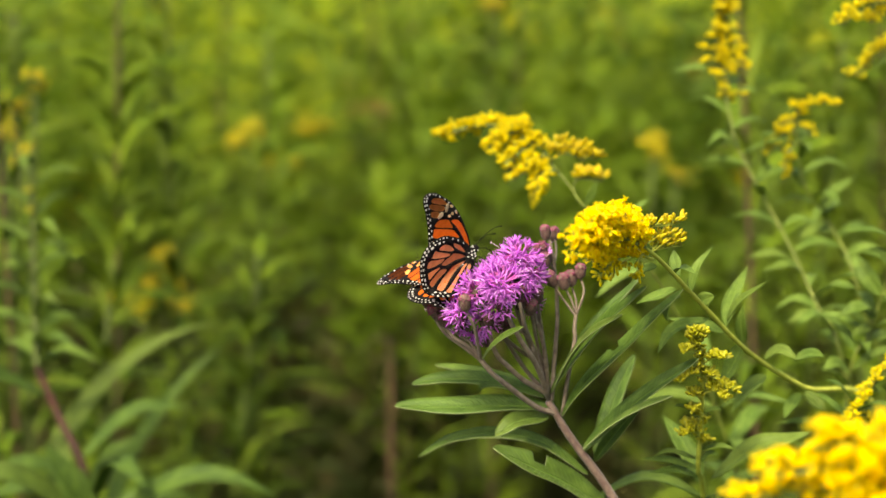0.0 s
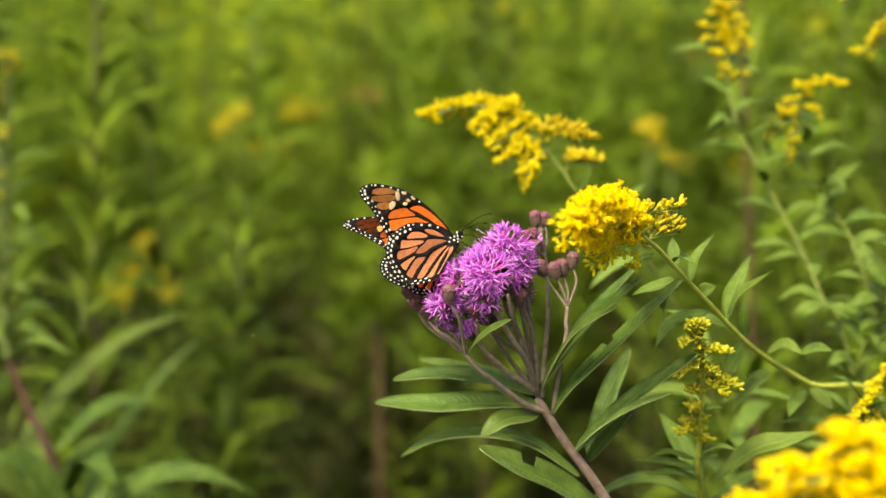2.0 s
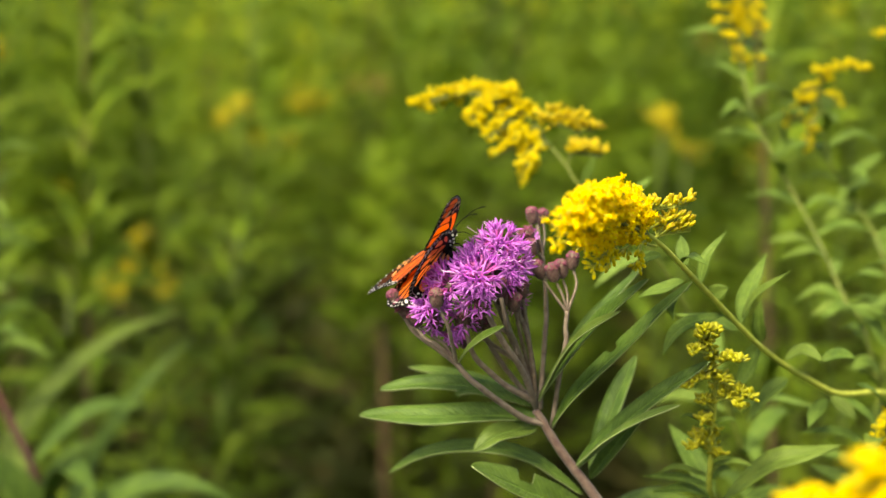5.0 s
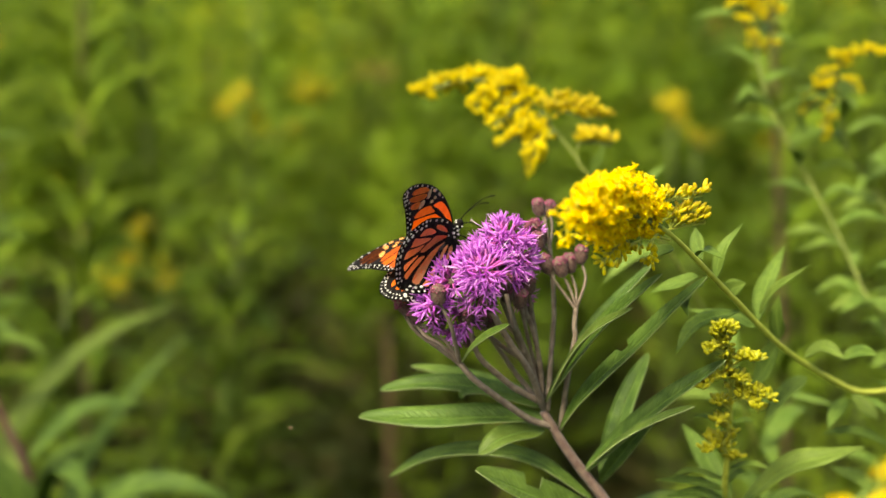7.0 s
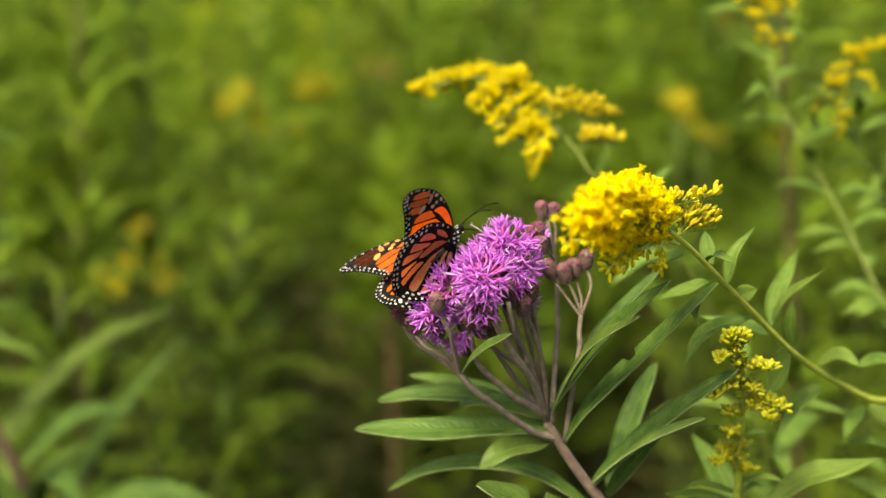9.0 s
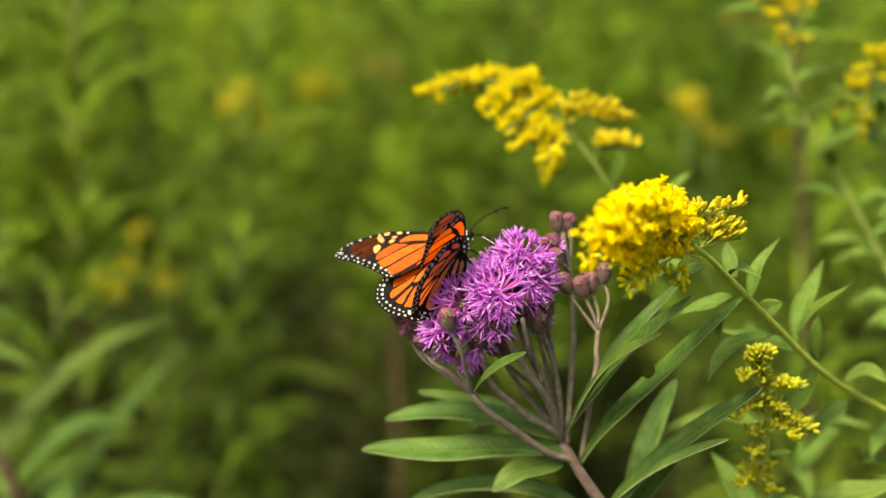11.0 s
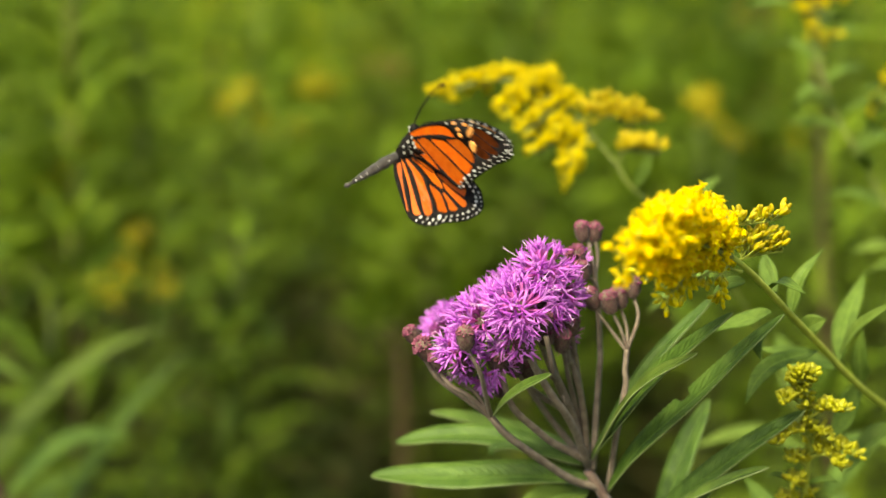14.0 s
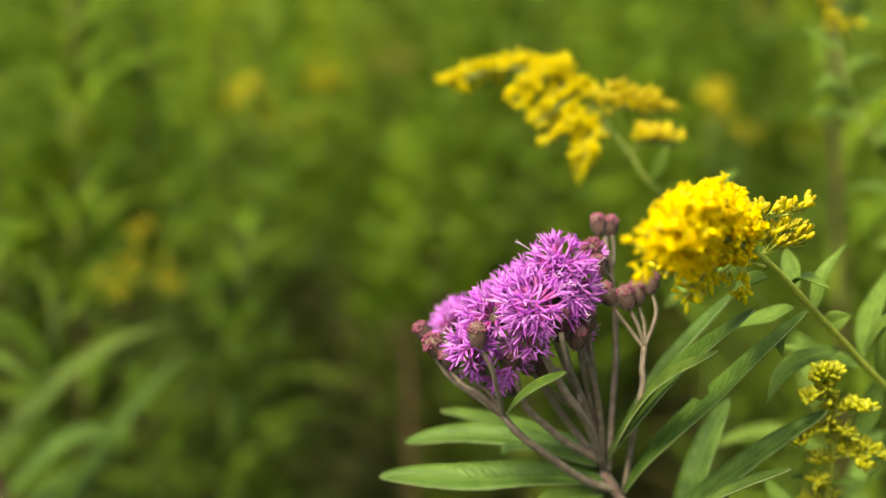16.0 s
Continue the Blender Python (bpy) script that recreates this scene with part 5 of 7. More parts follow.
# ---- the leafy plants on the other side ----
def build_red_stem():
    rng = random.Random(31)
    base = (-0.22, 1.19, 0.0)
    plant = root("tall_weed", base)

    def local(*pts):
        return off(pts, base)

    stem = local((-0.22, 1.19, 0.0), (-0.225, 1.195, 0.5), (-0.242, 1.21, 0.86), (-0.2562, 1.23, 0.9419), (-0.2756, 1.25, 0.9741), (-0.3014, 1.29, 1.006), (-0.3064, 1.31, 1.0414), (-0.3094, 1.33, 1.1071), (-0.312, 1.34, 1.16))
    stem_part(plant, stem[:6], 0.0040, 0.0026, STEM_RED, 60)
    stem_part(plant, stem[5:], 0.0028, 0.0016, STEM_GREEN, 30)
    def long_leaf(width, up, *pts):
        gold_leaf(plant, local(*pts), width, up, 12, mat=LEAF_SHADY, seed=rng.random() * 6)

    long_leaf(0.021, (-0.3, -0.5, 0.75), (-0.25, 1.23, 0.9), (-0.286, 1.29, 0.9419), (-0.2778, 1.32, 0.9625), (-0.2544, 1.35, 0.9901), (-0.2197, 1.37, 1.0119), (-0.1834, 1.38, 1.0226))
    long_leaf(0.021, (-0.5, -0.6, 0.5), (-0.245, 1.22, 0.86), (-0.2555, 1.34, 0.8894), (-0.2487, 1.4, 0.9161), (-0.2226, 1.44, 0.9526), (-0.1873, 1.46, 0.9862))
    long_leaf(0.022, (-0.1, -0.45, 0.85), (-0.243, 1.21, 0.86), (-0.2135, 1.18, 0.9332), (-0.1921, 1.17, 0.9506), (-0.1662, 1.165, 0.96), (-0.1388, 1.16, 0.9591), (-0.1127, 1.16, 0.9473))
    long_leaf(0.024, (0.3, -0.8, 0.4), (-0.242, 1.212, 0.86), (-0.2517, 1.205, 0.9266), (-0.2649, 1.2, 0.9527), (-0.2784, 1.2, 0.9738))
    long_leaf(0.02, (0, -0.5, 0.85), (-0.25, 1.22, 0.91), (-0.3, 1.19, 0.955), (-0.33, 1.18, 0.945))
    long_leaf(0.016, (0, -0.5, 0.85), (-0.29, 1.27, 0.99), (-0.33, 1.24, 1.015), (-0.36, 1.23, 1.005))
    long_leaf(0.011, (0, -0.5, 0.85), (-0.302, 1.295, 1.015), (-0.285, 1.27, 1.035), (-0.265, 1.255, 1.03))
    long_leaf(0.01, (0, -0.5, 0.85), (-0.306, 1.31, 1.04), (-0.295, 1.29, 1.06), (-0.28, 1.28, 1.056))
    long_leaf(0.011, (0, -0.5, 0.85), (-0.307, 1.315, 1.055), (-0.33, 1.29, 1.07), (-0.35, 1.28, 1.065))
    long_leaf(0.009, (0, -0.5, 0.85), (-0.3085, 1.325, 1.085), (-0.292, 1.31, 1.098), (-0.278, 1.3, 1.093))
    long_leaf(0.009, (0, -0.5, 0.85), (-0.309, 1.328, 1.1), (-0.325, 1.31, 1.112), (-0.34, 1.3, 1.108))
    long_leaf(0.018, (0, -0.5, 0.85), (-0.248, 1.222, 0.9), (-0.215, 1.24, 0.925), (-0.205, 1.26, 0.9))
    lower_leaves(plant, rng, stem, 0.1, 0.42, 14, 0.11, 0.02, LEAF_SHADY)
    lower_leaves(plant, rng, stem[5:], 0.05, 1.0, 16, 0.045, 0.009)
    plume(plant, rng, local((-0.3094, 1.330, 1.105), (-0.311, 1.335, 1.130), (-0.312, 1.340, 1.165)), 0.006, 40, 0.0034, 0.2, mats=[GREEN_BUD, GREEN_BUD], stem=STEM_GREEN, label="greenish yellow flower spike")
    return tagged(plant, "tall weed with a red-brown stem and long arching leaves", "wild plant", "leafy meadow stalks")


build_red_stem()


# ---- meadow behind ----
def meadow_leaf_mesh(name, length, width, droop, seed):
    bm = bmesh.new()
    pts = [(0, 0, 0), (length * 0.35, 0, length * 0.10), (length * 0.72, 0, length * (0.10 - droop * 0.4)), (length, 0, -length * droop)]
    blade(bm, pts, width, (0, 0, 1), 14, 4, 0.04, 0.0, 20, 0.0003, 0.42, seed)
    me = bpy.data.meshes.new(name)
    for f in bm.faces:
        f.smooth = True
    bm.to_mesh(me)
    bm.free()
    me.materials.append(LEAF_MEADOW)
    return me


MEADOW_LEAVES = [meadow_leaf_mesh("leaf", 0.095, 0.012, 0.16, 0.5), meadow_leaf_mesh("leaf", 0.075, 0.009, 0.06, 2.0), meadow_leaf_mesh("leaf", 0.115, 0.014, 0.30, 3.1)]


def stalk_pose(rng, k, s, height, lean):
    """The pose and scale of the leaf number k at the fraction s of a stalk's height."""
    a = k * 2.399 + rng.uniform(-0.35, 0.35)
    rise = rng.uniform(15, 62)
    c = Vector((lean[0] * s * s, lean[1] * s * s, height * s))
    m = Matrix.Translation(c) @ Matrix.Rotation(a, 4, 'Z') @ Matrix.Rotation(-radians(rise), 4, 'Y') @ Matrix.Rotation(radians(rng.uniform(-25, 25)), 4, 'X')
    return m, (1.15 - 0.6 * s * s) * rng.uniform(0.8, 1.2)


def build_stalk(seed, height, leaves, lean, stem_mat, flower, joined):
    """A leafy meadow stalk; joined: its leaves in one mesh, for the far ones."""
    rng = random.Random(seed)
    plant = root("meadow_stalk")
    bm = bmesh.new()
    tube(bm, [(0, 0, 0), (lean[0] * 0.25, lean[1] * 0.25, height * 0.5), (lean[0], lean[1], height)], 0.0042, 0.0015, 14, 6, 0.05)
    part("stem", bm, stem_mat, plant)
    bm = bmesh.new()
    for k in range(leaves):
        s = 0.30 + 0.69 * ((k + rng.random()) / leaves) ** 0.55  # the lower leaves have withered away
        m, size = stalk_pose(rng, k, s, height, lean)
        mesh = MEADOW_LEAVES[rng.randrange(3)]
        if joined:
            before = len(bm.verts)
            bm.from_mesh(mesh)
            bm.verts.ensure_lookup_table()
            bmesh.ops.transform(bm, matrix=m @ Matrix.Diagonal((size, size, size, 1)), verts=bm.verts[before:])
        else:
            leaf = new("leaf", mesh)
            leaf.parent = plant
            leaf.matrix_local = m @ Matrix.Diagonal((size, size, size, 1))
    if joined:
        part("foliage", bm, LEAF_MEADOW, plant)
    else:
        bm.free()
    if flower:
        top = Vector((lean[0], lean[1], height))
        bm = bmesh.new()
        for _ in range(flower[1]):
            s = rng.random()
            a = rng.uniform(0, math.tau)
            r = 0.050 * (1 - 0.6 * s) * math.sqrt(rng.random())
            c = top + Vector((math.cos(a) * r, math.sin(a) * r, 0.055 * s - 0.02))
            gold_floret(bm, rng, c, rand_dir(rng, (math.cos(a), math.sin(a), 0.9), 60), 0.006, False)
        part("flower_plume", bm, [flower[0], flower[0]], plant)
    return plant


def far_goldenrod(rng, place, wide, high, count, mat, label):
    """A goldenrod in flower among the meadow stalks; place: the middle of its flower head."""
    x, y, z = place
    plant = root("goldenrod", (x, y, -0.02))
    z += 0.02
    lean = (rng.uniform(-0.04, 0.04), rng.uniform(-0.03, 0.03))
    bm = bmesh.new()
    tube(bm, [(-lean[0], -lean[1], 0), (-lean[0] * 0.75, -lean[1] * 0.75, z * 0.5), (0, 0, z)], 0.004, 0.0015, 14, 6, 0.05)
    part("stem", bm, STEM_GREEN, plant)
    bm = bmesh.new()
    for k in range(30):
        s = 0.10 + 0.78 * (k + rng.random()) / 30
        m, size = stalk_pose(rng, k, s, z, (lean[0], lean[1]))
        before = len(bm.verts)
        bm.from_mesh(MEADOW_LEAVES[rng.randrange(3)])
        bm.verts.ensure_lookup_table()
        bmesh.ops.transform(bm, matrix=Matrix.Translation((-lean[0], -lean[1], 0)) @ m @ Matrix.Diagonal((size, size, size, 1)), verts=bm.verts[before:])
    part("foliage", bm, LEAF_MEADOW, plant)
    bm = bmesh.new()
    for k in range(7):
        a = k * 2.4 + rng.uniform(-0.4, 0.4)
        reach = wide * rng.uniform(0.35, 1.0)
        tip = Vector((math.cos(a) * reach, math.sin(a) * reach, z + high * rng.uniform(-0.7, 0.9)))
        foot = Vector((0, 0, z - high * 0.6))
        tube(bm, [foot, (foot + tip) / 2 + Vector((0, 0, high * 0.5)), tip], 0.0008, 0.0005, 6, 4, index=1)
        for _ in range(count // 7):
            s = rng.uniform(0.35, 1.0)
            c = foot.lerp(tip, s) + Vector((0, 0, high * 2.0 * s * (1 - s))) + rand_dir(rng, (0, 0, 1), 180) * 0.007
            gold_floret(bm, rng, c, rand_dir(rng, (0, 0, 1), 80), 0.0055, False)
    part("flower_plume", bm, [mat, STEM_GREEN], plant)
    return tagged(plant, label, "wildflower", "goldenrods")


FLOWERING = []


def build_flowering():
    rng = random.Random(91)

    def put(place, wide, high, count, mat, label):
        FLOWERING.append(place)
        far_goldenrod(rng, place, wide, high, count, mat, label)

    put((-0.2799, 2.5300, 1.0618), 0.032, 0.022, 460, FAR_YELLOW, "goldenrod with a loose deep yellow plume among stalks")
    put((-0.2056, 2.7000, 1.0561), 0.036, 0.018, 340, FAR_YELLOW, "goldenrod with a spreading yellow flower head")
    put((-0.2426, 2.6000, 1.0136), 0.046, 0.018, 130, FAR_YELLOW, "lower goldenrod with sparse yellow florets")
    put((-0.3015, 1.9000, 0.9780), 0.026, 0.030, 320, FAR_YELLOW, "goldenrod in yellow bloom beside the long-leaved weed")
    put((-0.3386, 1.9600, 0.9292), 0.034, 0.028, 300, FAR_YELLOW, "goldenrod with drooping yellow branches")
    put((-0.3035, 2.0200, 0.9079), 0.026, 0.024, 110, FAR_YELLOW, "small goldenrod with a sparse yellow plume")
    put((0.2179, 1.8400, 1.1126), 0.014, 0.018, 80, FAR_YELLOW, "goldenrod with a small golden plume")
    put((0.2524, 1.9200, 1.0786), 0.026, 0.016, 28, FAR_YELLOW, "goldenrod with thin yellow side branches")
    put((-0.1033, 2.9000, 1.0695), 0.046, 0.018, 90, FAR_ORANGE, "goldenrod gone over, with orange-brown florets")
    put((0.0693, 2.5000, 1.2439), 0.030, 0.020, 100, FAR_YELLOW, "tall goldenrod with a golden tip")
    put((-0.3606, 1.5000, 1.1836), 0.020, 0.014, 40, FAR_YELLOW, "goldenrod with scattered yellow florets")
    put((-0.3574, 1.5600, 1.1998), 0.011, 0.012, 40, FAR_YELLOW, "goldenrod with one small yellow tuft")
    put((-0.3726, 1.5000, 1.1573), 0.014, 0.012, 40, FAR_YELLOW, "goldenrod with a few yellow florets")
    put((-0.3848, 1.6200, 1.1319), 0.018, 0.012, 30, FAR_YELLOW, "goldenrod just coming into yellow flower")


def in_front(x, y):
    """Whether a stalk would hide one of the flowering goldenrods."""
    return any(y < p[1] and abs(x - p[0] * y / p[1]) < 0.075 for p in FLOWERING[:10])


def build_meadow():
    rng = random.Random(77)
    kinds = []
    for seed, height, leaves, lean, mat, flower, label in (
        (1, 1.25, 54, (0.06, 0.02), STEM_GREEN, None, "leafy green meadow stalk with lance leaves"),
        (2, 1.38, 60, (-0.05, 0.03), STEM_BROWN, None, "tall brown-stemmed meadow stalk with narrow leaves"),
        (3, 1.12, 50, (0.04, -0.04), STEM_GREEN, (FAR_YELLOW, 90), "goldenrod stalk with a faded yellow plume"),
        (4, 1.02, 50, (-0.06, -0.02), STEM_GREEN, None, "low leafy green meadow stalk"),
        (5, 1.18, 50, (0.02, 0.05), STEM_BROWN, (FAR_ORANGE, 60), "withered orange-brown flowering stalk"),
    ):
        pair = [None if flower and j == 0 else build_stalk(seed * 10 + j, height, leaves, lean, mat, flower, j == 1) for j in range(2)]
        for p in filter(None, pair):
            tagged(p, label, "wild plant", "leafy meadow stalks")
        kinds.append(pair)
    used = [[False, False] for _ in kinds]

    def put(kind, far, x, y, turn, size):
        m = Matrix.Translation((x, y, -0.02)) @ Matrix.Rotation(turn, 4, 'Z')
        ob = kinds[kind][far]
        if used[kind][far]:
            ob = copy_thing(ob, m)
        used[kind][far] = True
        ob.matrix_basis = m @ Matrix.Diagonal((size, size, size, 1))

    # the ones that stand out: kind, place, size
    for kind, x, y, size in (
        (1, -0.315, 1.62, 1.03), (1, -0.362, 1.50, 1.02), (0, -0.27, 1.80, 1.03), (0, -0.235, 2.00, 1.0), (0, -0.35, 1.72, 1.06), (3, -0.24, 1.66, 1.03), (3, -0.33, 1.42, 1.02),
        (0, -0.30, 2.10, 1.04), (3, -0.20, 1.95, 1.0), 
        (1, 0.06, 2.45, 0.99), (1, -0.065, 2.05, 0.70), (0, 0.40, 1.72, 0.90), (0, 0.34, 1.88, 0.86), (3, 0.44, 1.58, 0.96), (3, 0.48, 1.80, 1.02), (3, 0.38, 1.53, 0.90), (0, 0.50, 2.00, 1.00), (3, 0.30, 1.65, 0.84),
    ):
        put(kind, 0, x, y, rng.uniform(0, math.tau), size)
    count = 0
    while count < 52:
        x, y = rng.uniform(-1.1, 1.1), rng.uniform(1.5, 3.2)
        if abs(x) > 0.27 * y + 0.25 or (-0.13 * y < x < 0.11 * y and y < 2.3) or in_front(x, y):
            continue
        put(rng.choice((0, 0, 1, 3, 3, 3, 0, 1)), 0, x, y, rng.uniform(0, math.tau), rng.uniform(0.90, 1.14))
        count += 1
    for _ in range(190):
        y = 2.6 + 3.2 * rng.random() ** 1.2
        x = rng.uniform(-1, 1) * (0.5 + 0.40 * y)
        put(rng.choice((0, 0, 1, 3, 3, 2, 4)), 1, x, y, rng.uniform(0, math.tau), rng.uniform(0.78, 1.10))


def thicket_leaf(verts, faces, b, way, l, w, rng):
    """A bent, keeled leaf or blade of a few faces."""
    a = rng.uniform(0, math.tau)
    across = way.cross(Vector((math.cos(a), math.sin(a), 0.3))).normalized() * w
    bend = Vector((rng.uniform(-0.25, 0.25), rng.uniform(-0.25, 0.25), -0.2)) * l
    m1, tip = b + way * l * 0.5 + bend * 0.2, b + way * l + bend
    keel = way.cross(across).normalized() * w * 0.3
    i = len(verts)
    verts += [b - across * 0.35, b + across * 0.35, m1 + across + keel, m1 - across + keel, tip, m1 - keel]
    faces += [(i, i + 1, i + 2, i + 5), (i, i + 5, i + 3), (i + 5, i + 2, i + 4), (i + 3, i + 5, i + 4)]


def build_thicket():
    """What nobody could count: the far stalks, and the grass and low leaves between."""
    rng = random.Random(78)
    verts, faces, shade_verts, shade_faces, far_verts, far_faces = [], [], [], [], [], []
    for number in range(8200):
        if number < 1400:
            y = 5.0 + 13.0 * rng.random() ** 1.5
            x = rng.uniform(-1, 1) * (0.8 + 0.42 * y)
            height = rng.uniform(0.9, 1.5)
        elif number < 4600:
            y = 2.5 + 3.5 * rng.random()
            x = rng.uniform(-1, 1) * (0.5 + 0.36 * y)
            height = rng.uniform(0.58, 1.36)
            if noise.noise((x * 1.7, y * 1.7, 3.0)) < -0.05:
                continue
        else:
            # mostly unseen stalks round and under the view, added to shade the lower meadow
            x, y = rng.uniform(-3.2, 3.2), rng.uniform(-2.0, 4.0)
            height = rng.uniform(0.6, 1.2)
            # low under the view, and room for the one who films
            if x * x + y * y < 0.16:
                continue
            if y > -0.2 and abs(x) < 0.36 * abs(y) + 0.2:
                height = min(height, 1.20 - 0.31 * y)
                if height < 0.3:
                    continue
        # low stalks take the shade-dark leaf colour instead of their own green
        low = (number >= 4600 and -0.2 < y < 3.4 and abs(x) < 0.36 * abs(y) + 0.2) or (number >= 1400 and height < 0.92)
        # stalks far back take the brighter colour, as if in full sun
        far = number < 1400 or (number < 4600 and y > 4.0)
        lx, ly = rng.uniform(-0.12, 0.12), rng.uniform(-0.12, 0.12)
        n = 30
        grow = 1.0 + max(0.0, y - 6) * 0.08
        for k in range(n):
            s = 0.58 + 0.42 * ((k + rng.random()) / n) ** 0.6
            a = k * 2.4 + rng.uniform(-0.4, 0.4)
            way = Vector((math.cos(a), math.sin(a), rng.uniform(0.3, 1.6))).normalized()
            thicket_leaf(*((shade_verts, shade_faces) if low else (far_verts, far_faces) if far else (verts, faces)), Vector((x + lx * s * s, y + ly * s * s, height * s)), way, rng.uniform(0.07, 0.13) * (1.2 - 0.6 * s) * grow, rng.uniform(0.0045, 0.008) * grow, rng)
    me = bpy.data.meshes.new("meadow_thicket")
    me.from_pydata([tuple(v) for v in verts], [], faces)
    me.materials.append(LEAF_MEADOW)
    tagged(new("meadow_thicket", me), "far thicket of leafy green meadow stalks", "wild plants", kind="stuff")
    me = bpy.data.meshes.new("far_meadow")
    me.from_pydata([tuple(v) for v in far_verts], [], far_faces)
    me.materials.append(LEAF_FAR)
    tagged(new("far_meadow", me), "yellow-green grass and herbs far behind, coloured bright as if sunlit", "grass", kind="stuff")
    verts, faces, open_verts, open_faces = shade_verts, shade_faces, [], []
    for number in range(62000):
        if number < 16000:
            y = 1.7 + 10.0 * rng.random() ** 1.5
            x = rng.uniform(-1, 1) * (0.7 + 0.45 * y)
        elif number < 30000:
            x, y = rng.uniform(-4.5, 4.5), rng.uniform(-3.0, 6.0)
        else:
            # the open meadow all round, in broader tufts
            x, y = rng.uniform(-13, 13), rng.uniform(-8, 20)
            if -0.5 < y < 9.0 and abs(x) < 0.5 * y + 1.5:
                continue
        if x * x + y * y < 0.25:
            continue
        tall = rng.uniform(0.15, 0.9) * (0.6 if y < 2.6 else 1.1)
        sheet = (verts, faces) if number < 30000 else (open_verts, open_faces)
        if rng.random() < 0.5:
            way = Vector((rng.uniform(-0.35, 0.35), rng.uniform(-0.35, 0.35), 1)).normalized()
            thicket_leaf(*sheet, Vector((x, y, -0.02)), way, tall, rng.uniform(0.003, 0.006) * (1 if number < 30000 else 4), rng)
        else:
            way = Vector((rng.uniform(-1, 1), rng.uniform(-1, 1), rng.uniform(-0.2, 0.8))).normalized()
            thicket_leaf(*sheet, Vector((x, y, tall * 0.85)), way, rng.uniform(0.06, 0.14) * (1 if number < 30000 else 3), rng.uniform(0.007, 0.013) * (1 if number < 30000 else 4), rng)
    # the low growth, with its shade put into the leaf colour
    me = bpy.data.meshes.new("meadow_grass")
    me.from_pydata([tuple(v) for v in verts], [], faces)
    me.materials.append(SHADE_DARK_THATCH)
    tagged(new("meadow_grass", me), "dense low grass and withered leaves, coloured dark for the shade between stems", "grass", kind="stuff")
    me = bpy.data.meshes.new("open_meadow")
    me.from_pydata([tuple(v) for v in open_verts], [], open_faces)
    me.materials.append(LEAF_MEADOW)
    tagged(new("open_meadow", me), "green grass tufts of the open meadow all round", "grass", kind="stuff")


def build_dry_stem():
    """A bare brown stalk that has lost its leaves."""
    plant = root("dry_stalk", (-0.055, 1.93, -0.02))
    bm = bmesh.new()
    tube(bm, off([(-0.055, 1.93, -0.02), (-0.058, 1.94, 0.5), (-0.0586, 1.9500, 0.8113), (-0.0608, 1.9500, 0.8893)], (-0.055, 1.93, -0.02)), 0.0055, 0.0034, 18, 8, 0.06)
    part("stem", bm, STEM_BROWN, plant)
    rng = random.Random(12)
    for k in range(6):
        bm = bmesh.new()
        foot = Vector((-0.003, 0.01, 0.55 + 0.09 * k))
        out = Vector((rng.uniform(-1, 1), rng.uniform(-0.4, 0.4), rng.uniform(-0.6, 0.3))) * 0.05
        blade(bm, [foot, foot + out * 0.5 + Vector((0, 0, 0.012)), foot + out], 0.009, (0, -0.3, 1), 20, 8, 0.1, seed=k)
        part("withered_leaf", bm, SHADE_DARK_THATCH, plant)
    return tagged(plant, "bare brown withered stalk with shrivelled leaves", "wild plant")


build_thicket()
build_flowering()
build_meadow()
build_dry_stem()


# ---- the butterfly ----
WING_UNIT, WING_TURN = 7.81e-5, radians(50)
FORE = [(515, 285), (450, 198), (350, 108), (240, 38), (130, 6), (60, -2), (8, 8), (-18, 26), (-20, 50), (0, 85), (40, 130), (80, 190), (115, 250), (140, 300), (165, 342), (210, 352), (300, 345), (420, 345), (505, 335)]
HIND = [(510, 300), (430, 274), (330, 282), (250, 305), (190, 350), (150, 400), (133, 450), (138, 505), (165, 555), (200, 595), (250, 632), (310, 648), (370, 642), (410, 622), (440, 582), (485, 500), (522, 420), (528, 350)]
FORE_CELLS = [
    [(275, 142), (320, 127), (370, 147), (440, 203), (488, 257), (498, 275), (470, 268), (400, 213), (330, 168)],
    [(148, 182), (172, 152), (245, 138), (276, 157), (306, 180), (250, 187), (162, 196)],
    [(168, 262), (154, 224), (160, 206), (304, 192), (345, 206), (384, 231), (280, 244)],
    [(182, 328), (174, 290), (190, 272), (396, 240), (442, 266), (448, 279), (330, 312), (230, 332)],
    [(300, 335), (440, 290), (496, 290), (498, 312), (420, 332)],
]
FORE_TIPS = [
    [(56, 52), (70, 30), (140, 24), (190, 42), (182, 57), (90, 61)],
    [(66, 94), (58, 70), (178, 64), (184, 91), (130, 102)],
    [(98, 140), (84, 112), (150, 104), (150, 140)],
]
FORE_CREAM = [
    [(152, 146), (156, 104), (188, 98), (192, 124), (170, 146)],
    [(190, 46), (214, 44), (220, 94), (196, 98)],
    [(224, 48), (242, 46), (256, 60), (250, 66), (232, 62)], [(280, 74), (294, 72), (310, 90), (302, 96), (286, 88)],
    [(252, 92), (268, 86), (282, 100), (270, 108), (256, 104)], [(232, 112), (248, 104), (264, 114), (254, 126), (238, 124)],
]
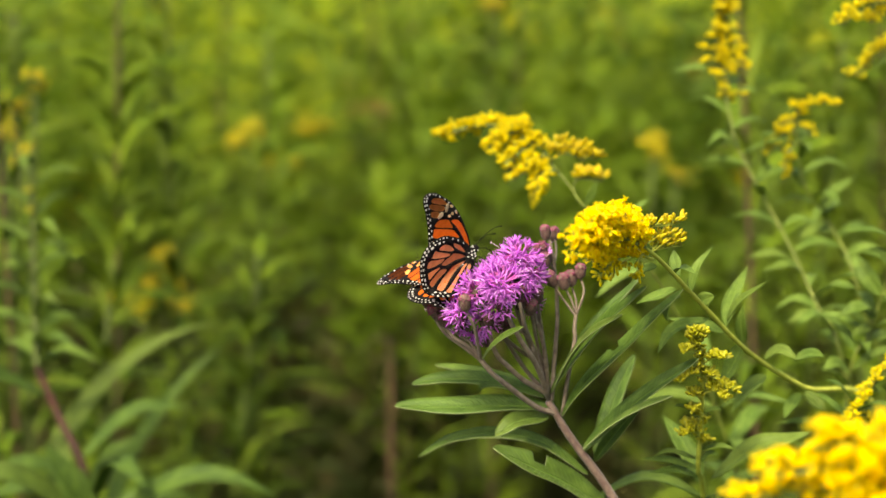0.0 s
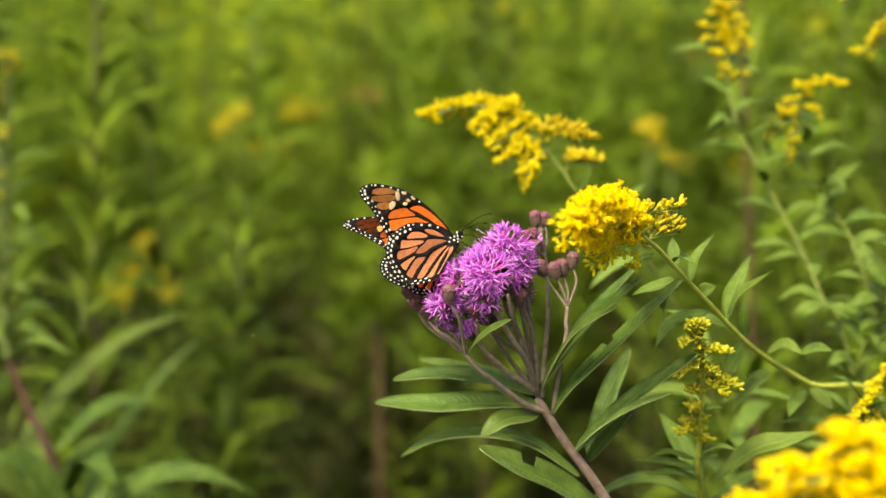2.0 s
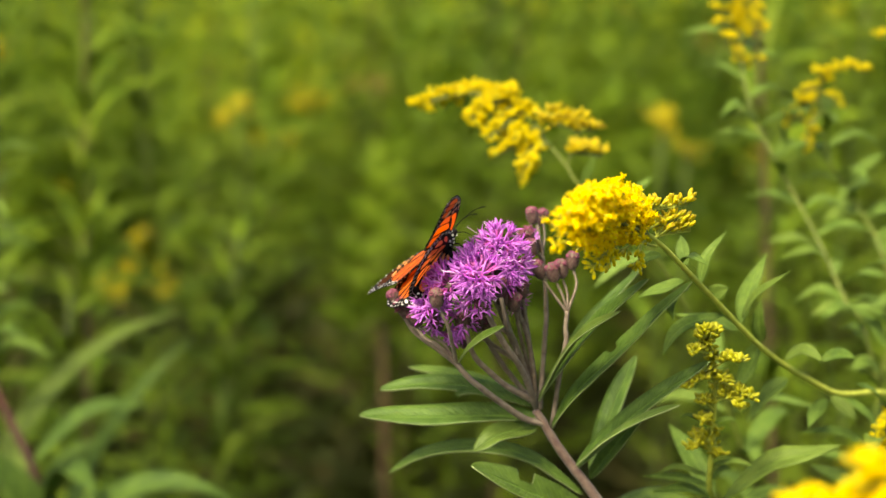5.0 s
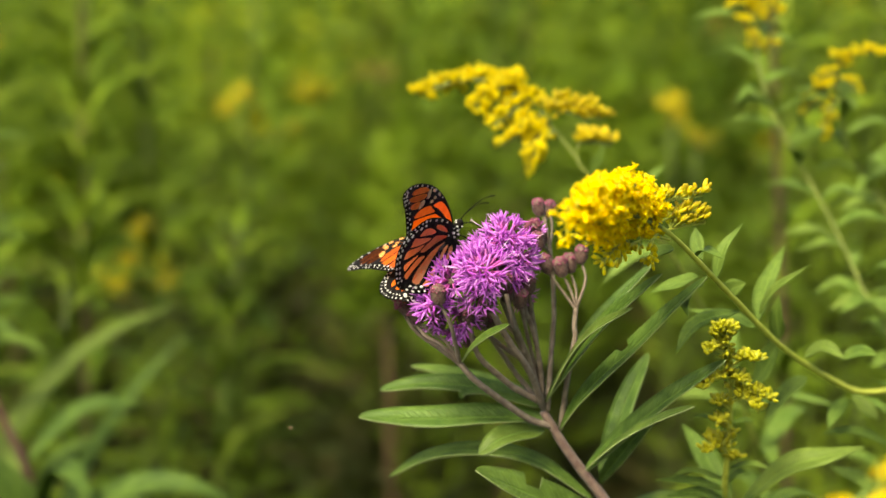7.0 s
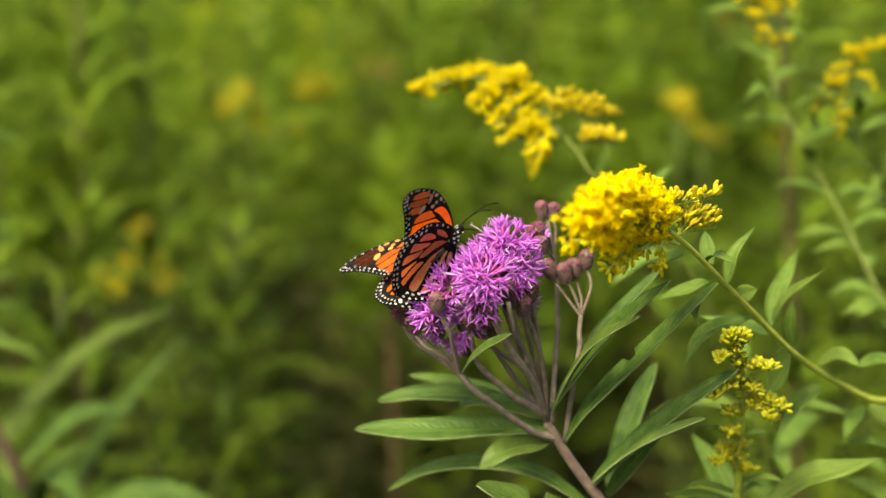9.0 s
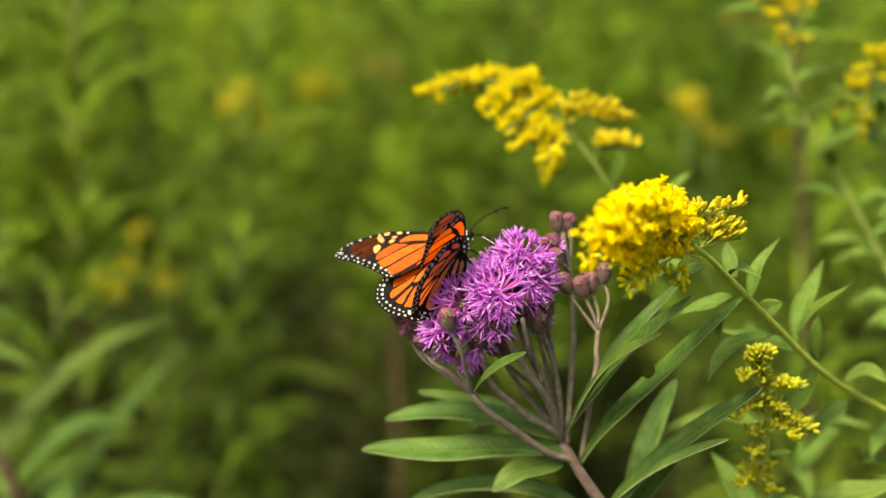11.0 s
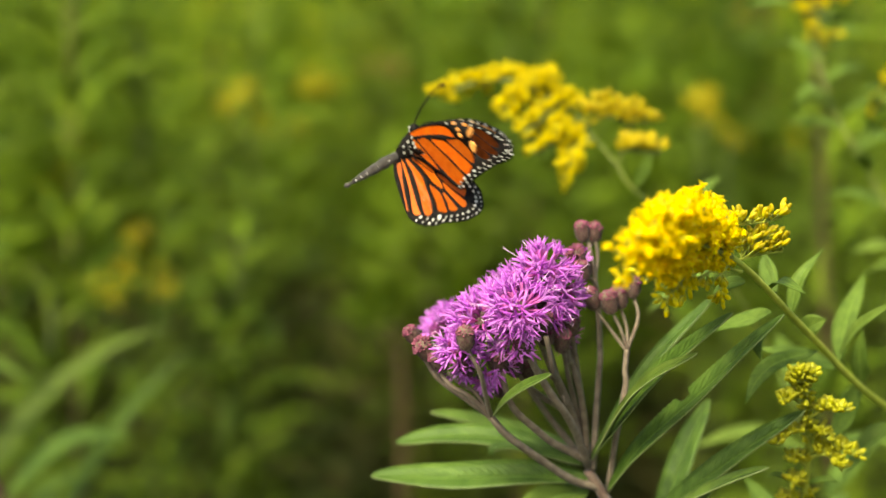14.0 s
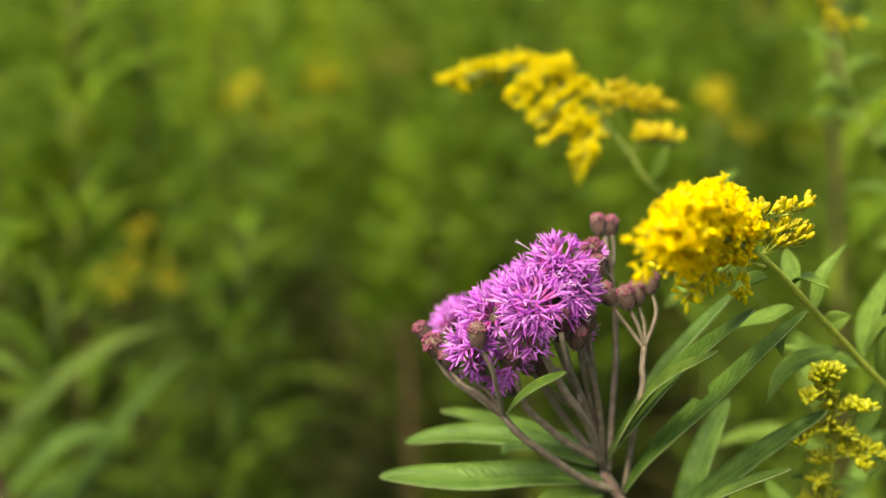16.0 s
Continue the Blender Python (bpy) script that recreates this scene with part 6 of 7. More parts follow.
HIND_CELLS = [
    [(345, 314), (395, 307), (448, 319), (456, 329), (400, 333), (355, 329)],
    [(247, 377), (272, 348), (320, 337), (362, 345), (345, 360), (290, 377), (250, 389)],
    [(214, 443), (217, 407), (250, 399), (320, 381), (343, 379), (334, 394), (270, 429), (217, 449)],
    [(305, 453), (322, 420), (347, 393), (367, 366), (420, 350), (473, 344), (468, 352), (400, 394), (345, 443)],
]
HIND_EDGE_CELLS = [
    [(200, 498), (207, 467), (260, 442), (312, 415), (299, 444), (284, 458), (217, 508)],
    [(227, 538), (237, 521), (288, 477), (301, 477), (274, 519), (255, 558)],
    [(264, 576), (277, 545), (311, 482), (357, 463), (353, 480), (318, 540), (299, 585), (281, 586)],
    [(322, 596), (332, 560), (372, 480), (402, 427), (478, 368), (480, 374), (437, 430), (397, 500), (353, 598)],
    [(370, 600), (387, 570), (432, 480), (470, 405), (490, 380), (490, 388), (466, 440), (437, 500), (408, 583), (394, 603)],
    [(424, 584), (448, 530), (478, 450), (494, 394), (510, 392), (506, 420), (476, 480), (444, 556), (432, 586)],
]


def wing_xy(p):
    x, y = (p[0] - 512) * WING_UNIT, (320 - p[1]) * WING_UNIT
    return x * math.cos(WING_TURN) + y * math.sin(WING_TURN), y * math.cos(WING_TURN) - x * math.sin(WING_TURN)


WING_LOW = [False]  # the hindwings lie a little under the forewings


def wing_point(p, h, flip):
    """A place of the wing's plane, h metres towards its upper side; the wing bends a little."""
    u, v = wing_xy(p)
    if WING_LOW[0]:
        u, v = u * 1.08, v * 1.08
    r2 = (u * u + v * v) * 0.9
    curl = 0.0 if WING_LOW[0] else 350 * (u * u + v * v) ** 2  # the tip of a forewing curls back
    y = flip * (h + r2 - curl - (0.0014 if WING_LOW[0] else 0.0) - 0.0011)
    if WING_LOW[0] and v < 0:
        # the inner part of a hindwing is folded down along the abdomen
        a = radians(50) * min(1.0, -v / 0.003)
        y, v = y + flip * v * math.sin(a), v * math.cos(a)
    return Vector((u, y, v))


def rounded(poly, steps=4):
    """The closed outline as a smooth curve."""
    n, out = len(poly), []
    for i in range(n):
        a, b, c, d = (Vector(poly[(i + k - 1) % n]) for k in range(4))
        for s in range(steps):
            t = s / steps
            out.append(tuple(0.5 * ((2 * b) + (c - a) * t + (2 * a - 5 * b + 4 * c - d) * t * t + (3 * b - a - 3 * c + d) * t ** 3)))
    return out


def wing_plate(bm, poly, h0, h1, flip, index=0):
    """A thin plate between two heights over the wing's plane, with a ring of inner places, so that it can bend."""
    n = len(poly)
    cx, cy = sum(p[0] for p in poly) / n, sum(p[1] for p in poly) / n
    rings = []
    for h in (h0, h1):
        rows = [[bm.verts.new(wing_point((cx + (p[0] - cx) * f, cy + (p[1] - cy) * f), h, flip)) for p in poly] for f in (1.0, 0.6, 0.3)]
        rows.append([bm.verts.new(wing_point((cx, cy), h, flip))])
        rings.append(rows)
    for level, rows in enumerate(rings):
        for a, b in zip(rows, rows[1:]):
            for k in range(n):
                j = (k + 1) % n
                f = [a[k], a[j], b[j], b[k]] if len(b) > 1 else [a[k], a[j], b[0]]
                bm.faces.new(f if level else f[::-1]).material_index = index
    for k in range(n):
        j = (k + 1) % n
        bm.faces.new((rings[0][0][k], rings[0][0][j], rings[1][0][j], rings[1][0][k])).material_index = index


def spots(poly, first, last, inward, gap, size, rng):
    """Round spots in a row along part of an outline, inside it."""
    n = len(poly)
    cx, cy = sum(p[0] for p in poly) / n, sum(p[1] for p in poly) / n
    line = [Vector(p) for p in rounded(poly, 8)][first * 8 : last * 8]
    out, along = [], gap * 0.5
    for a, b in zip(line, line[1:]):
        along += (b - a).length
        if along >= gap:
            along = 0
            side = Vector((-(b - a).y, (b - a).x)).normalized()
            if side.dot(Vector((cx, cy)) - a) < 0:
                side = -side
            c = a + side * inward * rng.uniform(0.85, 1.15)
            s = size * rng.uniform(0.7, 1.2)
            way = (b - a).normalized()
            out.append([tuple(c + way * s * 1.25 * math.cos(math.tau * k / 8) + side * s * math.sin(math.tau * k / 8)) for k in range(8)])
    return out


def wing_frame(bm, outline, holes, flip):
    """The black part of a wing: margin and veins, open where the coloured cells lie."""
    half = 0.00008
    edges = []
    for poly in [outline] + holes:
        verts = [bm.verts.new((p[0], p[1], 0)) for p in poly]
        edges += [bm.edges.new((verts[k], verts[(k + 1) % len(verts)])) for k in range(len(verts))]
    bmesh.ops.triangle_fill(bm, use_beauty=True, edges=edges)
    low = bm.faces[:]
    grown = bmesh.ops.extrude_face_region(bm, geom=low, use_keep_orig=True)
    top = {v for v in grown["geom"] if isinstance(v, bmesh.types.BMVert)}
    for v in bm.verts:
        v.co = wing_point(v.co, half if v in top else -half, flip)
    bmesh.ops.recalc_face_normals(bm, faces=bm.faces[:])


def wing_sheet(bm, poly, h, flip, index=0):
    """One side of a cell's membrane."""
    n = len(poly)
    cx, cy = sum(p[0] for p in poly) / n, sum(p[1] for p in poly) / n
    rows = [[bm.verts.new(wing_point((cx + (p[0] - cx) * f, cy + (p[1] - cy) * f), h, flip)) for p in poly] for f in (1.03, 0.6, 0.3)]
    rows.append([bm.verts.new(wing_point((cx, cy), h, flip))])
    for a, b in zip(rows, rows[1:]):
        for k in range(n):
            j = (k + 1) % n
            f = [a[k], a[j], b[j], b[k]] if len(b) > 1 else [a[k], a[j], b[0]]
            bm.faces.new(f if h > 0 else f[::-1]).material_index = index


def build_wing(name, butterfly, outline, cells, tips, cream, margin, flip, label, under_tan):
    rng = random.Random(3)
    bm = bmesh.new()
    wing_frame(bm, rounded(outline), [rounded(cell, 3) for cell in cells + tips], flip)
    wing = part(name, bm, WING_BLACK, butterfly, label)
    for side, mat in ((1, WING_UPPER), (-1, WING_TAN if under_tan else WING_UNDER)):
        bm = bmesh.new()
        h = 0.00003 * side
        for k, cell in enumerate(cells):
            wing_sheet(bm, rounded(cell, 3), h, flip, 1 if (k == 4 and not under_tan) else 0)
        for cell in tips:
            wing_sheet(bm, rounded(cell, 3), h, flip, 3 if side < 0 else 2)
        part("cell_pattern", bm, [mat, WING_TAN if side < 0 else WING_UPPER, WING_BROWN, WING_TIP], wing, "orange wing cells" if side > 0 else "paler underside wing cells")
        bm = bmesh.new()
        h = (0.00008, 0.00018) if side > 0 else (-0.00018, -0.00008)
        for cell in cream:
            cx, cy = sum(p[0] for p in cell) / len(cell), sum(p[1] for p in cell) / len(cell)
            wing_plate(bm, rounded([(cx + (p[0] - cx) * 0.88, cy + (p[1] - cy) * 0.88) for p in cell], 2), *h, flip, 1)
        for first, last, inward, gap, size in margin:
            for s in spots(outline, first, last, inward, gap, size * (0.75 if side > 0 else 1.0), rng):
                wing_plate(bm, s, *h, flip)
        part("spot_pattern", bm, [WING_WHITE, WING_CREAM if side < 0 else WING_PALE], wing, "white spots on the black margin")
    return wing


WING_CREAM = plain("wing_cream", (0.62, 0.44, 0.24), (0.70, 0.53, 0.33), 500, 0.6, 0.2, 0.0002, 0.5, (1.4, 1.4, 1.4))
WING_PALE = plain("wing_pale_orange", (0.56, 0.21, 0.04), (0.64, 0.27, 0.07), 500, 0.6)
WING_TIP = plain("wing_tip_brown", (0.36, 0.150, 0.036), (0.44, 0.195, 0.055), 500, 0.6, 0.2, 0.0002, 0.72, (2.3, 2.0, 1.5))
WING_BROWN = plain("wing_brown_orange", (0.060, 0.014, 0.003), (0.105, 0.026, 0.005), 500, 0.7, 0.2, 0.0002, 0.6, (2.6, 3.0, 2.0), gloss=0.08)


def build_butterfly():
    rng = random.Random(8)
    bf = root("butterfly")
    bm = bmesh.new()
    lathe(bm, (-0.002, 0, -0.0022), (1, 0, 0.05), [(-0.001, 0.0012), (0.0005, 0.0024), (0.0035, 0.0030), (0.0065, 0.0026), (0.0085, 0.0014)], 12, wobble=0.03)
    for _ in range(80):
        a = rng.uniform(0, math.tau)
        s = rng.uniform(0.0, 0.0075)
        d = Vector((0, math.cos(a), math.sin(a)))
        c = Vector((-0.001 + s, 0, -0.0022)) + d * 0.0027 * math.sin(math.pi * (0.2 + 0.75 * s / 0.0085)) ** 0.5
        tube(bm, [c, c + d * 0.0004 + Vector((-0.0006, 0, 0)), c + d * 0.0006 + Vector((-0.0013, 0, 0))], 0.00016, 0.00004, 2, 4)
    thorax = part("thorax", bm, WING_BLACK, bf, "furry black thorax")
    bm = bmesh.new()
    for x, y, z, r in ((0.0005, -0.0027, -0.0015, 0.00055), (0.0022, -0.0030, -0.0005, 0.0005), (0.0025, -0.0031, -0.0024, 0.0006), (0.0042, -0.0029, -0.0012, 0.0005), (0.0045, -0.0029, -0.0030, 0.0005), (0.0060, -0.0024, -0.0018, 0.00045), (0.0015, -0.0028, -0.0036, 0.0005), (0.0035, -0.0027, -0.0040, 0.0005)):
        for sgn in (1, -1):
            lathe(bm, (x, y * sgn + 0.0002 * sgn, z), (0, -sgn, 0), [(-0.0002, r * 0.8), (0.0001, r), (0.0003, r * 0.5)], 7)
    part("spot_pattern", bm, WING_WHITE, thorax, "white thorax spots")
    bm = bmesh.new()
    lathe(bm, (0.0066, 0, -0.0018), (1, 0, 0.1), [(0, 0.0010), (0.0007, 0.0017), (0.0022, 0.0018), (0.0034, 0.0012), (0.0038, 0.0006)], 12)
    for sgn in (1, -1):
        lathe(bm, (0.0088, 0.0011 * sgn, -0.0018), (0.2, sgn, 0), [(0, 0.0011), (0.0006, 0.0010), (0.0009, 0.0005)], 10)
    head = part("head", bm, WING_BLACK, bf, "black head")
    bm = bmesh.new()
    for y, z, x in ((0.0008, 0.0001, 0.0085), (0.0015, -0.0004, 0.0075), (0.0015, -0.0032, 0.0078)):
        for sgn in (1, -1):
            lathe(bm, (x, y * sgn, z), (0, sgn * y, z + 0.0018), [(-0.0002, 0.0003), (0.0001, 0.0003), (0.0002, 0.0002)], 6)
    part("spot_pattern", bm, WING_WHITE, head)
    bm = bmesh.new()
    prof = [(0.0, 0.0014), (0.003, 0.0017)] + [(0.003 + 0.0022 * k, (0.0020 - 0.00003 * k * k) * (1.0 if k % 2 else 0.90)) for k in range(1, 8)] + [(0.0195, 0.0009), (0.0205, 0.0004)]
    lathe(bm, (-0.0025, 0, -0.0020), (-1, 0, 0), prof, 12)
    abdomen = part("abdomen", bm, ABDOMEN, bf, "banded dark grey abdomen")
    bm = bmesh.new()
    for k in range(7):
        for sgn in (1, -1):
            for dz in (0.0,):
                lathe(bm, (-0.006 - 0.0021 * k, 0.0016 * sgn * (1 - 0.05 * k), -0.0018 + dz), (0, sgn, 0.1), [(-0.0001, 0.0002), (0.0001, 0.00026), (0.0002, 0.00012)], 6)
    part("spot_pattern", bm, WING_WHITE, abdomen)
    for sgn in (1, -1):
        bm = bmesh.new()
        tube(bm, [(0.0098, 0.0006 * sgn, -0.0010), (0.0150, 0.0018 * sgn, -0.0010), (0.0215, 0.0030 * sgn, -0.0022), (0.0248, 0.0036 * sgn, -0.0038)], 0.00015, 0.00015, 20, 6)
        tube(bm, [(0.0238, 0.0034 * sgn, -0.0033), (0.0250, 0.0037 * sgn, -0.0040), (0.0260, 0.0039 * sgn, -0.0050)], 0.00018, 0.00035, 6, 6)
        part("antenna", bm, WING_BLACK, bf, "thin black clubbed antenna")
        for k, (x, dx) in enumerate(((0.003, 0.001), (0.001, -0.002))):
            bm = bmesh.new()
            tube(bm, [(x, 0.0015 * sgn, -0.0040), (x + dx * 0.5, 0.0040 * sgn, -0.0055), (x + dx, 0.0042 * sgn, -0.0090), (x + dx * 1.4, 0.0045 * sgn, -0.0125)], 0.0003, 0.00015, 12, 5)
            part("leg", bm, WING_BLACK, bf)
    bm = bmesh.new()
    tube(bm, [(0.0100, 0, -0.0028), (0.0125, 0, -0.0050), (0.0135, 0, -0.0080), (0.0130, 0, -0.0105)], 0.00022, 0.00016, 12, 5)
    part("proboscis", bm, WING_BLACK, bf)
    # the fore body sits close between the wings
    for piece in bf.children:
        piece.location.x = 0.0 if piece == abdomen else -0.0034
    wings = {}
    for key, flip, in (("right", 1), ("left", -1)):
        WING_LOW[0] = False
        wings["fore", key] = build_wing("forewing", bf, FORE, FORE_CELLS, FORE_TIPS, FORE_CREAM, [(5, 15, 10, 27, 5.4), (6, 14, 29, 31, 6.6), (2, 5, 11, 40, 6.4)], flip, "orange, black-veined forewing with white-spotted tip", False)
        WING_LOW[0] = True
        wings["hind", key] = build_wing("hindwing", bf, HIND, HIND_CELLS + HIND_EDGE_CELLS, [], [], [(3, 13, 10, 25, 5.3), (3, 13, 30, 29, 7.0), (1, 3, 12, 46, 7)], flip, "orange, black-veined hindwing with white-spotted edge", True)
    tagged(bf, "orange and black monarch butterfly feeding on the ironweed", "butterfly")
    return bf, wings, abdomen


butterfly, wings, abdomen = build_butterfly()
cam.data.dof.use_dof = True
cam.data.dof.focus_object = front_head
cam.data.dof.aperture_fstop = 6.2


def build_gnat():
    """A small midge that hovers beside the ironweed."""
    gnat = root("gnat")
    bm = bmesh.new()
    lathe(bm, (-0.0009, 0, 0), (1, 0, 0.1), [(0, 0.00010), (0.0005, 0.00022), (0.0011, 0.00024), (0.0013, 0.00014), (0.0016, 0.00020), (0.0019, 0.00010)], 8)
    part("body", bm, GNAT, gnat, "pale brown midge body")
    for sgn in (1, -1):
        bm = bmesh.new()
        ribbon(bm, [Vector((0.0002, 0.0002 * sgn, 0.0002)), Vector((-0.0002, 0.0009 * sgn, 0.0006)), Vector((-0.0006, 0.0017 * sgn, 0.0009))], Vector((1, 0, 0)), 0.0005)
        part("wing", bm, GNAT_WING, gnat)
    return tagged(gnat, "tiny pale brown midge hovering over the leaves", "insect")


GNAT = plain("gnat_body", (0.10, 0.05, 0.02), (0.16, 0.09, 0.04), 900, 0.6)
GNAT_WING = plain("gnat_wing", (0.30, 0.24, 0.16), (0.36, 0.30, 0.22), 900, 0.4, 0.1, 0.0001, 0.5)
gnat = build_gnat()


# ---- what moves ----
# seconds; the butterfly's place and turn
FLIGHT = [
    (0.0, 0.0111, 0.8217, 1.1678, -43.0, -31.9, 53.1),
    (0.5, 0.0108, 0.8202, 1.1692, -48.9, -29.1, 52.5),
    (1.0, 0.0119, 0.8185, 1.1690, -51.5, -24.6, 47.5),
    (1.5, 0.0116, 0.8200, 1.1690, -50.0, -25.1, 49.7),
    (2.0, 0.0104, 0.8213, 1.1686, -48.5, -26.8, 45.9),
    (2.5, 0.0122, 0.8225, 1.1690, -47.4, -30.1, 46.6),
    (3.0, 0.0113, 0.8227, 1.1683, -44.1, -28.1, 45.0),
    (3.5, 0.0109, 0.8235, 1.1687, -42.5, -33.6, 48.3),
    (4.0, 0.0097, 0.8239, 1.1676, -37.6, -32.4, 46.6),
    (4.2, 0.0117, 0.8243, 1.1673, -37.0, -34.7, 52.3),
    (6.3, 0.0131, 0.8207, 1.1697, -37.0, -33.0, 46.7),
    (7.0, 0.0135, 0.8193, 1.1696, -36.3, -35.7, 44.2),
    (8.0, 0.0127, 0.8192, 1.1699, -35.2, -30.4, 44.7),
    (9.0, 0.0138, 0.8189, 1.1696, -33.2, -31.3, 44.9),
    (9.2, 0.0142, 0.8193, 1.1707, -32.9, -36.0, 43.8),
    (11.3, 0.0127, 0.8207, 1.1715, -23.0, -32.7, 46.0),
    (11.5, 0.0121, 0.8208, 1.1715, -22.6, -32.0, 45.7),
    (12.0, 0.0113, 0.8210, 1.1711, -21.5, -30.2, 44.9),
    (12.5, 0.0127, 0.8217, 1.1721, -22.1, -35.9, 44.7),
    (13.0, 0.0124, 0.8215, 1.1712, -20.5, -31.8, 45.4),
    (13.2, 0.0127, 0.8209, 1.1689, -20.5, -32.8, 46.8),
    (13.3, 0.0126, 0.8214, 1.1714, -19.3, -33.7, 49.0),
    (13.4, 0.0157, 0.8131, 1.1726, -16.8, -27.9, 24.7),
    (13.5, 0.0111, 0.8144, 1.1734, -16.1, -26.9, 21.8),
    (13.6, 0.0109, 0.8148, 1.1752, -6.7, -31.6, 31.2),
    (13.7, 0.0099, 0.8134, 1.1748, -18.9, -32.9, 21.3),
    (13.8, 0.0109, 0.8202, 1.1773, 2.4, -34.1, 4.2),
    (13.9, 0.0011, 0.8079, 1.1928, 5.4, -27.2, 23.5),
    (14.0, -0.0101, 0.8380, 1.2058, 0.0, -66.0, 5.0),
    (14.1, -0.0150, 0.8118, 1.2251, -0.2, -79.6, 27.3),
    (14.2, -0.0181, 0.8103, 1.2376, -0.2, -79.6, 27.3),
    (14.3, -0.0353, 0.8006, 1.2674, 9.6, -29.7, 57.0),
    (14.4, -0.0550, 0.8100, 1.3000, 10.0, -45.0, 40.0),
    (14.5, -0.0800, 0.8300, 1.3500, 20.0, -40.0, 45.0),
    (14.7, -0.1500, 0.8900, 1.4700, 10.0, -45.0, 50.0),
    (15.0, -0.2600, 1.0000, 1.6500, 0.0, -40.0, 55.0),
    (15.4, -0.4200, 1.2000, 1.9000, 0.0, -35.0, 60.0),
    (16.0, -0.7000, 1.6000, 2.3000, 0.0, -30.0, 65.0),
]
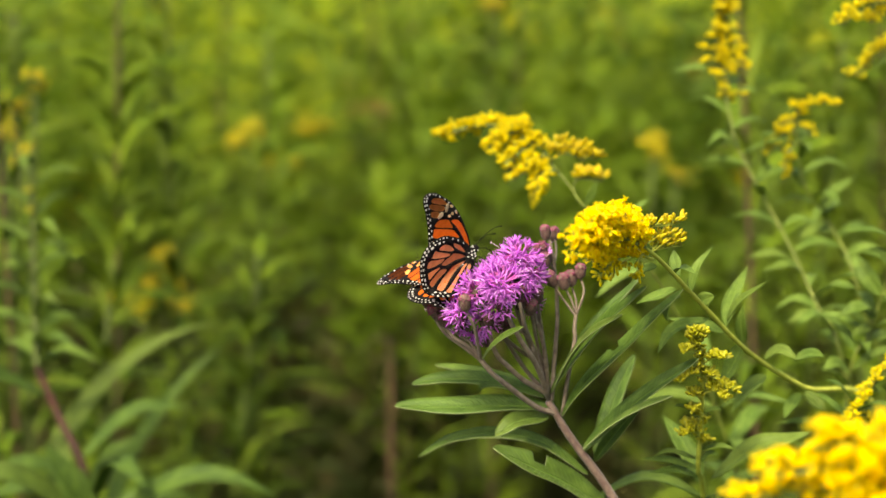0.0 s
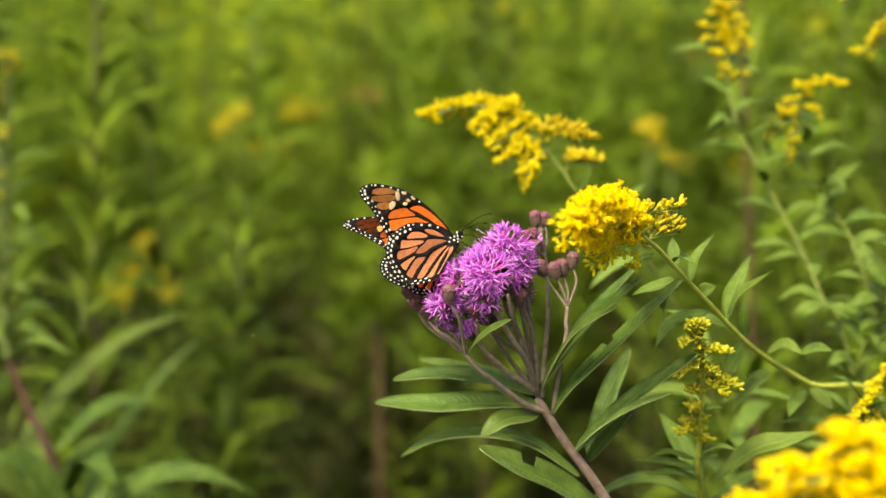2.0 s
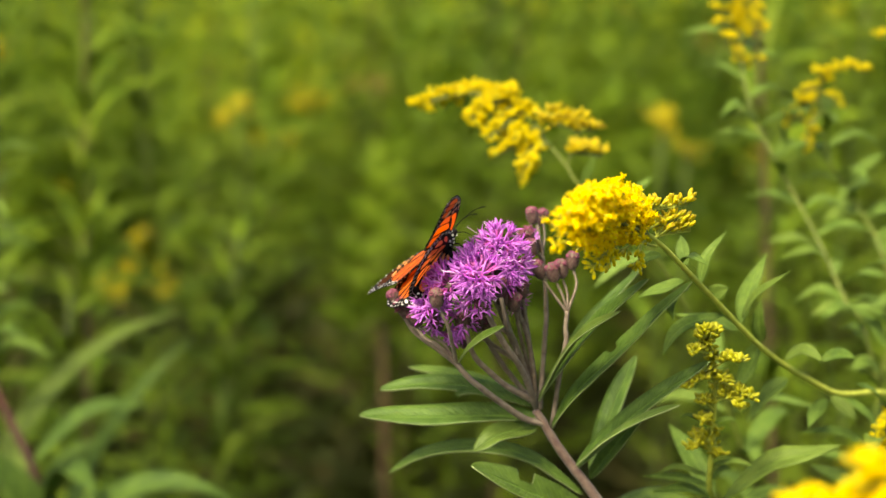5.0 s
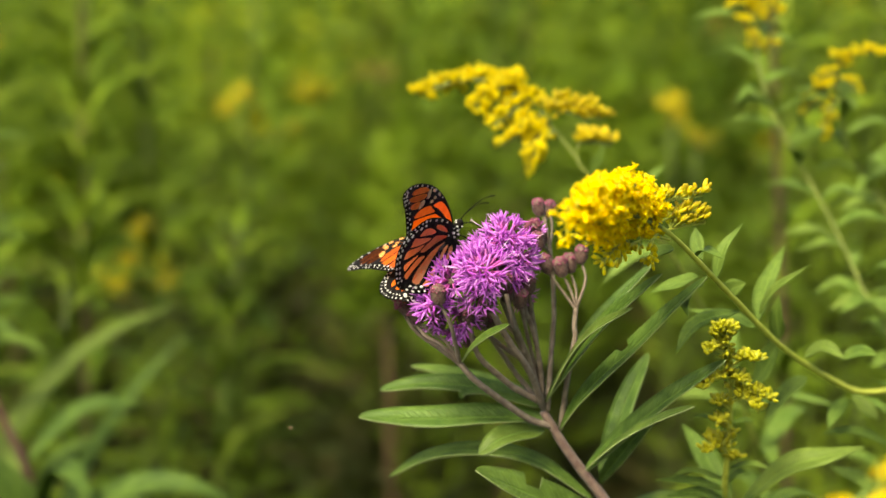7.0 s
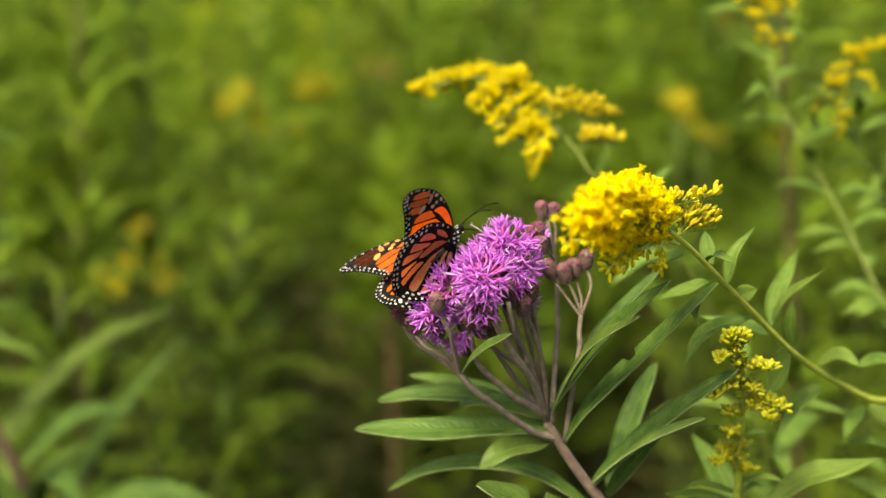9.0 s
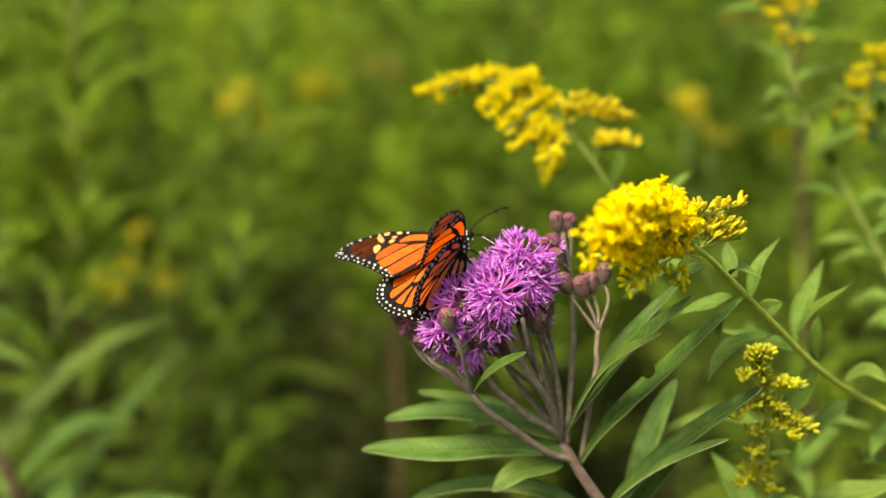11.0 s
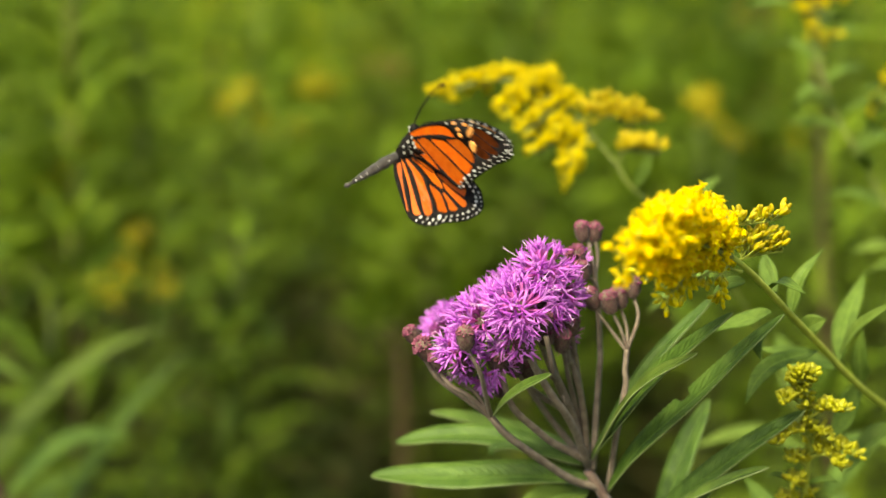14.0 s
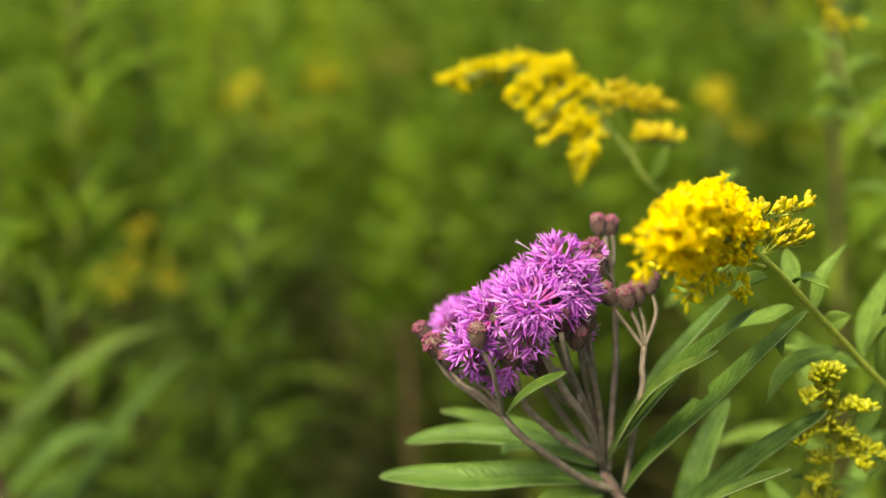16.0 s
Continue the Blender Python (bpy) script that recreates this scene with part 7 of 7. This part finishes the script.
# seconds and turn of each wing at its hinge
BEATS = {
    ('fore', 'right'): [
        (0.000, 47.7, 4.2, -12.2),
        (0.500, 23.8, -6.7, -11.6),
        (1.000, 3.1, -6.6, -2.8),
        (1.500, 15.7, -8.7, -13.5),
        (2.000, 28.7, -6.3, -23.9),
        (2.500, 35.8, -2.0, -31.8),
        (3.000, 57.4, -0.4, -15.7),
        (3.500, 74.3, -0.1, -9.4),
        (4.000, 86.6, 2.7, -1.9),
        (4.200, 82.3, 1.9, -4.1),
        (6.300, 70.1, -0.1, -9.9),
        (7.000, 61.9, -2.6, -13.6),
        (8.000, 65.9, -2.1, -14.6),
        (9.000, 61.5, -4.0, -17.4),
        (9.200, 57.2, -6.2, -20.9),
        (11.300, 65.4, -4.1, -18.4),
        (11.500, 66.4, -3.8, -18.1),
        (12.000, 67.8, -4.2, -16.6),
        (12.500, 63.6, -7.6, -18.8),
        (13.000, 66.4, -5.5, -15.9),
        (13.200, 59.6, -7.9, -6.8),
        (13.300, 40.9, -13.9, -1.9),
        (13.400, 5.4, -9.3, -7.8),
        (13.500, 31.1, -15.7, 5.9),
        (13.600, 49.8, -5.9, -10.1),
        (13.700, 2.5, -9.4, -6.6),
        (13.800, 42.2, 2.0, -16.6),
        (13.833, 77.6, -5.9, 9.4),
        (13.867, 108.6, -26.8, 27.6),
        (13.900, 141.6, -53.7, 32.6),
        (13.933, 139.2, -48.8, 21.1),
        (13.967, 135.7, -44.3, 10.3),
        (14.000, 131.4, -40.3, -0.1),
        (14.033, 82.4, -26.4, 14.2),
        (14.067, 41.8, -8.2, 12.9),
        (14.100, 1.1, 4.8, 0.1),
        (14.200, 60.1, 2.4, 4.2),
        (14.233, 85.7, -8.4, 23.7),
        (14.267, 106.9, -25.1, 37.1),
        (14.300, 125.1, -42.8, 44.1),
        (14.333, 89.1, -13.9, 44.9),
        (14.367, 56.2, 9.1, 30.1),
        (14.400, 21.2, 18.7, 7.1),
        (14.500, 81.8, 5.7, 34.6),
        (14.700, 31.6, 17.2, 10.3),
        (15.000, 85.5, 2.1, 24.9),
        (15.400, 26.4, 18.1, 8.7),
        (16.000, 80.9, 4.2, 24.7),
    ],
    ('hind', 'right'): [
        (0.000, 44.4, 8.5, 2.4),
        (0.500, 23.9, 5.7, -2.0),
        (1.000, 24.2, 4.6, -2.3),
        (1.500, 23.9, 1.0, -1.8),
        (2.000, 24.4, -1.5, -1.0),
        (2.500, 21.1, -1.3, 5.0),
        (3.000, 51.8, -1.9, 1.5),
        (3.500, 69.4, -1.7, 6.7),
        (4.000, 81.2, -0.1, 11.4),
        (4.200, 77.2, -2.7, 8.9),
        (6.300, 66.3, 1.4, 6.8),
        (7.000, 58.1, 2.9, 6.1),
        (8.000, 61.8, 2.6, 4.6),
        (9.000, 56.7, 1.1, 3.6),
        (9.200, 50.4, -1.2, 2.8),
        (11.300, 58.7, -5.9, 2.6),
        (11.500, 59.8, -6.1, 2.5),
        (12.000, 62.1, -4.6, 2.3),
        (12.500, 58.9, -6.5, -0.6),
        (13.000, 60.3, -3.6, 3.5),
        (13.200, 58.6, -0.3, -1.4),
        (13.300, 45.8, -0.9, 0.5),
        (13.400, 5.8, -8.1, 1.3),
        (13.500, 24.0, -14.0, 13.9),
        (13.600, 43.6, -6.6, -1.4),
        (13.700, 6.4, -8.2, -1.5),
        (13.800, 34.6, -5.5, -0.5),
        (13.833, 69.5, -13.7, 20.1),
        (13.867, 102.6, -31.8, 33.5),
        (13.900, 141.6, -53.7, 32.6),
        (13.933, 154.9, -47.5, 39.1),
        (13.967, 167.8, -42.3, 46.7),
        (14.000, 180.7, -38.5, 55.2),
        (14.033, -105.1, -47.4, 16.0),
        (14.067, -44.5, -24.1, -7.1),
        (14.100, 1.1, 4.8, 0.1),
        (14.200, 60.1, 2.4, 4.2),
        (14.233, 85.7, -8.4, 23.7),
        (14.267, 106.9, -25.1, 37.1),
        (14.300, 125.1, -42.8, 44.1),
        (14.333, 89.1, -13.9, 44.9),
        (14.367, 56.2, 9.1, 30.1),
        (14.400, 21.2, 18.7, 7.1),
        (14.500, 81.8, 5.7, 34.6),
        (14.700, 31.6, 17.2, 10.3),
        (15.000, 85.5, 2.1, 24.9),
        (15.400, 26.4, 18.1, 8.7),
        (16.000, 80.9, 4.2, 24.7),
    ],
    ('fore', 'left'): [
        (0.000, -55.0, -8.9, 14.7),
        (0.500, -21.9, -15.2, 11.0),
        (1.000, -10.4, -16.4, 9.0),
        (1.500, -8.6, -18.7, 9.0),
        (2.000, -15.2, -19.2, 10.6),
        (2.500, -25.8, -19.3, 12.8),
        (3.000, -53.4, -11.6, 13.5),
        (3.500, -74.4, -4.2, 8.3),
        (4.000, -83.7, 0.4, 2.1),
        (4.200, -83.4, 0.9, 4.4),
        (6.300, -69.3, -3.7, 14.3),
        (7.000, -62.3, -6.5, 18.4),
        (8.000, -66.5, -6.9, 16.5),
        (9.000, -63.1, -9.4, 15.2),
        (9.200, -59.8, -11.3, 17.4),
        (11.300, -59.1, -7.6, 10.4),
        (11.500, -60.5, -7.0, 9.9),
        (12.000, -62.6, -6.7, 9.9),
        (12.500, -61.0, -9.2, 13.0),
        (13.000, -61.5, -8.3, 11.2),
        (13.200, -58.6, -6.7, 5.7),
        (13.300, -39.9, -9.8, 1.2),
        (13.400, -3.7, -7.1, 1.0),
        (13.500, -3.7, -6.9, -0.4),
        (13.600, -38.2, -5.0, -3.8),
        (13.700, -1.5, -11.4, -0.8),
        (13.800, -23.3, -1.2, -1.3),
        (13.833, -63.4, -11.6, -23.5),
        (13.867, -101.4, -33.6, -35.0),
        (13.900, -151.8, -56.8, -24.2),
        (13.933, -152.2, -48.2, -13.1),
        (13.967, -150.4, -39.6, -3.7),
        (14.000, -147.1, -31.4, 5.2),
        (14.033, -94.2, -22.4, -9.0),
        (14.067, -47.4, -6.9, -10.4),
        (14.100, -1.1, 4.8, -0.1),
        (14.200, -60.1, 2.4, -4.2),
        (14.233, -91.9, -13.9, -21.9),
        (14.267, -120.4, -35.6, -29.2),
        (14.300, -153.0, -55.2, -22.7),
        (14.333, -98.3, -25.4, -41.6),
        (14.367, -60.7, 4.0, -31.0),
        (14.400, -21.2, 18.7, -7.1),
        (14.500, -81.8, 5.7, -34.6),
        (14.700, -31.6, 17.2, -10.3),
        (15.000, -85.5, 2.1, -24.9),
        (15.400, -26.4, 18.1, -8.7),
        (16.000, -80.9, 4.2, -24.7),
    ],
    ('hind', 'left'): [
        (0.000, -54.7, 1.6, -3.5),
        (0.500, -28.3, -0.6, 1.6),
        (1.000, -17.7, -1.4, 0.2),
        (1.500, -15.4, -3.8, 0.4),
        (2.000, -21.3, -4.7, 1.4),
        (2.500, -30.6, -6.9, -1.4),
        (3.000, -55.6, -5.2, -3.4),
        (3.500, -67.9, -7.1, -8.7),
        (4.000, -78.3, -4.0, -17.4),
        (4.200, -78.5, -3.9, -16.0),
        (6.300, -67.1, -3.0, -9.7),
        (7.000, -60.8, -2.8, -6.6),
        (8.000, -66.8, -3.0, -8.0),
        (9.000, -64.8, -3.8, -8.7),
        (9.200, -61.4, -5.4, -5.9),
        (11.300, -59.6, -4.0, -6.7),
        (11.500, -60.9, -3.8, -6.8),
        (12.000, -63.3, -3.1, -8.0),
        (12.500, -61.3, -4.2, -5.4),
        (13.000, -62.5, -3.1, -7.9),
        (13.200, -66.4, 6.4, -14.0),
        (13.300, -50.1, 7.3, -11.8),
        (13.400, -1.9, -7.5, 0.2),
        (13.500, -1.6, -10.6, -1.2),
        (13.600, -34.1, -5.0, -7.9),
        (13.700, 1.1, -13.3, -0.7),
        (13.800, -23.8, -7.8, 2.7),
        (13.833, -63.6, -15.5, -18.9),
        (13.867, -102.2, -34.9, -31.5),
        (13.900, -151.8, -56.8, -24.2),
        (13.933, -162.0, -50.8, -34.1),
        (13.967, -172.5, -46.0, -44.5),
        (14.000, -183.3, -42.5, -55.1),
        (14.033, 100.5, -48.9, -12.7),
        (14.067, 42.6, -24.0, 8.3),
        (14.100, -1.1, 4.8, -0.1),
        (14.200, -60.1, 2.4, -4.2),
        (14.233, -91.9, -13.9, -21.9),
        (14.267, -120.4, -35.6, -29.2),
        (14.300, -153.0, -55.2, -22.7),
        (14.333, -98.3, -25.4, -41.6),
        (14.367, -60.7, 4.0, -31.0),
        (14.400, -21.2, 18.7, -7.1),
        (14.500, -81.8, 5.7, -34.6),
        (14.700, -31.6, 17.2, -10.3),
        (15.000, -85.5, 2.1, -24.9),
        (15.400, -26.4, 18.1, -8.7),
        (16.000, -80.9, 4.2, -24.7),
    ],
}


# seconds and place of the midge
HOVER = [
    (0.0, -0.0484, 0.900, 0.9800),
    (1.2, -0.0584, 0.840, 1.1065),
    (1.3, -0.0622, 0.840, 1.1101),
    (1.5, -0.0687, 0.840, 1.1171),
    (1.7, -0.0709, 0.840, 1.1224),
    (1.8, -0.0738, 0.840, 1.1218),
    (2.0, -0.0789, 0.840, 1.1207),
    (2.6, -0.0989, 1.000, 1.0400),
    (3.3, -0.0599, 0.840, 1.0828),
    (3.4, -0.0537, 0.840, 1.0817),
    (3.5, -0.0492, 0.840, 1.0815),
    (3.6, -0.0436, 0.840, 1.0819),
    (3.8, -0.0348, 0.840, 1.0821),
    (5.3, 0.0300, 0.900, 1.0200),
    (6.8, -0.0441, 0.840, 1.0910),
    (7.0, -0.0505, 0.840, 1.0855),
    (7.2, -0.0553, 0.840, 1.0800),
    (8.0, -0.0900, 0.850, 1.0000),
    (10.0, -0.2500, 0.900, 0.9800),
    (13.0, -0.3500, 1.000, 1.0000),
    (16.0, -0.4500, 1.100, 0.9500),
]


def motions():
    walk(butterfly, [(t, pose(*p)) for t, *p in FLIGHT])
    for key, wing in wings.items():
        walk(wing, [(t, pose(0, 0, 0, *turn)) for t, *turn in BEATS[key]])
    # the abdomen bends up as it takes off
    walk(abdomen, [(t, pose(-0.0015, 0, 0, 0, rise, 0)) for t, rise in ((0.0, 0), (13.7, 0), (13.9, 14), (14.0, 36), (14.4, 12), (16.0, 10))])
    walk(gnat, [(t, pose(x, y, z, 0, -20, 160)) for t, x, y, z in HOVER])


motions()
